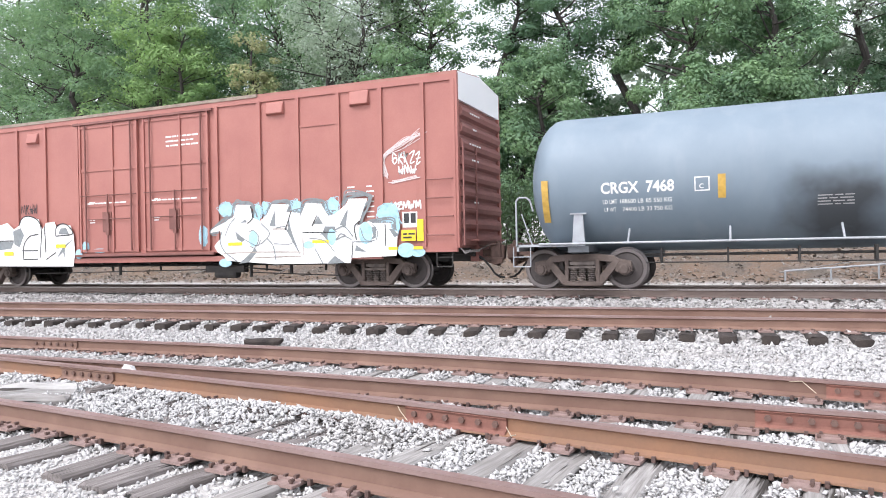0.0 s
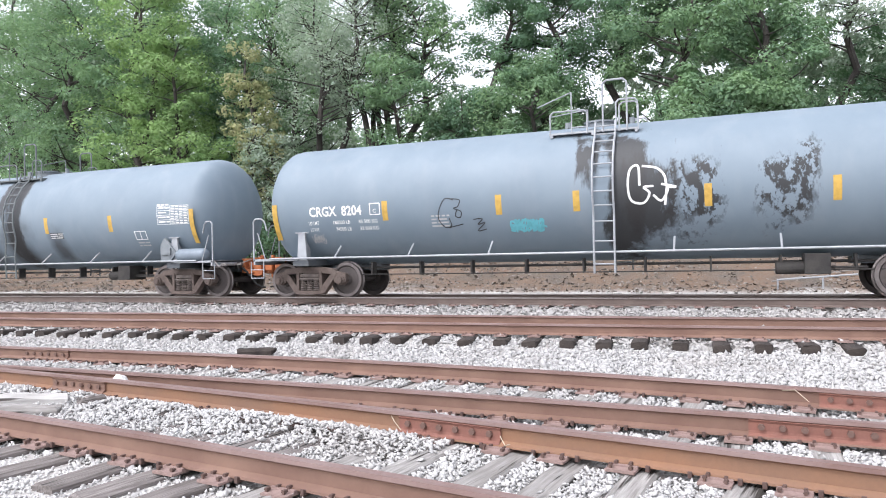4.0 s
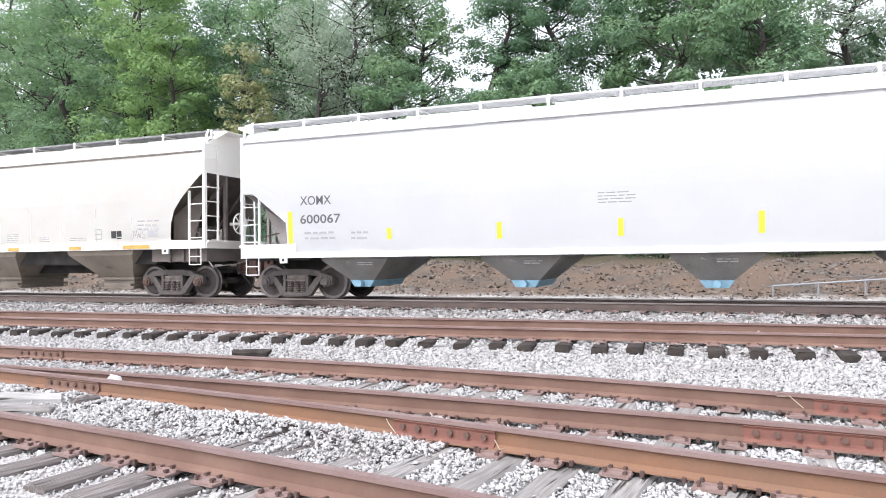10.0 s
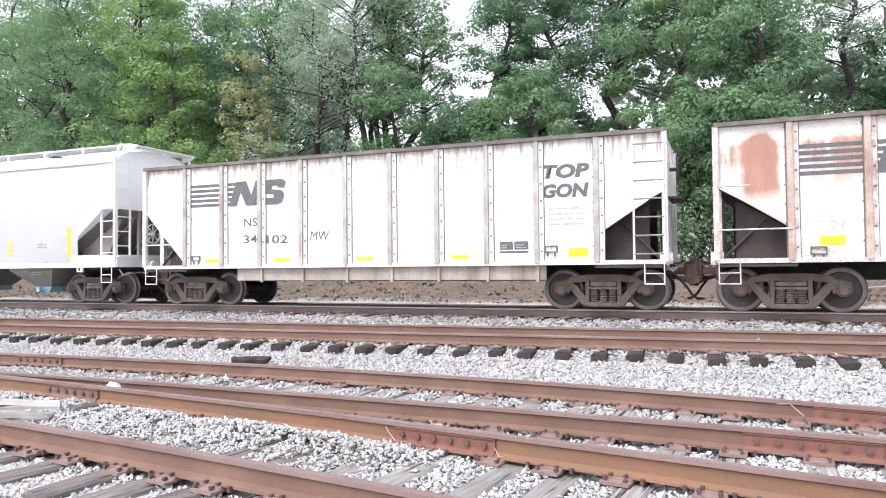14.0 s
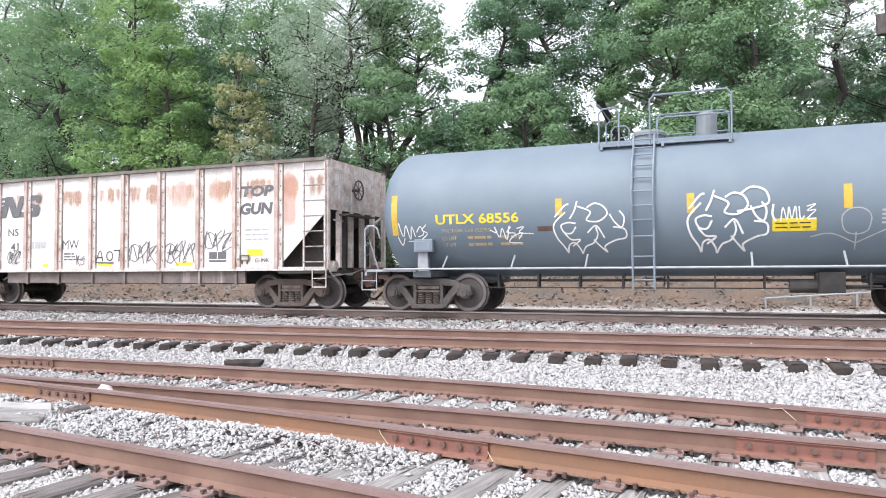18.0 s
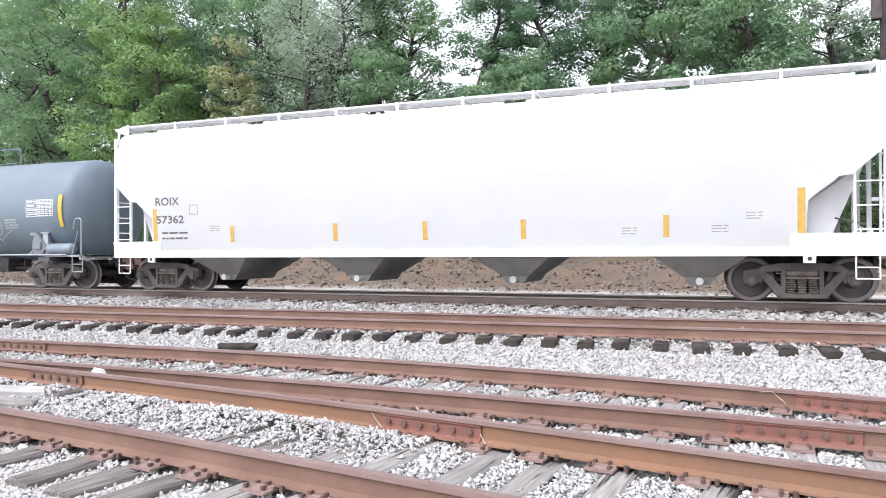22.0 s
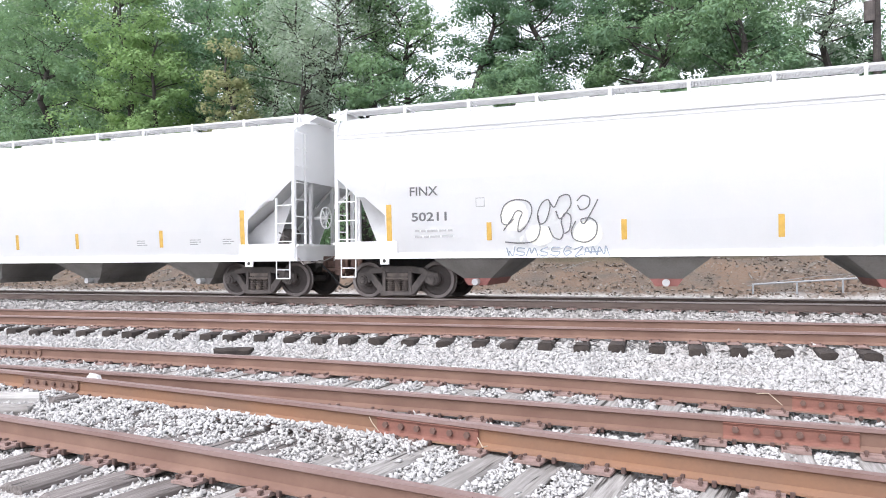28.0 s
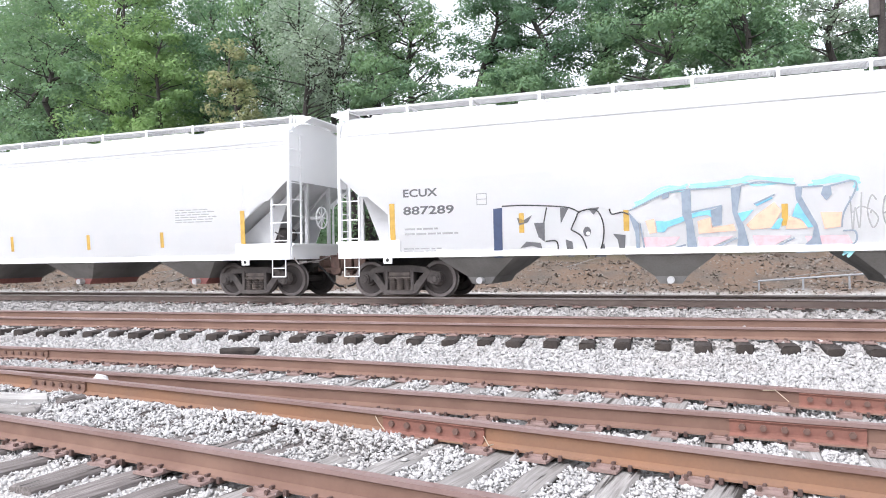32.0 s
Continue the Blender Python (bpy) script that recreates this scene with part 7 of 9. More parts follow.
        v = [bm.verts.new(p) for p in ((x, -1.44, cut[0][1]), (x, 1.44, cut[0][1]), (s * (half - 2.2), 1.4, bot), (s * (half - 2.2), -1.4, bot))]
        bm.faces.new(v)
        bmesh.ops.solidify(bm, geom=bm.faces[:], thickness=0.02)
        part("slope_sheet", bm, M_GON_IN, car)
        bm = bmesh.new()
        box(bm, min(s * (half - 1.4), s * half), max(s * (half - 1.4), s * half), -1.5, 1.5, bot - 0.14, bot - 0.06)
        for y in (-0.5, 0.5):
            box(bm, s * (half - 0.12) - 0.05, s * (half - 0.12) + 0.05, y - 0.05, y + 0.05, bot - 0.1, cut[0][1])
        tube(bm, (s * (half - 0.1), -1.0, bot), (s * (half - 0.9), -1.0, cut[0][1] - 0.6), 0.03, 6)
        part("end_framing", bm, M_GON_IN, car)
        bm = bmesh.new()
        for y in (-1.30, 1.30):
            tube(bm, (s * half - 0.1, y, bot + 0.04), (s * half + 0.12, y, bot + 0.04), 0.12, 12)
            box(bm, s * half - 0.12, s * half + 0.05, y - 0.14, y + 0.14, bot - 0.1, bot + 0.16)
        part("poling_pocket", bm, post_mat, car)
        stirrup(car, s * (half - 0.22), -1.53, bot - 0.05, post_mat)
    ladder(car, half - 0.60, half - 0.02, -1.60, bot - 0.05, top - 0.05, 7, post_mat, rung_mat=M_LEVER)
    bm = bmesh.new()
    for k in range(4):
        z = bot + 0.35 + 0.42 * k
        if k in (1, 3):
            tube(bm, (-half + 0.02, -1.58, z - 0.2), (-half + (1.32 if k == 1 else 0.60), -1.58, z - 0.2), 0.016, 6)
        tube(bm, (half + 0.05, -1.3, z + 0.8), (half + 0.05, -0.85, z + 0.8), 0.015, 6)
    part("grab_iron", bm, post_mat, car)
    bm = bmesh.new()
    lathe(bm, [(0.23, -0.015), (0.26, -0.015), (0.26, 0.015), (0.23, 0.015), (0.23, -0.015)], "x", 18, centre=(half + 0.2, -0.3, 3.0), caps=False)
    for k in range(4):
        a = math.pi * k / 4
        tube(bm, (half + 0.2, -0.3 - 0.24 * math.cos(a), 3.0 - 0.24 * math.sin(a)), (half + 0.2, -0.3 + 0.24 * math.cos(a), 3.0 + 0.24 * math.sin(a)), 0.012, 6)
    tube(bm, (half, -0.3, 3.0), (half + 0.22, -0.3, 3.0), 0.04, 8)
    box(bm, half + 0.02, half + 0.3, -1.0, 0.4, 2.32, 2.36)
    part("brake_wheel", bm, M_GON_IN, car)
    bm = bmesh.new()
    box(bm, -half, half, -0.3, 0.3, 0.62, bot)
    box(bm, -half + 2.0, half - 2.0, -1.36, 1.36, bot - 0.06, bot + 0.02)
    part("floor", bm, M_UNDER, car)
    for s in (-1, 1):
        add_truck(car, s * tc, "brown")
    add_couplers(car, half, reach=0.02)
    return car


def gon_marks(car, u, logo_x0, logo_x1, lz0, lz1):
    """Five speed stripes running into two slanted block shapes."""
    side = flat_side(1.46)
    W, H = logo_x1 - logo_x0, lz1 - lz0
    bm = bmesh.new()
    for k in range(5):
        z = lz0 + H * (0.02 + 0.205 * k)
        patch(bm, logo_x0, logo_x0 + W * (0.44 + 0.022 * k), z, z + H * 0.125, side, 0.012, 1, 0.012)
    part("stripe_emblem", bm, M_GREY_MARK, car)
    bend_up = [(0.42, 0.0), (0.50, 1.0), (0.60, 1.0), (0.655, 0.42), (0.70, 1.0), (0.775, 1.0), (0.69, 0.0), (0.60, 0.0), (0.545, 0.58), (0.50, 0.0)]
    hook = [(0.70, 0.0), (0.92, 0.0), (0.965, 0.10), (0.985, 0.42), (0.955, 0.56), (0.86, 0.60), (0.865, 0.74), (0.92, 0.76), (0.925, 0.66), (0.985, 0.66), (1.0, 0.90), (0.965, 1.0), (0.82, 1.0), (0.785, 0.90), (0.765, 0.60), (0.795, 0.44), (0.885, 0.40), (0.88, 0.27), (0.72, 0.24)]
    for k, pts in enumerate((bend_up, hook)):
        paint_shapes(car, [[(logo_x0 + x * W, lz0 + z * H) for x, z in pts]], M_GREY_MARK, flat_side(1.484), 0.002 + 0.0015 * k).name = "block_emblem"


GS = flat_side(1.468)
U10 = 74.41
g1 = gondola("chalky white high-side gondola with riveted posts", U10 + 0.51, 6.71, 5.40, [x - U10 for x in (69.06, 70.25, 71.42, 72.63, 73.86, 75.04, 76.21, 77.38, 78.5, 79.77)], [(0, 2.45), (1.34, 1.71)], M_GON_WHITE, M_GON_POST_WHITE, M_SILL_TAN, M_POST_GRIME_SHADE)
gon_marks(g1, U10, -5.22, -2.25, 2.56, 3.18)
lettering(g1, "NS", -3.52, 2.03, 0.21, M_GREY_MARK, GS, 0.42)
lettering(g1, "34", -3.52, 1.60, 0.21, M_GREY_MARK, GS, 0.42)
lettering(g1, "102", -2.82, 1.58, 0.21, M_GREY_MARK, GS, 0.62)
lettering(g1, "MW", -1.56, 1.63, 0.22, M_GREY_MARK, GS, 0.55, shear=0.2, bold=0.0)
lettering(g1, "TOP", 4.20, 2.80, 0.30, M_GREY_MARK, GS, 1.02, 0.15, 0.05)
lettering(g1, "GON", 4.20, 2.39, 0.30, M_GREY_MARK, GS, 1.00, 0.15, 0.05)
for k, x in enumerate((-5.9, -4.6, 0.9, 2.1, 5.6)):
    spray(g1, tag_lines(x, x + 0.75, 2.95 + 0.06 * (k % 3), 3.45, 4, 150 + k), 0.010, M_PALE_MARK, GS, name="scratch")
bars(g1, 78.75 - U10, 2.18, 0.75, 4, M_PALE_MARK, GS, 0.11, 0.04, 101)
for a, b, c, d in ((3.26, 3.55, 1.31, 1.49), (3.58, 3.89, 1.31, 1.49), (3.26, 3.89, 1.24, 1.285)):
    solid(g1, a, b, c, d, M_GREY_MARK, GS)
for a, b in ((3.29, 3.42), (3.62, 3.84)):
    bars(g1, a, 1.42, b - a, 2, M_PALE_MARK, flat_side(1.475), 0.055, 0.02, 103)


def card_holder(car, x, z):
    """A small steel frame for waybill cards, standing off the side on two tabs."""
    bm = bmesh.new()
    for a, b, c, d in ((-0.14, 0.14, 0.05, 0.075), (-0.14, 0.14, -0.075, -0.05), (-0.14, -0.115, -0.05, 0.05), (0.115, 0.14, -0.05, 0.05)):
        box(bm, x + a, x + b, -1.51, -1.485, z + c, z + d)
    for q in (-0.08, 0.08):
        box(bm, x + q - 0.015, x + q + 0.015, -1.50, -1.468, z - 0.16, z - 0.05)
    part("card_holder", bm, M_GON_CHORD, car, "small rusty card frame")


card_holder(g1, 4.39, 1.31)
card_holder(g1, -5.02, 1.24)
for x, w in ((69.69, 0.45), (71.82, 0.45), (74.14, 0.45), (76.55, 0.4)):
    solid(g1, x - U10, x + w - U10, 1.12, 1.21, M_YELLOW_MARK, GS, "reflector")
solid(g1, 4.76, 5.16, 1.14, 1.32, M_YELLOW_MARK, GS, "reflector")
U11 = 89.07
g2 = gondola("rust-streaked white gondola with stencils and scrawls", U11 + 0.44, 6.93, 5.62, [x - U11 for x in (83.44, 84.71, 85.95, 87.18, 88.46, 89.63, 90.89, 92.16, 93.31, 94.57)], [(0, 2.45), (1.30, 1.68)], M_GON_RUST, M_GON_POST, M_SILL_DARK, M_POST_RUST)
gon_marks(g2, U11, -5.48, -2.56, 2.58, 3.20)
lettering(g2, "NS", -3.91, 2.03, 0.22, M_GREY_MARK, GS, 0.42)
lettering(g2, "41", -3.80, 1.59, 0.24, M_GREY_MARK, GS, 0.32)
bars(g2, 86.1 - U11, 1.85, 0.7, 1, M_PALE_MARK, GS, 0.1, 0.2, 111)
lettering(g2, "MW", -1.72, 1.61, 0.26, M_GREY_MARK, GS, 0.62, bold=0.0)
lettering(g2, "TOP", 4.40, 2.83, 0.28, M_GREY_MARK, GS, 0.98, 0.15, 0.05)
lettering(g2, "GUN", 4.38, 2.38, 0.30, M_GREY_MARK, GS, 0.98, 0.15, 0.05)
bars(g2, 93.6 - U11, 2.02, 0.7, 3, M_PALE_MARK, GS, 0.12, 0.04, 112)
bars(g2, 87.4 - U11, 1.5, 0.45, 3, M_GREY_MARK, GS, 0.08, 0.04, 113)
lettering(g2, "G-99R", 93.9 - U11, 1.18, 0.10, M_GREY_MARK, GS, 0.42)
for k, (x, w, z0, z1) in enumerate(((-3.9, 0.5, 1.2, 1.6), (0.77, 0.98, 1.2, 1.75), (1.99, 0.93, 1.14, 1.75), (3.3, 0.85, 1.5, 2.0))):
    spray(g2, [[(x + w * (j + 0.5 + 0.62 * math.cos(0.8 * q + j)) / 3, z0 + (z1 - z0) * (0.5 + 0.16 * (j % 2) + 0.42 * math.sin(0.8 * q + 2 * j))) for q in range(8)] for j in range(3)] + tag_lines(x, x + w, z0, z1, 2, 120 + k), 0.022, M_GREY_MARK, GS, label="looping grey spray scrawl")
spray(g2, tag_lines(-1.22, -0.84, 1.15, 1.45, 2, 129), 0.022, M_GREY_MARK, GS)
spray(g2, [[(-0.46, 1.25), (-0.30, 1.55), (-0.2, 1.25)], [(-0.42, 1.36), (-0.22, 1.36)], [(0.05 + 0.11 * math.cos(0.8 * q), 1.40 + 0.12 * math.sin(0.8 * q)) for q in range(9)], [(0.2, 1.55), (0.61, 1.56)], [(0.4, 1.55), (0.38, 1.25)], [(-0.46, 1.22), (0.2, 1.21)]], 0.030, M_BLACK_MARK, GS, label="thick black sprayed letters")
spray(g2, tag_lines(83.6 - U11, 84.4 - U11, 1.6, 1.85, 4, 131), 0.014, M_PALE_CYAN, GS)
for x, z, w, h in ((83.92, 1.29, 0.41, 0.17), (88.7, 1.12, 0.5, 0.09), (91.4, 1.12, 0.55, 0.08), (93.66, 1.34, 0.46, 0.17), (86.6, 1.12, 0.2, 0.08)):
    solid(g2, x - U11, x + w - U11, z, z + h, M_YELLOW_MARK, GS, "reflector")
card_holder(g2, -5.18, 1.19)
for a, b, c, d in ((3.41, 3.66, 1.28, 1.46), (3.69, 3.95, 1.28, 1.46), (3.41, 3.95, 1.20, 1.25)):
    solid(g2, a, b, c, d, M_GREY_MARK, GS)
card_holder(g2, 4.52, 1.30)

# ---- boxcar ----
M_BOX = surface("oxide_red_boxcar_paint", (0.36, 0.145, 0.118), (0.315, 0.12, 0.10), 0.6, 0, 1.0, 25, 0.12, streak=(0.24, 0.10, 0.075), streak_amt=(0.58, 0.82))
M_BOX_DARK = surface("darker_red_boxcar_end", (0.27, 0.115, 0.098), (0.21, 0.09, 0.078), 0.7, 0, 1.5, 25, 0.2)
# darker red that paints the shading of door rods, gearboxes and tracks
M_BOX_SHADE = surface("shade_darkened_red_door_gear", (0.15, 0.06, 0.05), (0.22, 0.09, 0.075), 0.6, 0.1, 2, 25, 0.2)
M_ROOF_TAN = surface("weathered_tan_roof_strip", (0.30, 0.25, 0.20), (0.20, 0.15, 0.12), 0.85, 0, 2, 30, 0.25)
M_BOX_ROOF = surface("weathered_roof_edge", (0.34, 0.17, 0.14), (0.28, 0.12, 0.095), 0.8, 0, 2, 30, 0.2)


def boxcar(u, half, tc):
    car = new_car("boxcar", "oxide-red double-door boxcar covered in white and blue graffiti", u - 0.33)
    hw, z0, z1 = 1.47, 0.95, 4.88
    X = lambda px: px - u
    bm = bmesh.new()
    for s in (-1, 1):
        box(bm, -half, half, s * hw - 0.02, s * hw + 0.02, z0, z1)
    part("side_wall", bm, M_BOX, car)
    bm = bmesh.new()
    pts = [(-1.50, z1 - 0.02), (-1.50, z1 + 0.05), (0, z1 + 0.22), (1.50, z1 + 0.05), (1.50, z1 - 0.02)]
    a = [bm.verts.new((-half - 0.04, y, z)) for y, z in pts]
    b = [bm.verts.new((half + 0.04, y, z)) for y, z in pts]
    for i in range(len(pts)):
        j = (i + 1) % len(pts)
        bm.faces.new((a[i], a[j], b[j], b[i]))
    bm.faces.new(a)
    bm.faces.new(b[::-1])
    for k in range(14):
        x = -half + 0.2 + (2 * half - 0.4) * k / 13
        box(bm, x - 0.04, x + 0.04, -0.7, 0.7, z1 + 0.06, z1 + 0.17)
    part("roof", bm, M_BOX_ROOF, car)
    bm = bmesh.new()
    for s in (-1, 1):
        y0, y1 = sorted((s * (hw + 0.02), s * (hw + 0.055)))
        box(bm, -half, half, y0, y1, z1 - 0.16, z1 - 0.02)
    part("roof_fascia", bm, M_BOX, car)
    bm = bmesh.new()
    box(bm, -half, X(-11.0), -hw - 0.075, -hw - 0.03, z1 - 0.03, z1 + 0.055)
    part("roof_edge_strip", bm, M_ROOF_TAN, car, "weathered tan strip along the roof edge")
    bm = bmesh.new()
    for s in (-1, 1):
        y0, y1 = sorted((s * (hw - 0.04), s * (hw + 0.05)))
        box(bm, -half + 1.6, half - 1.9, y0, y1, 0.72, 0.96)
        box(bm, -half, half, y0, y1, 0.86, 0.99)
    part("side_sill", bm, M_BOX, car)
    posts = [X(v) for v in (-19.82, -18.62, -17.31, -12.31, -10.96, -9.81, -8.66, -7.52, -6.44)]
    posts += [-half + 0.05, -half + 0.9, half - 0.05, -half + 2.1]
    for x in posts:
        bm = bmesh.new()
        prism(bm, [(x - 0.07, z0), (x + 0.07, z0), (x + 0.05, z0 + 0.02), (x + 0.05, z1 - 0.14), (x - 0.05, z1 - 0.14), (x - 0.05, z0 + 0.02)], -hw - 0.075, -hw)
        part("side_post", bm, M_BOX, car)
    # plug doors
    for x0, x1 in ((X(-17.2), X(-15.0)), (X(-14.8), X(-12.55))):
        bm = bmesh.new()
        box(bm, x0, x1, -hw - 0.06, -hw - 0.021, z0 + 0.06, z1 - 0.22)
        d = part("plug_door", bm, M_BOX, car)
        for x in (x0 + 0.03, x1 - 0.03, x0 + 0.42 * (x1 - x0) + 0.35):
            bm = bmesh.new()
            box(bm, x - 0.03, x + 0.03, -hw - 0.10, -hw - 0.06, z0 + 0.06, z1 - 0.2)
            part("door_stile", bm, M_BOX, d)
        for z in (z0 + 0.12, 2.35, 3.35, z1 - 0.3):
            bm = bmesh.new()
            box(bm, x0, x1, -hw - 0.085, -hw - 0.06, z - 0.04, z + 0.04)
            part("door_rail", bm, M_BOX, d)
        bm = bmesh.new()
        for x in (x0 + 0.28, x1 - 0.22, (x0 + x1) / 2):
            tube(bm, (x, -hw - 0.125, z0 + 0.1), (x, -hw - 0.125, z1 - 0.25 if x != (x0 + x1) / 2 else 2.65), 0.022, 6)
        tube(bm, (x0 + 0.05, -hw - 0.12, 2.62), (x1 - 0.05, -hw - 0.12, 2.62), 0.015, 6)
        tube(bm, (x0 + 0.3, -hw - 0.12, 1.95), (x1 - 0.2, -hw - 0.12, 1.95), 0.015, 6)
        part("lock_rod", bm, M_BOX_SHADE, d)
        bm = bmesh.new()
        mx = (x0 + x1) / 2
        box(bm, mx - 0.22, mx + 0.12, -hw - 0.10, -hw - 0.06, 1.6, 2.15)
        box(bm, mx - 0.05, mx + 0.06, -hw - 0.15, -hw - 0.10, 1.5, 2.1)
        part("door_gearbox", bm, M_BOX_SHADE, d)
        bars(car, x0 + 0.3, 2.42, (x1 - x0) * 0.7, 1, M_WHITE_MARK, flat_side(hw + 0.088), h=0.035, seed=int(x0 * 10) + 300)
        for zz in (1.95, 2.45):
            bars(car, x0 + 0.35, zz, 0.2, 2, M_WHITE_MARK, flat_side(hw + 0.062), 0.07, 0.03, seed=int(x0 * 10 + zz) + 330)
    bars(car, X(-14.0), 4.10, 1.1, 3, M_WHITE_MARK, flat_side(hw + 0.062), 0.12, 0.04, 351)
    bm = bmesh.new()
    for z in (z0 - 0.02, z1 - 0.2):
        box(bm, X(-17.4), X(-12.4), -hw - 0.13, -hw - 0.06, z - 0.03, z + 0.03)
    part("door_track", bm, M_BOX_SHADE, car)
    # wall plates and vents
    for a, b, c, d in ((X(-10.75), X(-10.2), 4.36, 4.70), (X(-8.35), X(-7.8), 4.36, 4.74), (X(-19.4), X(-18.9), 4.28, 4.6)):
        bm = bmesh.new()
        v = [bm.verts.new(p) for p in ((a, -hw - 0.02, c), (b, -hw - 0.02, c), (b, -hw - 0.02, d), (a, -hw - 0.02, d), (a + 0.06, -hw - 0.13, c + 0.03), (b - 0.02, -hw - 0.13, c + 0.03), (b - 0.02, -hw - 0.07, d - 0.04), (a + 0.06, -hw - 0.07, d - 0.04))]
        for q in ((0, 1, 2, 3), (7, 6, 5, 4), (0, 4, 5, 1), (1, 5, 6, 2), (2, 6, 7, 3), (3, 7, 4, 0)):
            bm.faces.new([v[i] for i in q])
        bmesh.ops.recalc_face_normals(bm, faces=bm.faces[:])
        soften(bm, 0.012)
        part("vent_cover", bm, M_BOX, car)
    bm = bmesh.new()
    box(bm, X(-9.75), X(-8.72), -hw - 0.04, -hw - 0.02, 1.2, 4.0)
    box(bm, X(-9.75), X(-8.72), -hw - 0.06, -hw - 0.02, 3.98, 4.03)
    part("side_panel", bm, M_BOX, car)
    # ribbed ends
    for s in (-1, 1):
        bm = bmesh.new()
        box(bm, s * (half - 0.03) - 0.03, s * (half - 0.03) + 0.03, -hw, hw, z0, z1)
        end = part("ribbed_end", bm, M_BOX_DARK, car)
        for k in range(9):
            z = z0 + 0.20 + 0.365 * k
            bm = bmesh.new()
            prism(bm, [(s * half, z - 0.17), (s * (half + 0.10), z - 0.12), (s * (half + 0.13), z - 0.02), (s * (half + 0.10), z + 0.06), (s * half, z + 0.14)], -hw + 0.08, hw - 0.08)
            part("rib", bm, M_BOX_DARK, end)
        for k, (y, z, w) in enumerate(((-0.9, 4.05, 0.7), (-0.7, 3.70, 0.25), (-0.95, 3.34, 0.8), (-0.8, 2.98, 0.5), (-0.7, 2.0, 0.3))):
            bm = bmesh.new()
            for q in range(5):
                box(bm, s * (half + 0.131) - 0.003, s * (half + 0.131) + 0.003, y + w * q / 5, y + w * (q + 0.7) / 5, z - 0.02, z + 0.018)
            part("small_print", bm, M_WHITE_MARK, car)
        bm = bmesh.new()
        for sy in (-1, 1):
            box(bm, s * half - 0.06, s * half + 0.06, sy * hw - 0.06, sy * hw + 0.06, z0, z1)
        part("corner_post", bm, M_BOX, car)
        bm = bmesh.new()
        a, b = sorted((s * half, s * (half + 0.07)))
        gable = [(-hw + 0.02, 4.28), (hw - 0.02, 4.28), (hw - 0.02, z1 + 0.03), (0, z1 + 0.19), (-hw + 0.02, z1 + 0.03)]
        va, vb = [[bm.verts.new((q, y, z)) for y, z in gable] for q in (a, b)]
        bm.faces.new(va)
        bm.faces.new(vb)
        for i in range(5):
            bm.faces.new((va[i], va[(i + 1) % 5], vb[(i + 1) % 5], vb[i]))
        bmesh.ops.recalc_face_normals(bm, faces=bm.faces[:])
        part("end_panel", bm, M_WHITE, car, "white painted panel along the top of the end")
        bm = bmesh.new()
        x = s * (half + 0.14)
        for y in (-hw + 0.06, -0.56):
            box(bm, x - 0.015, x + 0.015, y - 0.02, y + 0.02, 1.0, 3.3)
        lad = part("ladder", bm, M_BOX_DARK, car)
        for k in range(7):
            bm = bmesh.new()
            tube(bm, (x, -hw + 0.05, 1.15 + 0.33 * k), (x, -0.55, 1.15 + 0.33 * k), 0.016, 6)
            part("rung", bm, M_BOX_DARK, lad)
        rungs(lad, [(min(s * (half - 0.72), s * (half - 0.06)), -hw - 0.10, 1.25 + 0.42 * k) for k in range(4)], 0.66, M_BOX_DARK, 0.016)
        bm = bmesh.new()
        a, b = sorted((s * half, s * (half + 0.32)))
        box(bm, a, b, -1.0, 1.0, 1.10, 1.14)
        box(bm, s * half - 0.1, s * half + 0.1, -0.4, 0.4, 0.62, 1.0)
        part("crossover_step", bm, M_BOX_DARK, car)
        stirrup(car, s * (half - 0.32), -hw - 0.02, 0.95, M_UNDER)
    bm = bmesh.new()
    box(bm, -half + 0.1, half - 0.1, -0.3, 0.3, 0.62, 0.94)
    box(bm, -half + 0.1, half - 0.1, -hw, hw, 0.90, 0.95)
    tube(bm, (-tc + 1, -0.9, 0.62), (tc - 1, -0.9, 0.62), 0.03, 6)
    for k in range(7):
        x = -tc + 1.5 + (2 * tc - 3) * k / 6
        box(bm, x - 0.05, x + 0.05, -1.3, 1.3, 0.66, 0.92)
        box(bm, x - 0.015, x + 0.015, -0.93, -0.87, 0.45, 0.66)
    part("underframe", bm, M_UNDER, car)
    # brake rigging that hangs below the sill
    bm = bmesh.new()
    box(bm, 1.9, 3.15, -1.25, -1.05, 0.42, 0.60)
    tube(bm, (2.2, -1.15, 0.38), (2.9, -1.15, 0.38), 0.11, 10)
    part("air_reservoir", bm, M_UNDER, car)
    bm = bmesh.new()
    tube(bm, (3.15, -1.2, 0.55), (4.3, -1.2, 0.46), 0.02, 6)
    tube(bm, (3.3, -1.2, 0.42), (6.0, -1.2, 0.33), 0.015, 6)
    tube(bm, (-4.6, -1.2, 0.42), (1.9, -1.2, 0.50), 0.015, 6)
    part("brake_rod", bm, M_UNDER, car)
    for x, a in ((3.35, 0.30), (-1.2, 0.36), (4.6, 0.36)):
        bm = bmesh.new()
        box(bm, x - 0.03, x + 0.03, -1.23, -1.17, a, 0.72)
        part("brake_lever", bm, M_UNDER, car)
    S = flat_side(hw + 0.021)
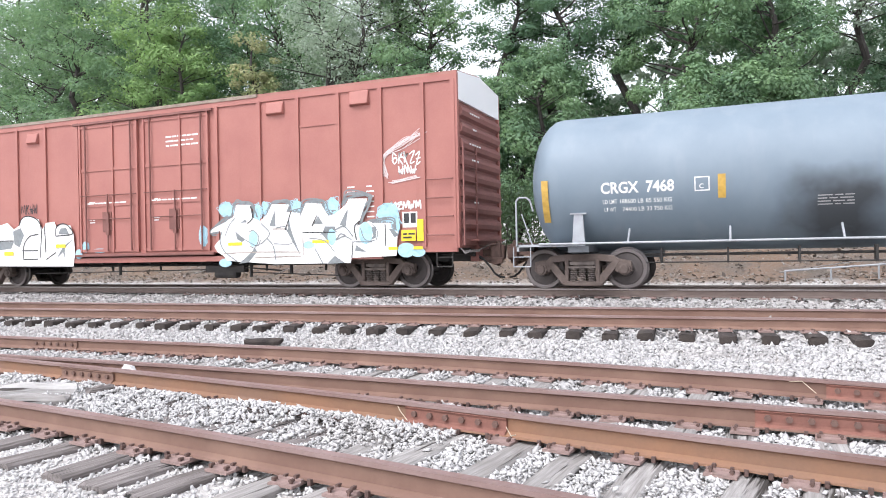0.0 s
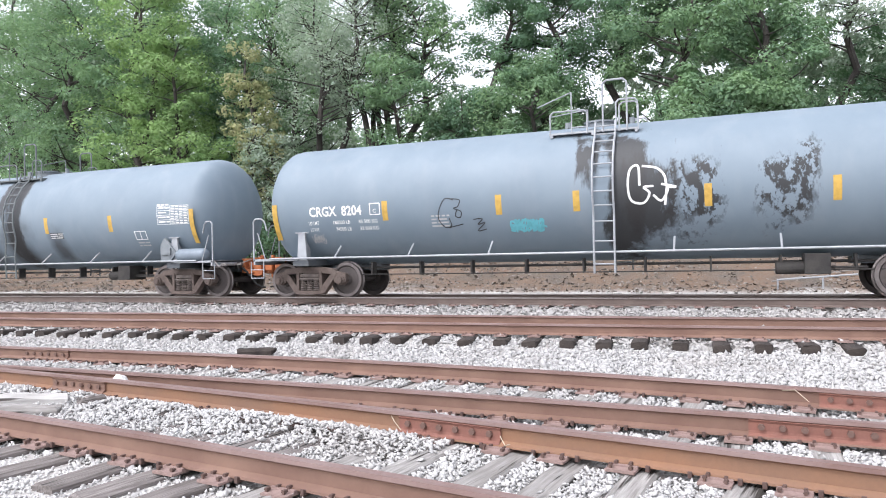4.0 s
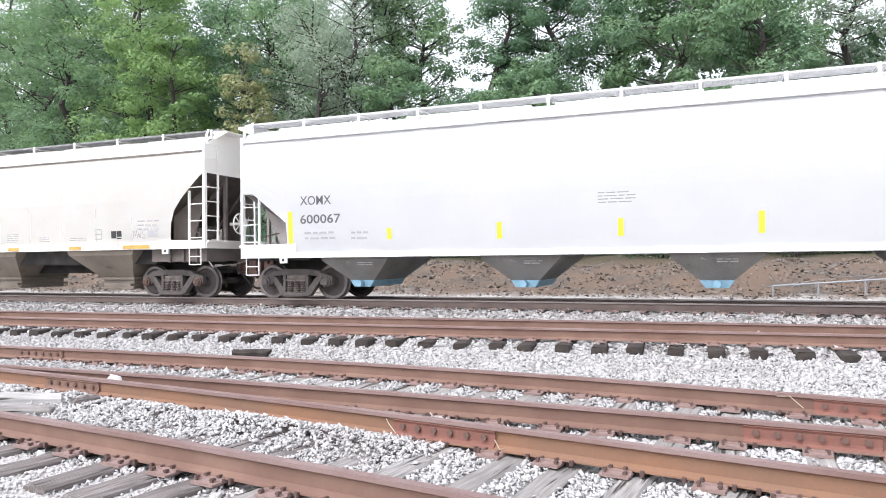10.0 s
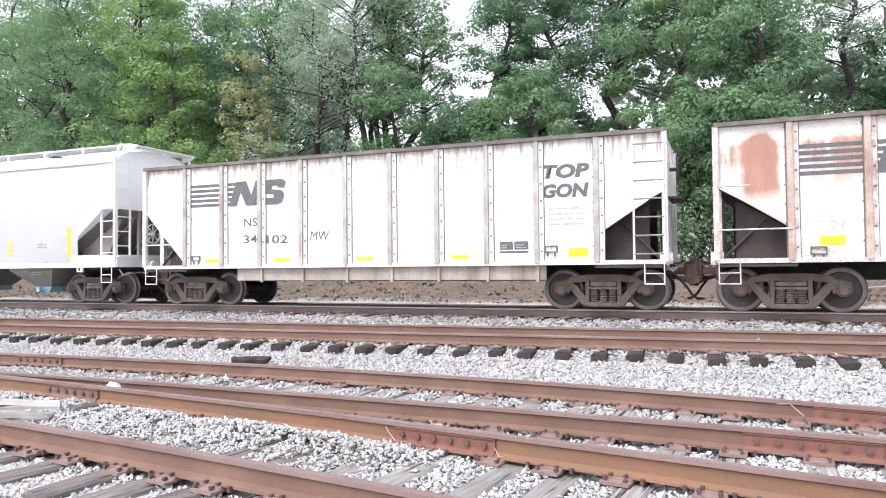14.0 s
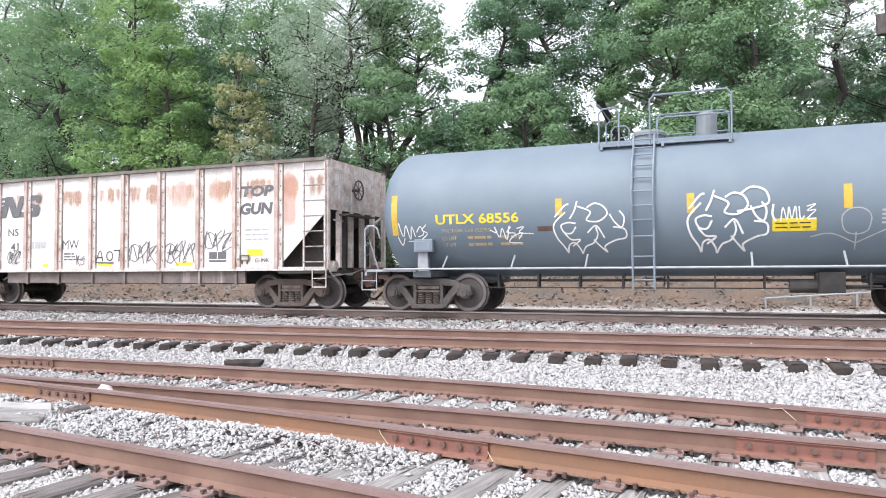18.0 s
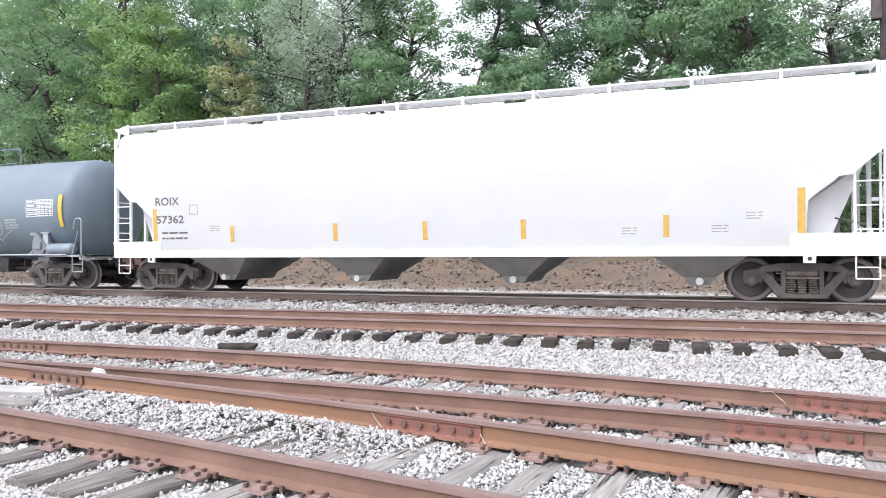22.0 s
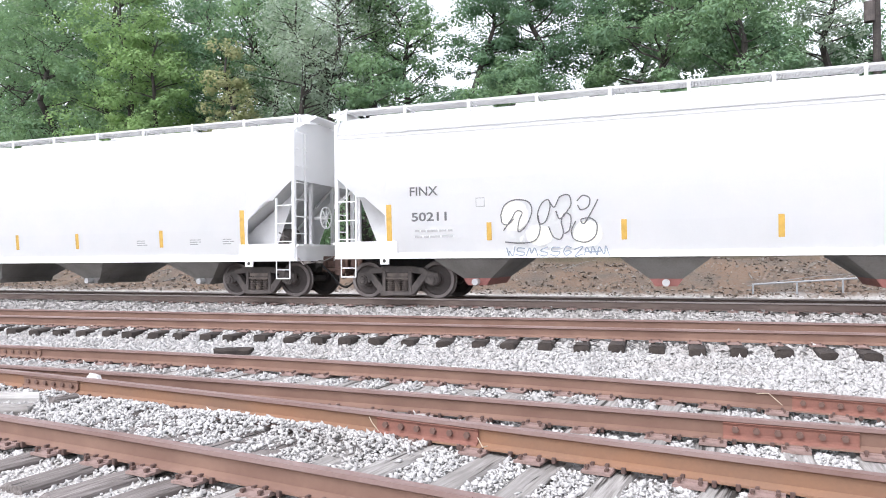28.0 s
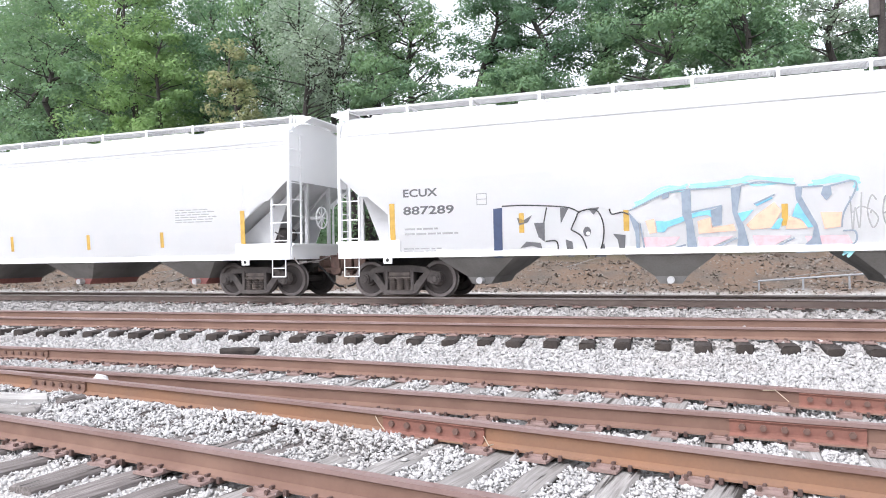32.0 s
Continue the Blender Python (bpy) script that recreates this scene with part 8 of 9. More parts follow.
    spray(car, tag_lines(X(-7.25), X(-6.5), 2.90, 3.20, 5, 403) + tag_lines(X(-7.1), X(-6.6), 2.66, 2.88, 3, 406), 0.03, M_WHITE_MARK, S, label="white sprayed tag with soft drips")
    haze = random.Random(8)
    for k in range(2):
        spray(car, [[(X(-7.40) + haze.gauss(0, 0.05), 2.62 + haze.gauss(0, 0.06)), (X(-7.46) + haze.gauss(0, 0.045), 3.08), (X(-6.95), 3.38 + haze.gauss(0, 0.05)), (X(-6.48) + haze.gauss(0, 0.08), 3.56 + haze.gauss(0, 0.05))] for q in range(7)], 0.014, M_HAZE_SPRAY, S, 0.0092 + 0.0007 * k)
    spray(car, [[(X(-7.25) + haze.gauss(0, 0.06), 2.50 + haze.gauss(0, 0.035)), (X(-6.55) + haze.gauss(0, 0.06), 2.58 + haze.gauss(0, 0.035))] for q in range(7)], 0.014, M_HAZE_SPRAY, S)
    spray(car, tag_lines(X(-7.3), X(-6.5), 1.86, 2.06, 5, 404), 0.035, M_WHITE_MARK, S)
    spray(car, tag_lines(X(-19.7), X(-19.0), 2.2, 2.5, 4, 405), 0.02, M_BLACK_MARK, S)
    for a, b, c, d, m in ((X(-7.0), X(-6.64), 1.13, 1.38, M_YELLOW_MARK), (X(-6.60), X(-6.44), 1.12, 1.62, M_YELLOW_MARK), (2.92, 3.37, 1.12, 1.20, M_YELLOW_MARK), (5.47, 5.93, 1.13, 1.20, M_YELLOW_MARK), (7.54, 7.78, 0.93, 1.00, M_YELLOW_MARK), (8.18, 8.41, 0.93, 1.00, M_YELLOW_MARK), (X(-18.2), X(-17.8), 1.18, 1.28, M_YELLOW_MARK), (X(-20.4), X(-20.0), 0.98, 1.1, M_YELLOW_MARK)):
        solid(car, a, b, c, d, m, flat_side(hw + 0.092), "reflector")
    solid(car, X(-7.0), X(-6.62), 1.44, 1.80, M_WHITE_MARK, S)
    bars(car, X(-6.96), 1.31, 0.3, 2, M_BLACK_MARK, flat_side(hw + 0.10), 0.08, 0.04, 361)
    for a, b in ((-6.96, -6.83), (-6.79, -6.66)):
        solid(car, X(a), X(b), 1.54, 1.77, M_BLACK_MARK, flat_side(hw + 0.025))
    for k in range(2):
        bars(car, X(-8.45 + 0.52 * k), 2.46, 0.2, 7 if k else 2, M_WHITE_MARK, S, 0.12, 0.03, 410 + k)
    for s in (-1, 1):
        add_truck(car, s * tc, "brown")
    add_couplers(car, half, reach=0.05)
    return car


box_car = boxcar(-14.88, 9.24, 6.93)

# ---- painted graffiti ----

SB = flat_side(1.545)
paint_dots(box_car, [(2.88, 2.05, 0.24, 0.16), (3.85, 1.95, 0.10, 0.20), (4.09, 2.04, 0.08, 0.15), (5.01, 2.06, 0.14, 0.14), (6.05, 1.99, 0.16, 0.20), (2.11, 1.39, 0.11, 0.25), (7.53, 1.76, 0.26, 0.23), (7.68, 1.53, 0.15, 0.23), (7.99, 0.92, 0.23, 0.17), (8.28, 0.87, 0.19, 0.11), (2.81, 0.68, 0.20, 0.11)], M_CYAN_SPRAY, SB, 0.001)
for k, (x, z, a, b) in enumerate([(2.88, 2.05, 0.24, 0.16), (3.85, 1.95, 0.10, 0.20), (4.09, 2.04, 0.08, 0.15), (5.01, 2.06, 0.14, 0.14), (6.05, 1.99, 0.16, 0.20), (2.11, 1.39, 0.11, 0.25), (7.53, 1.76, 0.26, 0.23), (7.68, 1.53, 0.15, 0.23)]):
    soft_edge(box_car, [(x + a * math.cos(q), z + b * math.sin(q)) for q in [math.pi * i / 5 for i in range(11)]], 0.016, M_CYAN_SPRAY, SB, 0.0015, 5, 0.03, 20 + k)
for k, pts in enumerate([
    [(2.61, 1.46), (2.37, 1.53), (2.90, 1.76), (3.08, 1.84), (3.17, 2.17), (3.68, 2.15), (3.74, 1.79)],
    [(4.12, 1.87), (4.28, 2.15), (4.83, 2.12), (4.76, 1.94), (5.12, 1.90)],
    [(5.12, 1.77), (5.30, 2.14), (5.76, 2.11), (5.88, 1.86), (6.11, 1.84)],
    [(6.38, 2.03), (6.46, 2.22), (7.05, 2.19), (6.95, 1.92), (6.75, 1.52)],
    [(7.03, 1.60), (7.66, 1.59), (7.70, 1.37)]]):
    soft_edge(box_car, pts, 0.032, M_SHADE_SPRAY, SB, 0.0012, 7, 0.05, 5 + k)
paint_shapes(box_car, [
    [(2.56, 0.97), (2.47, 1.12), (2.70, 1.33), (2.67, 1.51), (2.32, 1.46), (2.38, 1.57), (2.91, 1.78), (3.10, 1.85), (3.20, 2.16), (3.65, 2.14), (3.72, 1.81), (3.93, 1.72), (4.15, 1.89), (4.30, 2.13), (4.81, 2.10), (4.72, 1.92), (5.12, 1.88), (5.12, 1.78), (5.30, 2.12), (5.73, 2.08), (5.84, 1.90), (5.94, 1.78), (6.11, 1.82), (6.42, 2.03), (6.50, 2.17), (7.01, 2.15), (6.90, 1.93), (6.79, 1.65), (6.71, 1.51), (7.03, 1.62), (7.13, 1.57), (7.60, 1.55), (7.62, 1.42), (7.78, 1.34), (7.74, 0.79), (6.55, 0.76), (6.52, 0.64), (4.42, 0.63), (2.88, 0.73), (2.76, 0.86)]], M_WHITE_MARK, SB, 0.0125, "grey-edged white letters with pale blue bubbles")
paint_shapes(box_car, [
    [(3.15, 1.49), (3.31, 1.37), (3.47, 1.26), (3.36, 1.20), (3.21, 1.28)],
    [(3.31, 1.69), (3.47, 1.78), (3.53, 1.70)],
    [(4.21, 1.58), (4.38, 1.98), (4.40, 1.57)],
    [(4.79, 1.74), (4.88, 1.40), (5.14, 0.80), (5.02, 0.97), (4.75, 1.42)],
    [(5.52, 1.59), (5.64, 1.80), (5.78, 1.59)],
    [(5.83, 1.53), (6.11, 1.52), (6.14, 1.23), (5.88, 1.19), (5.74, 1.35)],
    [(6.38, 1.80), (6.48, 1.93), (6.41, 1.51), (6.24, 1.55)],
    [(6.68, 1.06), (6.97, 0.89), (6.65, 0.92)],
    [(5.87, 0.62), (6.09, 0.82), (6.37, 0.64)],
    [(3.23, 0.64), (3.61, 0.91), (3.76, 1.06), (3.83, 0.95), (3.57, 0.69)],
    [(7.55, 1.42), (7.68, 1.41), (7.81, 1.27), (7.70, 1.22)],
    [(7.01, 1.15), (7.22, 1.23), (7.22, 1.49), (7.09, 1.47), (7.15, 1.27)]], M_SHADE_SPRAY, SB, 0.015)
paint_dots(box_car, [(3.71, 1.28, 0.14, 0.20), (6.02, 1.27, 0.12, 0.20), (6.94, 1.34, 0.19, 0.26), (5.36, 1.09, 0.17, 0.09)], M_CYAN_SPRAY, SB, 0.0175)
spray(box_car, [
    [(3.16, 1.83), (2.97, 1.65), (2.83, 1.37)],
    [(3.46, 1.26), (3.83, 1.10), (3.94, 1.25)],
    [(3.58, 1.46), (3.74, 1.48), (3.89, 1.30), (3.76, 1.05), (3.61, 1.10)],
    [(4.41, 1.53), (4.68, 1.56), (4.76, 1.42)],
    [(5.37, 1.26), (5.82, 1.18), (6.09, 0.91)],
    [(5.71, 1.33), (5.94, 1.51), (6.16, 1.39)],
    [(6.15, 1.19), (6.37, 1.28), (6.57, 1.19)],
    [(6.81, 1.46), (6.89, 1.23), (7.02, 1.15), (7.20, 1.17)],
    [(7.13, 1.55), (7.26, 1.36), (7.23, 1.17)],
    [(4.34, 1.14), (4.84, 1.13), (4.89, 1.27)],
    [(6.62, 1.14), (7.12, 1.13)]], 0.022, M_SHADE_SPRAY, SB, 0.0185)
spray(box_car, [
    [(2.76, 0.92), (3.82, 0.94), (5.13, 0.92)],
    [(3.76, 0.80), (4.48, 0.81), (5.13, 0.82)],
    [(5.20, 1.27), (5.20, 0.83)],
    [(4.32, 1.51), (4.68, 1.50)]], 0.030, M_SILL_TAN, SB, 0.0178)
spray(box_car, [
    [(2.33, 1.46), (2.45, 1.59), (2.91, 1.77)],
    [(2.72, 1.48), (2.67, 1.22), (2.82, 0.96), (3.20, 0.71)],
    [(3.95, 1.67), (4.21, 1.43), (4.13, 1.28), (3.94, 1.14)],
    [(4.13, 1.29), (4.32, 1.08), (4.40, 0.71)],
    [(4.68, 1.53), (4.93, 1.26)],
    [(6.10, 1.43), (6.37, 1.51), (6.61, 1.26)],
    [(6.14, 1.19), (6.28, 1.34), (6.49, 1.23)],
    [(5.54, 1.00), (5.76, 0.63)]], 0.030, M_SHADE_SPRAY, SB, 0.018)
spray(box_car, [
    [(7.46, 1.54), (7.47, 1.02)],
    [(6.60, 1.15), (6.56, 0.76)],
    [(5.19, 1.40), (6.11, 1.38)],
    [(5.61, 1.80), (5.46, 1.54)],
    [(4.86, 1.91), (4.69, 1.47)],
    [(3.65, 2.12), (3.70, 1.81), (3.53, 1.66)],
    [(6.79, 1.63), (6.65, 1.49), (6.70, 1.18)]], 0.026, M_BLACK_MARK, SB, 0.018)
paint_dots(box_car, [(-2.14, 1.18, 0.15, 0.16), (-1.60, 1.07, 0.30, 0.06), (-2.41, 0.98, 0.14, 0.14)], M_CYAN_SPRAY, SB, 0.001)
paint_shapes(box_car, [
    [(-5.72, 1.90), (-5.38, 1.97), (-5.09, 1.76), (-4.88, 1.87), (-4.72, 2.09), (-4.43, 2.15), (-4.03, 2.04), (-3.88, 1.73), (-3.72, 1.92), (-3.37, 1.94), (-3.30, 1.80), (-3.06, 1.88), (-2.72, 1.81), (-2.61, 1.58), (-2.56, 0.99), (-2.64, 0.63), (-5.75, 0.66)]], M_WHITE_MARK, SB, 0.0035, "white letters with black outlines")
paint_shapes(box_car, [
    [(-5.14, 1.71), (-4.80, 1.80), (-4.66, 1.58), (-4.86, 1.22), (-5.08, 1.31)],
    [(-5.73, 1.41), (-5.10, 1.39), (-5.22, 1.19), (-5.74, 1.15)],
    [(-3.34, 0.84), (-3.04, 1.20), (-2.60, 1.45), (-2.96, 1.16), (-2.98, 0.86), (-3.04, 1.05)],
    [(-3.22, 1.57), (-2.77, 1.56), (-2.91, 1.75), (-3.13, 1.75)]], M_SHADE_SPRAY, SB, 0.006)
spray(box_car, [
    [(-4.87, 1.86), (-4.72, 2.09), (-4.43, 2.14), (-4.06, 2.00), (-3.92, 1.67), (-3.99, 0.90)],
    [(-4.70, 0.86), (-4.66, 1.29), (-4.41, 1.54), (-4.04, 1.59)],
    [(-3.32, 1.52), (-2.65, 1.57), (-2.82, 1.81), (-3.09, 1.87), (-3.30, 1.76), (-3.32, 1.52)],
    [(-3.74, 1.05), (-3.78, 1.84)],
    [(-4.74, 1.12), (-4.06, 1.11)],
    [(-5.73, 1.43), (-5.10, 1.42)],
    [(-4.68, 0.86), (-4.07, 0.86)],
    [(-3.74, 0.84), (-3.32, 1.05)]], 0.035, M_BLACK_MARK, SB, 0.009)
spray(t3, [
    [(-2.22, 2.06), (-2.02, 2.28), (-1.92, 2.33)],
    [(-1.99, 2.16), (-2.24, 1.91), (-2.20, 1.65), (-2.05, 1.43), (-1.99, 1.31)],
    [(-1.99, 1.31), (-1.95, 1.47), (-1.83, 1.52), (-1.73, 1.40), (-1.69, 1.29)],
    [(-1.69, 1.29), (-1.60, 1.44), (-1.44, 1.51), (-1.34, 1.67), (-1.37, 1.84)],
    [(-1.43, 1.58), (-1.32, 1.46), (-1.17, 1.32), (-1.21, 1.44), (-0.98, 1.56), (-0.77, 1.61), (-0.79, 1.78), (-1.02, 1.83)],
    [(-1.74, 2.38), (-1.80, 2.18), (-1.90, 2.02)],
    [(-1.73, 2.27), (-1.47, 2.15), (-1.55, 1.98), (-1.31, 1.95), (-1.13, 2.09), (-1.20, 2.25), (-1.38, 2.32), (-1.54, 2.24)]], 0.032, M_WHITE_MARK, tank_side, 0.009, label="white looping spray tag")
spray(t3, [
    [(-1.78, 1.92), (-1.95, 1.94), (-2.09, 1.88), (-2.03, 1.74), (-1.88, 1.72), (-1.78, 1.85)],
    [(-2.04, 1.74), (-1.90, 1.59), (-1.71, 1.58), (-1.88, 1.45)],
    [(-1.55, 1.72), (-1.36, 1.86), (-1.20, 1.61)],
    [(-1.08, 2.09), (-0.97, 1.91), (-0.84, 1.82), (-0.79, 2.01), (-0.88, 2.15)]], 0.032, M_WHITE_MARK, tank_side, 0.009, label="white looping spray tag")
spray(t3, [
    [(0.45, 2.14), (0.66, 2.39), (0.75, 2.43)],
    [(0.68, 2.25), (0.44, 1.96), (0.47, 1.67), (0.62, 1.42), (0.67, 1.29)],
    [(0.67, 1.29), (0.71, 1.48), (0.83, 1.53), (0.93, 1.39), (0.96, 1.27)],
    [(0.96, 1.27), (1.06, 1.44), (1.22, 1.52), (1.31, 1.70), (1.28, 1.88)],
    [(1.22, 1.60), (1.33, 1.46), (1.47, 1.30), (1.44, 1.44), (1.67, 1.57), (1.86, 1.63), (1.85, 1.82), (1.63, 1.87)],
    [(0.93, 2.49), (0.86, 2.27), (0.77, 2.09)],
    [(0.93, 2.37), (1.18, 2.23), (1.11, 2.05), (1.34, 2.01), (1.52, 2.16), (1.46, 2.35), (1.28, 2.42), (1.12, 2.34)]], 0.038, M_WHITE_MARK, tank_side, 0.009, label="white looping spray tag")
spray(t3, [
    [(0.88, 1.98), (0.72, 2.00), (0.58, 1.93), (0.64, 1.77), (0.79, 1.75), (0.88, 1.90)],
    [(0.62, 1.77), (0.76, 1.61), (0.95, 1.59), (0.78, 1.45)],
    [(1.11, 1.76), (1.29, 1.91), (1.44, 1.63)],
    [(1.57, 2.16), (1.67, 1.96), (1.80, 1.87), (1.85, 2.07), (1.77, 2.23)],
    [(1.38, 2.38), (1.59, 2.52), (1.83, 2.44), (1.88, 2.20), (1.58, 2.10), (1.33, 2.06)],
    [(1.97, 2.17), (1.95, 1.98), (2.01, 1.85)]], 0.038, M_WHITE_MARK, tank_side, 0.009, label="white looping spray tag")
spray(t3, [
    [(2.09, 1.84), (2.13, 2.10), (2.20, 1.87), (2.23, 2.11), (2.28, 1.89), (2.34, 2.12), (2.37, 1.86)],
    [(2.40, 2.12), (2.43, 1.88), (2.50, 1.94)],
    [(2.53, 2.11), (2.68, 2.15), (2.54, 2.03), (2.68, 2.04), (2.54, 1.88), (2.69, 1.89)]], 0.022, M_WHITE_MARK, tank_side, 0.01)
spray(t3, [
    [(-5.89, 1.73), (-5.81, 1.54), (-5.72, 1.70)],
    [(-5.84, 2.04), (-5.75, 1.73), (-5.66, 1.98), (-5.58, 1.67), (-5.52, 1.95), (-5.45, 1.72)],
    [(-5.41, 1.82), (-5.31, 1.95), (-5.24, 1.79), (-5.38, 1.72)],
    [(-5.16, 1.99), (-5.27, 1.87), (-5.15, 1.79), (-5.30, 1.66)],
    [(-5.64, 1.62), (-5.31, 1.64)]], 0.022, M_WHITE_MARK, tank_side, 0.009)
spray(t3, [
    [(-3.66, 1.83), (-3.51, 1.77), (-3.56, 1.90), (-3.46, 1.67), (-3.38, 1.86), (-3.30, 1.62), (-3.22, 1.91)],
    [(-3.19, 1.89), (-3.28, 1.77), (-3.10, 1.74), (-3.25, 1.57), (-2.98, 1.54)],
    [(-3.06, 1.85), (-2.90, 1.88), (-3.00, 1.76), (-2.69, 1.73)],
    [(-3.19, 1.67), (-2.94, 1.76), (-3.03, 1.62)]], 0.024, M_WHITE_MARK, tank_side, 0.009)
paint_shapes(h6, [
    [(-5.65, 1.96), (-5.45, 1.98), (-5.47, 0.91), (-5.66, 0.91)]], M_BLUE_SPRAY, hs, 0.004, "white block letters with dark shadow edges")
paint_shapes(h6, [
    [(-5.13, 1.76), (-4.98, 1.70), (-4.80, 1.80), (-4.89, 1.65), (-5.08, 1.59)],
    [(-4.76, 1.63), (-4.53, 1.63), (-4.54, 1.23), (-4.67, 1.33)],
    [(-5.08, 1.10), (-4.94, 1.24), (-4.63, 1.21), (-4.60, 1.09), (-4.82, 1.15)],
    [(-4.10, 1.27), (-3.96, 1.22), (-3.92, 0.90), (-4.06, 0.90)],
    [(-4.20, 1.93), (-4.02, 1.92), (-4.19, 1.60)],
    [(-3.62, 1.89), (-3.39, 1.91), (-3.51, 1.76)],
    [(-3.52, 0.89), (-3.31, 1.18), (-3.27, 0.89)],
    [(-3.13, 1.36), (-2.88, 1.33), (-2.91, 0.94), (-2.99, 0.94), (-3.04, 1.24)]], M_GREY_MARK, hs, 0.006)
paint_dots(h6, [(-3.65, 1.42, 0.08, 0.10)], M_GREY_MARK, hs, 0.006)
paint_dots(h6, [(-3.63, 1.38, 0.04, 0.04)], M_WHITE, hs, 0.008)
spray(h6, [
    [(-5.45, 2.01), (-4.93, 2.01), (-4.09, 1.94), (-3.79, 1.82)],
    [(-4.48, 1.95), (-4.55, 1.62)],
    [(-4.52, 1.24), (-4.28, 1.22), (-4.27, 0.90)],
    [(-3.98, 1.47), (-3.88, 1.68), (-3.78, 1.84), (-3.45, 1.85), (-3.31, 1.52), (-3.36, 1.11), (-3.50, 0.89)],
    [(-3.98, 1.47), (-3.75, 1.30), (-3.62, 0.89)],
    [(-3.19, 1.87), (-3.14, 1.76), (-2.94, 1.79), (-2.81, 1.74)]], 0.028, M_BLACK_MARK, hs, 0.01)
for k, pts in enumerate([
    [(-2.70, 1.90), (-2.16, 2.18), (-1.73, 2.23)],
    [(-1.61, 2.23), (-0.89, 2.29), (-0.49, 2.33), (0.18, 2.24)],
    [(0.50, 2.22), (0.84, 2.25), (1.18, 2.25), (1.23, 2.08)],
    [(1.01, 0.89), (1.23, 1.01)]]):
    soft_edge(h6, pts, 0.040, M_CYAN_HALO, hs, 0.003, 6, 0.035, 70 + k, "cyan halo round orange and pink letters" if k == 0 else "")
paint_shapes(h6, [
    [(-2.49, 1.60), (-2.32, 1.64), (-2.28, 1.36), (-2.42, 1.34)],
    [(-1.51, 1.56), (-1.27, 1.63), (-1.25, 1.43), (-0.86, 1.49), (-0.82, 1.36), (-1.49, 1.32)],
    [(-0.46, 1.65), (-0.15, 1.88), (-0.02, 1.71), (-0.20, 1.40), (-0.55, 1.37), (-0.64, 1.46)],
    [(0.62, 1.66), (0.97, 1.65), (0.96, 1.39), (0.69, 1.35)],
    [(0.09, 1.61), (0.34, 1.50), (0.40, 1.37), (0.04, 1.37)]], M_ORANGE_SPRAY, hs, 0.0135, "orange and pink letters with slate shadows")
paint_shapes(h6, [
    [(-2.54, 1.27), (-1.84, 1.27), (-1.94, 1.13), (-2.48, 1.00)],
    [(-1.51, 1.25), (-0.87, 1.25), (-1.19, 1.10), (-1.47, 1.02)],
    [(-0.53, 1.26), (0.14, 1.24), (-0.21, 1.04), (-0.44, 0.95)],
    [(0.36, 1.23), (0.48, 1.22), (0.44, 1.03)],
    [(0.61, 1.23), (1.06, 1.23), (1.14, 1.08), (0.64, 0.96)]], M_PINK_SPRAY, hs, 0.0135)
paint_shapes(h6, [
    [(-2.29, 1.59), (-2.07, 1.58), (-1.53, 1.74), (-1.25, 1.78), (-1.23, 1.61), (-1.32, 1.68), (-1.50, 1.66), (-2.07, 1.46), (-2.13, 1.36), (-2.26, 1.37)],
    [(-0.79, 1.69), (-0.50, 1.75), (-0.68, 1.54), (-0.80, 1.49)],
    [(-0.22, 1.38), (-0.07, 1.57), (-0.00, 1.56), (-0.07, 1.37)],
    [(0.22, 1.82), (0.31, 1.91), (0.39, 1.62), (0.51, 1.40), (0.42, 1.38), (0.30, 1.55), (0.15, 1.61)],
    [(-0.50, 1.87), (-0.21, 2.00), (-0.17, 1.95), (-0.45, 1.81)]], M_BLUE_FILL, hs, 0.016)
paint_shapes(h6, [
    [(-2.83, 1.81), (-2.61, 1.55), (-2.60, 0.94), (-2.67, 0.96), (-2.69, 1.37)],
    [(-1.80, 2.15), (-1.63, 2.19), (-1.62, 1.74), (-1.52, 1.04), (-1.70, 0.97), (-1.72, 1.50), (-1.79, 1.70)],
    [(-0.90, 2.18), (-0.71, 2.22), (-0.79, 1.71), (-0.68, 1.46), (-0.56, 0.95), (-0.81, 0.93), (-0.78, 1.37), (-0.88, 1.72)],
    [(0.20, 2.15), (0.33, 2.15), (0.31, 1.96), (0.45, 1.67), (0.57, 1.43), (0.67, 0.93), (0.20, 0.91), (0.48, 1.19), (0.51, 1.38), (0.34, 1.67), (0.22, 1.91)],
    [(0.67, 2.13), (0.79, 2.15), (0.81, 1.98), (0.72, 1.87), (0.63, 1.99)],
    [(-1.27, 1.76), (-1.06, 1.85), (-1.07, 1.48), (-1.23, 1.46)],
    [(-2.16, 2.12), (-2.02, 2.16), (-2.04, 2.04), (-2.16, 2.02)]], M_SLATE_SPRAY, hs, 0.018)
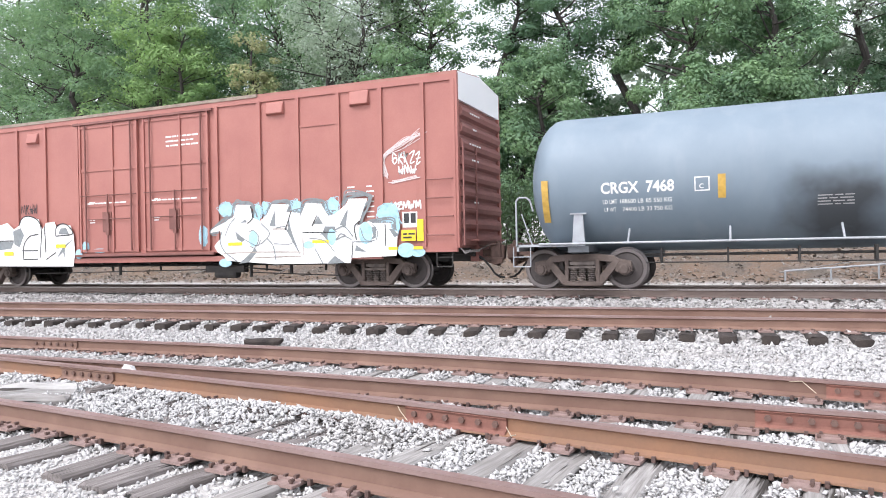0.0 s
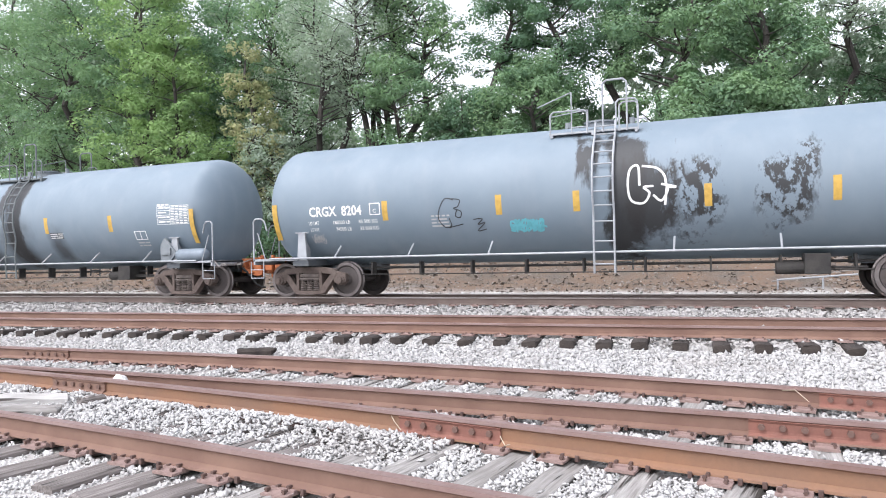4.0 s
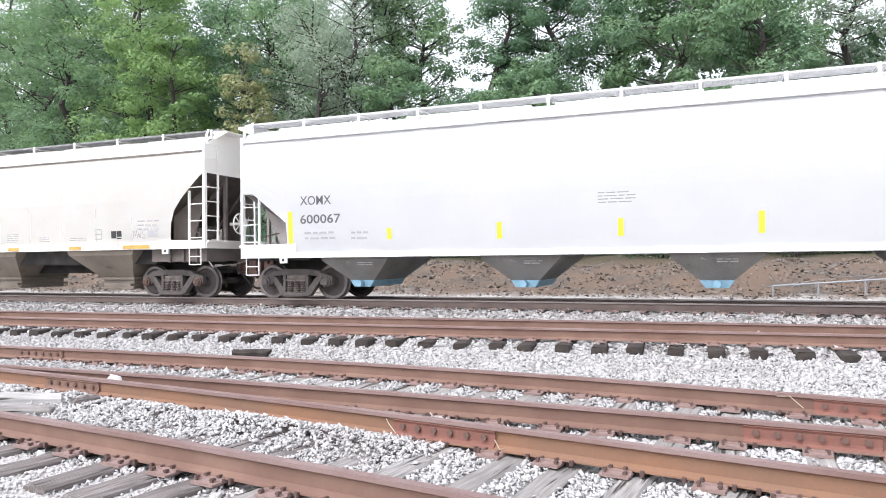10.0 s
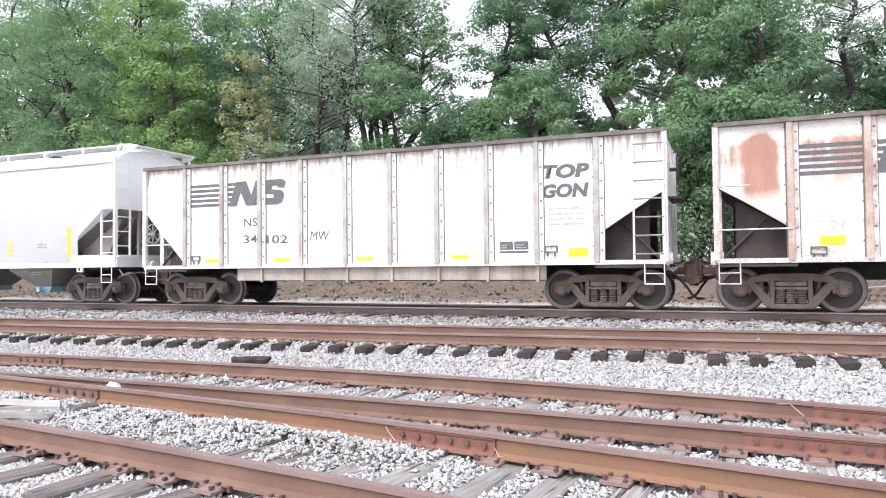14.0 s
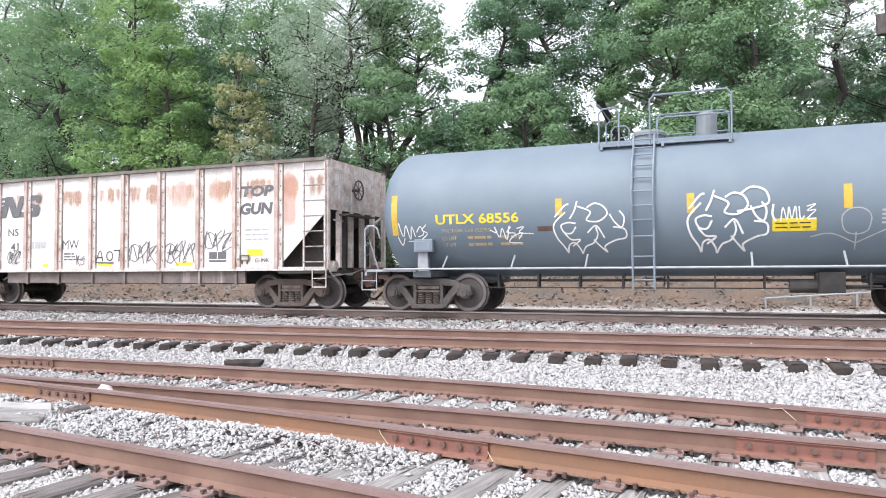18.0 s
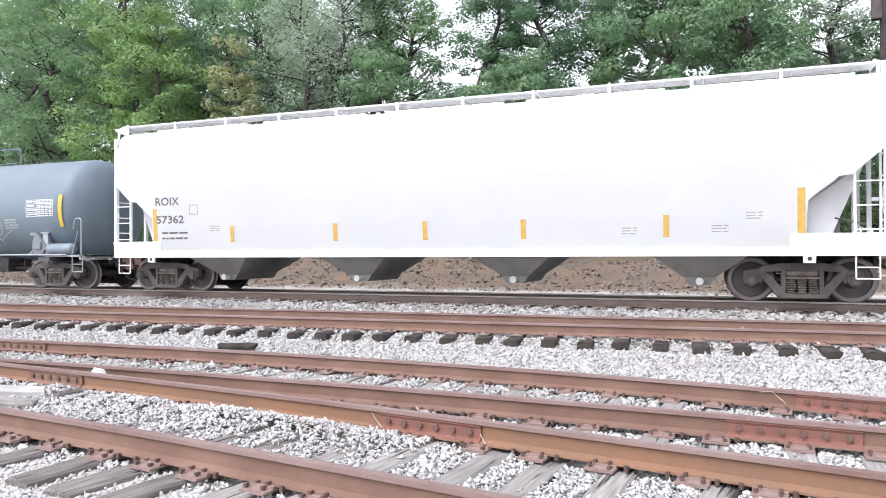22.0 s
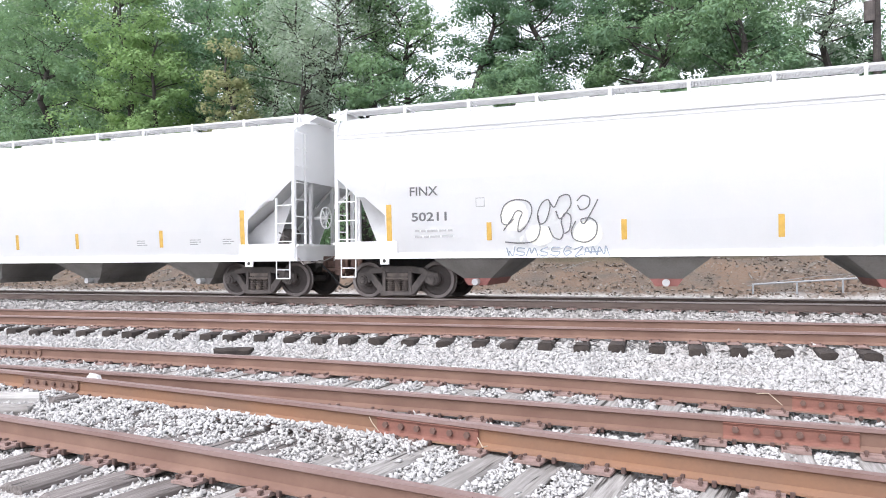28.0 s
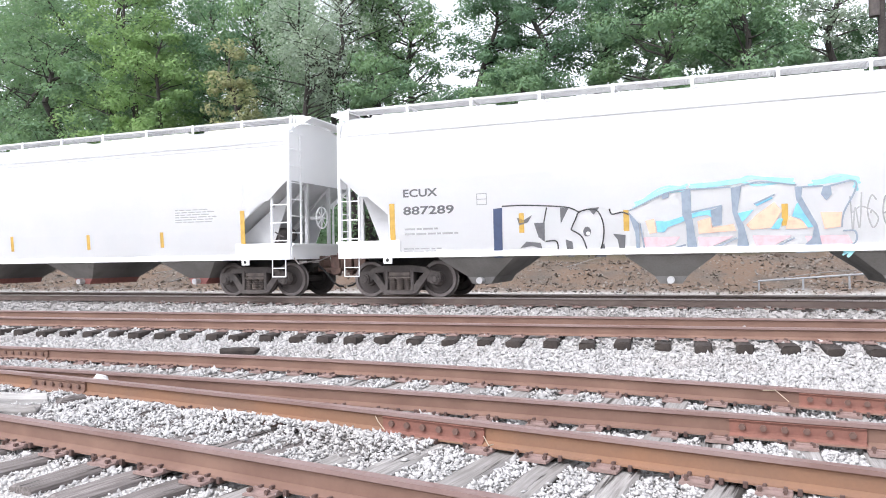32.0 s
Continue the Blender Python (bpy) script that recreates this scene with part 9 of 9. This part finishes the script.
spray(h6, [
    [(-2.81, 1.81), (-2.16, 2.11), (-1.78, 2.18), (-0.90, 2.20)],
    [(-0.71, 2.22), (-0.36, 2.27), (0.23, 2.18)],
    [(-2.62, 0.96), (-2.13, 1.01), (-1.73, 1.11)],
    [(-1.52, 0.99), (-1.14, 1.07), (-0.80, 1.22)],
    [(-0.45, 0.94), (-0.12, 1.04), (0.19, 1.20)],
    [(0.62, 0.95), (1.14, 1.06), (1.18, 1.29), (0.98, 1.31)],
    [(-2.59, 1.55), (-2.51, 0.99)],
    [(0.33, 2.14), (0.67, 2.14)],
    [(0.79, 2.14), (1.16, 2.21), (1.18, 2.03), (1.00, 1.65), (0.96, 1.38)],
    [(-1.62, 1.74), (-1.06, 1.85)],
    [(-0.50, 1.85), (-0.14, 2.02)]], 0.030, M_SLATE_SPRAY, hs, 0.0205)


# ---- woods ----
LEAVES = {
    "green": leaf_mat("green_leaves", (0.12, 0.215, 0.16), (0.30, 0.44, 0.23)),
    "bright": leaf_mat("bright_green_leaves", (0.18, 0.30, 0.145), (0.39, 0.55, 0.215)),
    "dark": leaf_mat("dark_green_needles", (0.085, 0.16, 0.125), (0.195, 0.32, 0.195)),
    # grey-green of the thin trees; on the deeper woods the paleness paints haze
    "pale": leaf_mat("pale_grey_green_hazed_leaves", (0.32, 0.40, 0.335), (0.47, 0.54, 0.45)),
    # the shade low behind the train is put into this darker leaf colour
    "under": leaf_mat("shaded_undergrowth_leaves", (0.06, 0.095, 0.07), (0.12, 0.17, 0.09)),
    "gold": leaf_mat("yellowing_leaves", (0.27, 0.30, 0.16), (0.53, 0.49, 0.29)),
}


def limb(bm, a, b, r0, r1, rng, n=4, sides=6):
    a, b = Vector(a), Vector(b)
    pts = [a]
    for k in range(1, n + 1):
        p = a.lerp(b, k / n)
        if k < n:
            p = p + Vector((rng.uniform(-1, 1), rng.uniform(-1, 1), rng.uniform(-0.5, 0.5))) * (b - a).length * 0.05
        pts.append(p)
    for k in range(n):
        tube(bm, pts[k], pts[k + 1], r0 + (r1 - r0) * k / n, sides, r0 + (r1 - r0) * (k + 1) / n)
    return pts


def tree(x, y, h, spread, low, leaves, kind, seed, label, leaf=0.15, r=0.24, lean=0.0, clumps=70, flatness=0.55):
    """A trunk with limbs and a crown of leaf clumps: low is the height where the crown starts."""
    rng = random.Random(seed)
    nr = np.random.RandomState(seed)
    z0 = float(ground_z(x, y)) - 0.15
    t = new("tree")
    t.matrix_basis = pose(x, y, z0)
    tagged(t, label, "tree", "woods behind the tracks")
    bm = bmesh.new()
    trunk = limb(bm, (0, 0, 0), (lean * h, rng.uniform(-0.5, 0.5), h * 0.93), r, 0.04, rng, 8, 8)
    tips = []
    for k in range(clumps):
        q = low / h + (1 - low / h) * (k + rng.random()) / clumps
        i = min(int(q * 0.93 * 8), 7)
        base = trunk[i].lerp(trunk[i + 1], rng.random())
        w = spread * (0.45 + 0.55 * math.sin(math.pi * min(1, 0.15 + 0.85 * (q - low / h) / (1 - low / h))) ** 0.8) * rng.uniform(0.35, 1.05)
        a = rng.uniform(0, 2 * math.pi)
        tip = base + Vector((math.cos(a) * w, math.sin(a) * w * 0.8, rng.uniform(0.1, 0.5) * w + 0.2))
        tips.append(tip)
        if k % 2 == 0:
            limb(bm, base, tip, max(0.025, r * 0.32 * (1 - 0.6 * q)), 0.012, rng, 3, 5)
    part("trunk", bm, M_BARK, t)
    # leaves in clumps round the tips
    n = leaves
    size = nr.uniform(0.5, 1.25, len(tips)) * spread * 0.255
    idx = nr.randint(0, len(tips), n)
    c = np.array([tuple(p) for p in tips])[idx]
    d = nr.normal(size=(n, 3))
    d /= np.linalg.norm(d, axis=1)[:, None]
    rad = size[idx] * np.cbrt(nr.uniform(0.15, 1, n))
    p = c + d * rad[:, None] * np.array([1.25, 1.25, flatness])
    # leaves face outwards and up, each a little its own way
    face = d + np.array([0, 0, 0.7]) + nr.normal(size=(n, 3)) * 0.30
    u = np.cross(face, nr.normal(size=(n, 3)))
    u /= np.linalg.norm(u, axis=1)[:, None] + 1e-6
    w = np.cross(u, face)
    w /= np.linalg.norm(w, axis=1)[:, None] + 1e-6
    L = leaf * nr.uniform(0.6, 1.5, n)[:, None]
    verts = np.stack([p - u * L, p + w * L * 0.55, p + u * L, p - w * L * 0.5], 1)
    f = np.arange(4 * n).reshape(-1, 4)
    crown = new("crown", from_arrays("crown", verts.reshape(-1, 3), f, LEAVES[kind]))
    crown.parent = t
    crown["kind"] = "stuff"
    return t


# x, y, height, spread, crown start, leaves, kind
LEFT_WOODS = [
    (-47, 38, 20, 4.8, 2.5, 12000, "green"), (-42, 36, 19, 4.4, 2.0, 12000, "green"), (-38.5, 38, 20, 4.4, 3.0, 12000, "green"),
    (-35, 35, 17, 3.8, 2.2, 12000, "bright"), (-31.5, 34.5, 15, 3.2, 1.8, 11000, "bright"), (-30.5, 39, 20, 4.2, 5.0, 9000, "dark"),
    (-25.9, 33.5, 13.2, 1.75, 2.5, 4200, "gold"), (-27.0, 39, 20, 4.4, 6.5, 8500, "green"), (-22.6, 36, 17, 3.6, 8.5, 5200, "pale"), (-19.4, 36, 18.5, 3.8, 10.0, 5600, "pale"),
    (-24.5, 34, 8.0, 2.4, 1.2, 6500, "pale"), (-18.0, 38, 20, 2.8, 9.0, 2600, "dark"), (-16.8, 35, 11.5, 2.3, 3.0, 6500, "green"), (-16.3, 37, 19, 2.3, 10.5, 5000, "green"),
]
RIGHT_WOODS = [
    (-8.6, 38, 20, 3.6, 9.2, 11500, "dark"), (-11.3, 37, 18.5, 2.3, 4.0, 8000, "dark"), (-8.7, 35, 10.7, 2.9, 1.8, 10500, "green"), (-5.2, 39, 21, 3.7, 12.0, 8500, "dark"), (-1.2, 36.5, 18, 3.8, 3.4, 13500, "green"),
    (1.4, 35.5, 17.5, 3.3, 3.2, 12500, "green"), (0.4, 34, 8.2, 2.9, 5.0, 7000, "green"), (-13.2, 36.2, 9.4, 2.0, 1.5, 5000, "dark"), (8.6, 42, 13, 3.4, 1.5, 8000, "dark"), (12, 40, 12, 4, 2, 7000, "dark"), (5.6, 40, 18.5, 2.0, 11.5, 3500, "pale"),
]
DEEP_WOODS = [
    (-53, 40, 21, 4.8, 2.5, 8000, "green"), (-60, 40, 21, 5, 2.5, 8000, "green"), (-50, 45, 23, 5, 5, 8000, "dark"), (-42, 45, 23, 4.8, 5, 8000, "dark"), (-33, 45, 21, 4.8, 6, 5500, "dark"), (-24, 46, 8, 3.4, 2, 6000, "dark"), (-20.9, 37.2, 17, 1.9, 10, 1800, "pale"), (-18.6, 37.6, 18, 1.8, 11, 1700, "green"), (-19.8, 38.6, 19, 2.0, 12, 1700, "pale"), (-13.5, 45, 9.0, 4.0, 1.5, 6000, "dark"), (-6.5, 44, 8.6, 3.6, 1.5, 5500, "dark"), (2, 45, 16, 4.4, 3, 5500, "dark"),
]
TREES = LEFT_WOODS + RIGHT_WOODS + DEEP_WOODS
TREE_WORDS = {"green": "broad green leafy tree at the edge of the woods", "bright": "bright green leafy tree with drooping sprays", "dark": "tall dark tree with bare lower trunk",
              "pale": "thin pale grey-green tree with slender stems", "gold": "small yellowing tree among green ones"}
for k, (x, y, h, sp, low, n, kind) in enumerate(TREES):
    tree(x, y, h * (1.22 if x < -34 else 1), sp * 1.08, low, int(n * (2.5 if x > -14 and y < 43 and kind != "pale" else 1.1 if y > 43 or x < -52 else 1.9 if kind != "pale" else 1.75)), kind, 500 + k, TREE_WORDS[kind], leaf=0.125 if y > 43 or x < -52 else 0.084 if x > -14 else 0.092 if kind != "pale" else 0.075, r=0.13 + 0.010 * h, clumps=96, flatness=0.55 if x < -27 else 0.72)

BACKWOODS = [(-78, 24, 6, 2), (-70, 24, 6, 2), (-63, 25, 6, 2), (-56, 25, 5.5, 2), (-49.5, 24, 5.5, 3), (-44.2, 23, 4.6, 4), (-38.6, 22, 3.3, 4), (-33.2, 22, 3.6, 4), (-31, 23, 4.2, 3), (-24.8, 9, 3, 1.5),
             (-17, 12, 3.6, 1.5), (-11.2, 13, 2.6, 3), (-8, 10, 3.4, 1.5), (-3.8, 23, 3.8, 2.5), (1.2, 22, 4.2, 2.5), (5.2, 13, 3, 2), (10, 12, 4, 2), (15, 12, 4, 2)]
# deeper woods, with gaps where the sky shows; haze is put into their pale leaf colour
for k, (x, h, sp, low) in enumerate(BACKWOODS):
    tree(x, 46.5 + (k % 3) * 1.2, h, sp, low, int(1700 * sp), "pale", 800 + k, "tall tree deeper in the woods with leaves paled for haze", leaf=0.25, r=0.3, clumps=80, flatness=0.8)


def shrub(x, y, h, spread, n, kind, seed):
    nr = np.random.RandomState(seed)
    rng = random.Random(seed)
    s = new("shrub")
    s.matrix_basis = pose(x, y, float(ground_z(x, y)) - 0.1)
    tagged(s, "dark tangled undergrowth at the foot of the woods", "shrub", "undergrowth")
    for k in range(7):
        bm = bmesh.new()
        limb(bm, (rng.uniform(-0.3, 0.3), rng.uniform(-0.3, 0.3), 0), (rng.uniform(-1, 1) * spread * 0.8, rng.uniform(-1, 1) * spread * 0.5, h * rng.uniform(0.6, 1.0)), 0.03, 0.008, rng, 3, 5)
        part("stem", bm, M_BARK, s)
    p = nr.normal(size=(n, 3)) * np.array([spread * 0.5, spread * 0.35, h * 0.25]) + np.array([0, 0, h * 0.5])
    p[:, 2] = np.abs(p[:, 2])
    u = nr.normal(size=(n, 3))
    u /= np.linalg.norm(u, axis=1)[:, None]
    w = np.cross(u, nr.normal(size=(n, 3)))
    w /= np.linalg.norm(w, axis=1)[:, None] + 1e-6
    L = 0.095 * nr.uniform(0.6, 1.5, n)[:, None]
    verts = np.stack([p - u * L, p + w * L * 0.45, p + u * L, p - w * L * 0.45], 1)
    f = new("foliage", from_arrays("foliage", verts.reshape(-1, 3), np.arange(4 * n).reshape(-1, 4), LEAVES[kind]))
    f.parent = s
    f["kind"] = "stuff"


# mostly darkened leaves, painting the shade at the foot of the woods
rs = random.Random(77)
for k in range(34):
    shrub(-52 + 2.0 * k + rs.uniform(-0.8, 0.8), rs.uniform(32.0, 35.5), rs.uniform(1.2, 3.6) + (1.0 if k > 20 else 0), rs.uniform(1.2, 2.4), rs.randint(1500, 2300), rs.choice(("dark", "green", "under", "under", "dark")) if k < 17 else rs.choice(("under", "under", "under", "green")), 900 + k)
for k in range(9):
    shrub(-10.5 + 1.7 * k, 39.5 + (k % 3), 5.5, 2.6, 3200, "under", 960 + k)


def rubble():
    rng = np.random.RandomState(31)
    n = 16000
    py = rng.uniform(24.3, 31, n)
    px = rng.uniform(-44, 12, n)
    z = np.array([float(v) for v in ground_z(px, py)])
    lump = np.array([noise.fractal(Vector((x * 0.35, y * 0.35, 0.3)), 1.0, 2.0, 4) for x, y in zip(px, py)])
    z = z + lump * np.interp(py, [18, 25, 28, 33], [0, 0.06, 0.35, 0.3])
    ob = stones("rubble", px, py, z, 0.042, M_RUBBLE, "brown and grey rubble on the dirt bank", 32)
    ob["category"] = "rubble"
    n = 9000
    py = rng.uniform(17.6, 24.3, n)
    px = rng.uniform(-40, 10, n)
    stones("gravel_behind", px, py, ground_z(px, py), 0.035, M_BALLAST, "pale gravel strip behind the train", 33)


rubble()
for k in range(15):
    bm = bmesh.new()
    x, y = rs.uniform(-38, 8), rs.uniform(25.5, 30)
    z = float(ground_z(x, y)) + 0.12
    a = rs.uniform(0, math.pi)
    L = rs.uniform(0.5, 1.6)
    limb(bm, (-L * math.cos(a), -L * math.sin(a), -0.02), (L * math.cos(a), L * math.sin(a), rs.uniform(0.05, 0.5)), 0.024, 0.010, rs, 3, 6)
    b = part("dead_branch", bm, M_TIE, None, at=pose(x, y, z))
    tagged(b, "bleached dead branch lying on the bank", "branch", "branches on the bank")


# pole at the edge of the woods
def utility_pole():
    p = new("utility_pole")
    p.matrix_basis = pose(7.5, 36, 0.9)
    tagged(p, "dark wooden utility pole with a box near its top", "pole")
    bm = bmesh.new()
    tube(bm, (0, 0, 0), (0, 0, 14), 0.19, 12, 0.15)
    part("shaft", bm, M_BARK, p)
    bm = bmesh.new()
    tube(bm, (-0.30, -0.1, 10.5), (-0.30, -0.1, 11.4), 0.22, 14)
    box(bm, -0.25, -0.05, -0.08, 0.08, 10.7, 11.2)
    part("transformer", bm, M_TRUCK, p)


utility_pole()


# low railing on the gravel behind the train
def low_railing():
    f = new("low_railing")
    f.matrix_basis = pose(1.55, 25.0, 0)
    tagged(f, "low pale pipe railing sloping along the gravel", "railing")
    bm = bmesh.new()
    tube(bm, (0, 0, 0.0), (6.5, 0, 0.46), 0.03, 8)
    part("top_pipe", bm, M_TANK_PIPE, f)
    for k in range(6):
        bm = bmesh.new()
        x = 0.02 + 1.3 * k
        tube(bm, (x, 0, -0.45), (x, 0, 0.07 * x), 0.03, 8)
        part("post", bm, M_TANK_PIPE, f)


low_railing()


# near clutter
def plank(x, y, z, L, w, h, rz, mat, label):
    """A split timber lying along rz."""
    bm = bmesh.new()
    rng = random.Random(int(x * 100))
    rings = []
    n = 7
    for k in range(n):
        q = -L / 2 + L * k / (n - 1)
        a, b = w / 2 * rng.uniform(0.85, 1.05), h * rng.uniform(0.85, 1.08)
        rings.append([bm.verts.new((px, q + rng.uniform(-0.03, 0.03) * (k in (0, n - 1)), pz)) for px, pz in ((-a, 0), (a, 0), (a * 1.02, b * 0.6), (a * 0.7, b), (a * 0.05, b * rng.uniform(0.75, 1.0)), (-a * 0.8, b * 0.97), (-a, b * 0.5))])
    for p, q in zip(rings, rings[1:]):
        for i in range(7):
            bm.faces.new((p[i], p[(i + 1) % 7], q[(i + 1) % 7], q[i]))
    bm.faces.new(rings[0])
    bm.faces.new(rings[-1][::-1])
    ob = part("timber_scrap", bm, mat, None, at=pose(x, y, z, rng.uniform(-3, 3), rng.uniform(-4, 4), rz - 90))
    tagged(ob, label, "timber")


plank(-6.75, 8.93, -0.50, 0.55, 0.18, 0.10, 23, M_TIE_DARK, "split dark timber scrap lying on the ballast")
plank(-6.8, 5.08, -0.51, 0.90, 0.17, 0.12, 30, M_BLEACHED, "bleached split timber scrap beside the rail")
plank(-6.35, 4.77, -0.52, 0.70, 0.15, 0.10, 24, M_TIE, "grey split timber scrap lying on ballast")
plank(-6.05, 5.30, -0.51, 0.22, 0.12, 0.10, 70, M_TIE_BROWN, "dark timber chip lying on ballast")
M_STRAW = plain("dry_straw", (0.45, 0.38, 0.28), 0.8)


def pale_rock(x, y, z):
    bm = bmesh.new()
    bmesh.ops.create_icosphere(bm, subdivisions=2, radius=0.1)
    for v in bm.verts:
        k = 1.0 - 0.55 * max(0.0, v.co.z / 0.1)
        v.co = Vector((v.co.x * 1.25 * k, v.co.y * 0.9 * k, v.co.z * 0.75)) + Vector([noise.noise(v.co * 18 + Vector((j, 0, 0))) * 0.032 for j in range(3)])
    ob = part("rock", bm, M_BALLAST, None, at=pose(x, y, z))
    tagged(ob, "pale pointed lump of limestone lying beside the rail", "rock")


pale_rock(-6.25, 5.83, -0.36)


def dry_stalk(pts, label):
    bm = bmesh.new()
    pipe(bm, pts, 0.0038, 5)
    ob = part("dry_stalk", bm, M_STRAW, None)
    tagged(ob, label, "dry stalk")


dry_stalk([(0.46, 7.08, -0.34), (0.55, 6.90, -0.30), (0.64, 6.70, -0.36)], "dry bent stalk caught on the rail")
dry_stalk([(-2.63, 5.27, -0.37), (-2.45, 4.97, -0.35), (-2.31, 4.80, -0.37)], "dry bent stalk beside the rail joint")
dry_stalk([(-1.54, 4.85, -0.37), (-1.41, 4.55, -0.35), (-1.41, 4.66, -0.37)], "dry bent stalk beside the rail joint")


# ---- movement ----
TRAVEL = [0.30, -2.75, -5.79, -8.84, -11.88, -14.92, -17.96, -21.00, -24.04, -27.02, -30.02, -33.00, -35.99, -38.97, -41.97, -44.96, -47.93, -50.88, -53.81, -56.72, -59.63, -62.52, -65.41, -68.30, -71.19, -74.08, -76.93, -79.78, -82.63, -85.47, -88.30, -91.11, -93.89, -96.71, -99.52, -102.30, -105.03, -107.78, -110.55, -113.35, -116.11, -118.85, -121.60, -124.36, -127.09, -129.79, -132.47, -135.12, -137.77, -140.39, -143.02, -145.67, -148.30, -150.93, -153.54, -156.15, -158.74, -161.30, -163.82, -166.33, -168.86, -171.39, -173.93, -176.47, -178.98]


def travel(t):
    return float(np.interp(t, np.arange(65) * 0.5, TRAVEL))


def motions():
    for thing, u in CARS:
        walk(thing, [(0.5 * k, pose(u + s, TRACK_Y, 0)) for k, s in enumerate(TRAVEL)])
    for wheelset, x in WHEELSETS:
        walk(wheelset, [(0.1 * k, pose(x, 0, WHEEL_R, 0, math.degrees(travel(0.1 * k) / WHEEL_R) % 360, 0)) for k in range(321)])


motions()
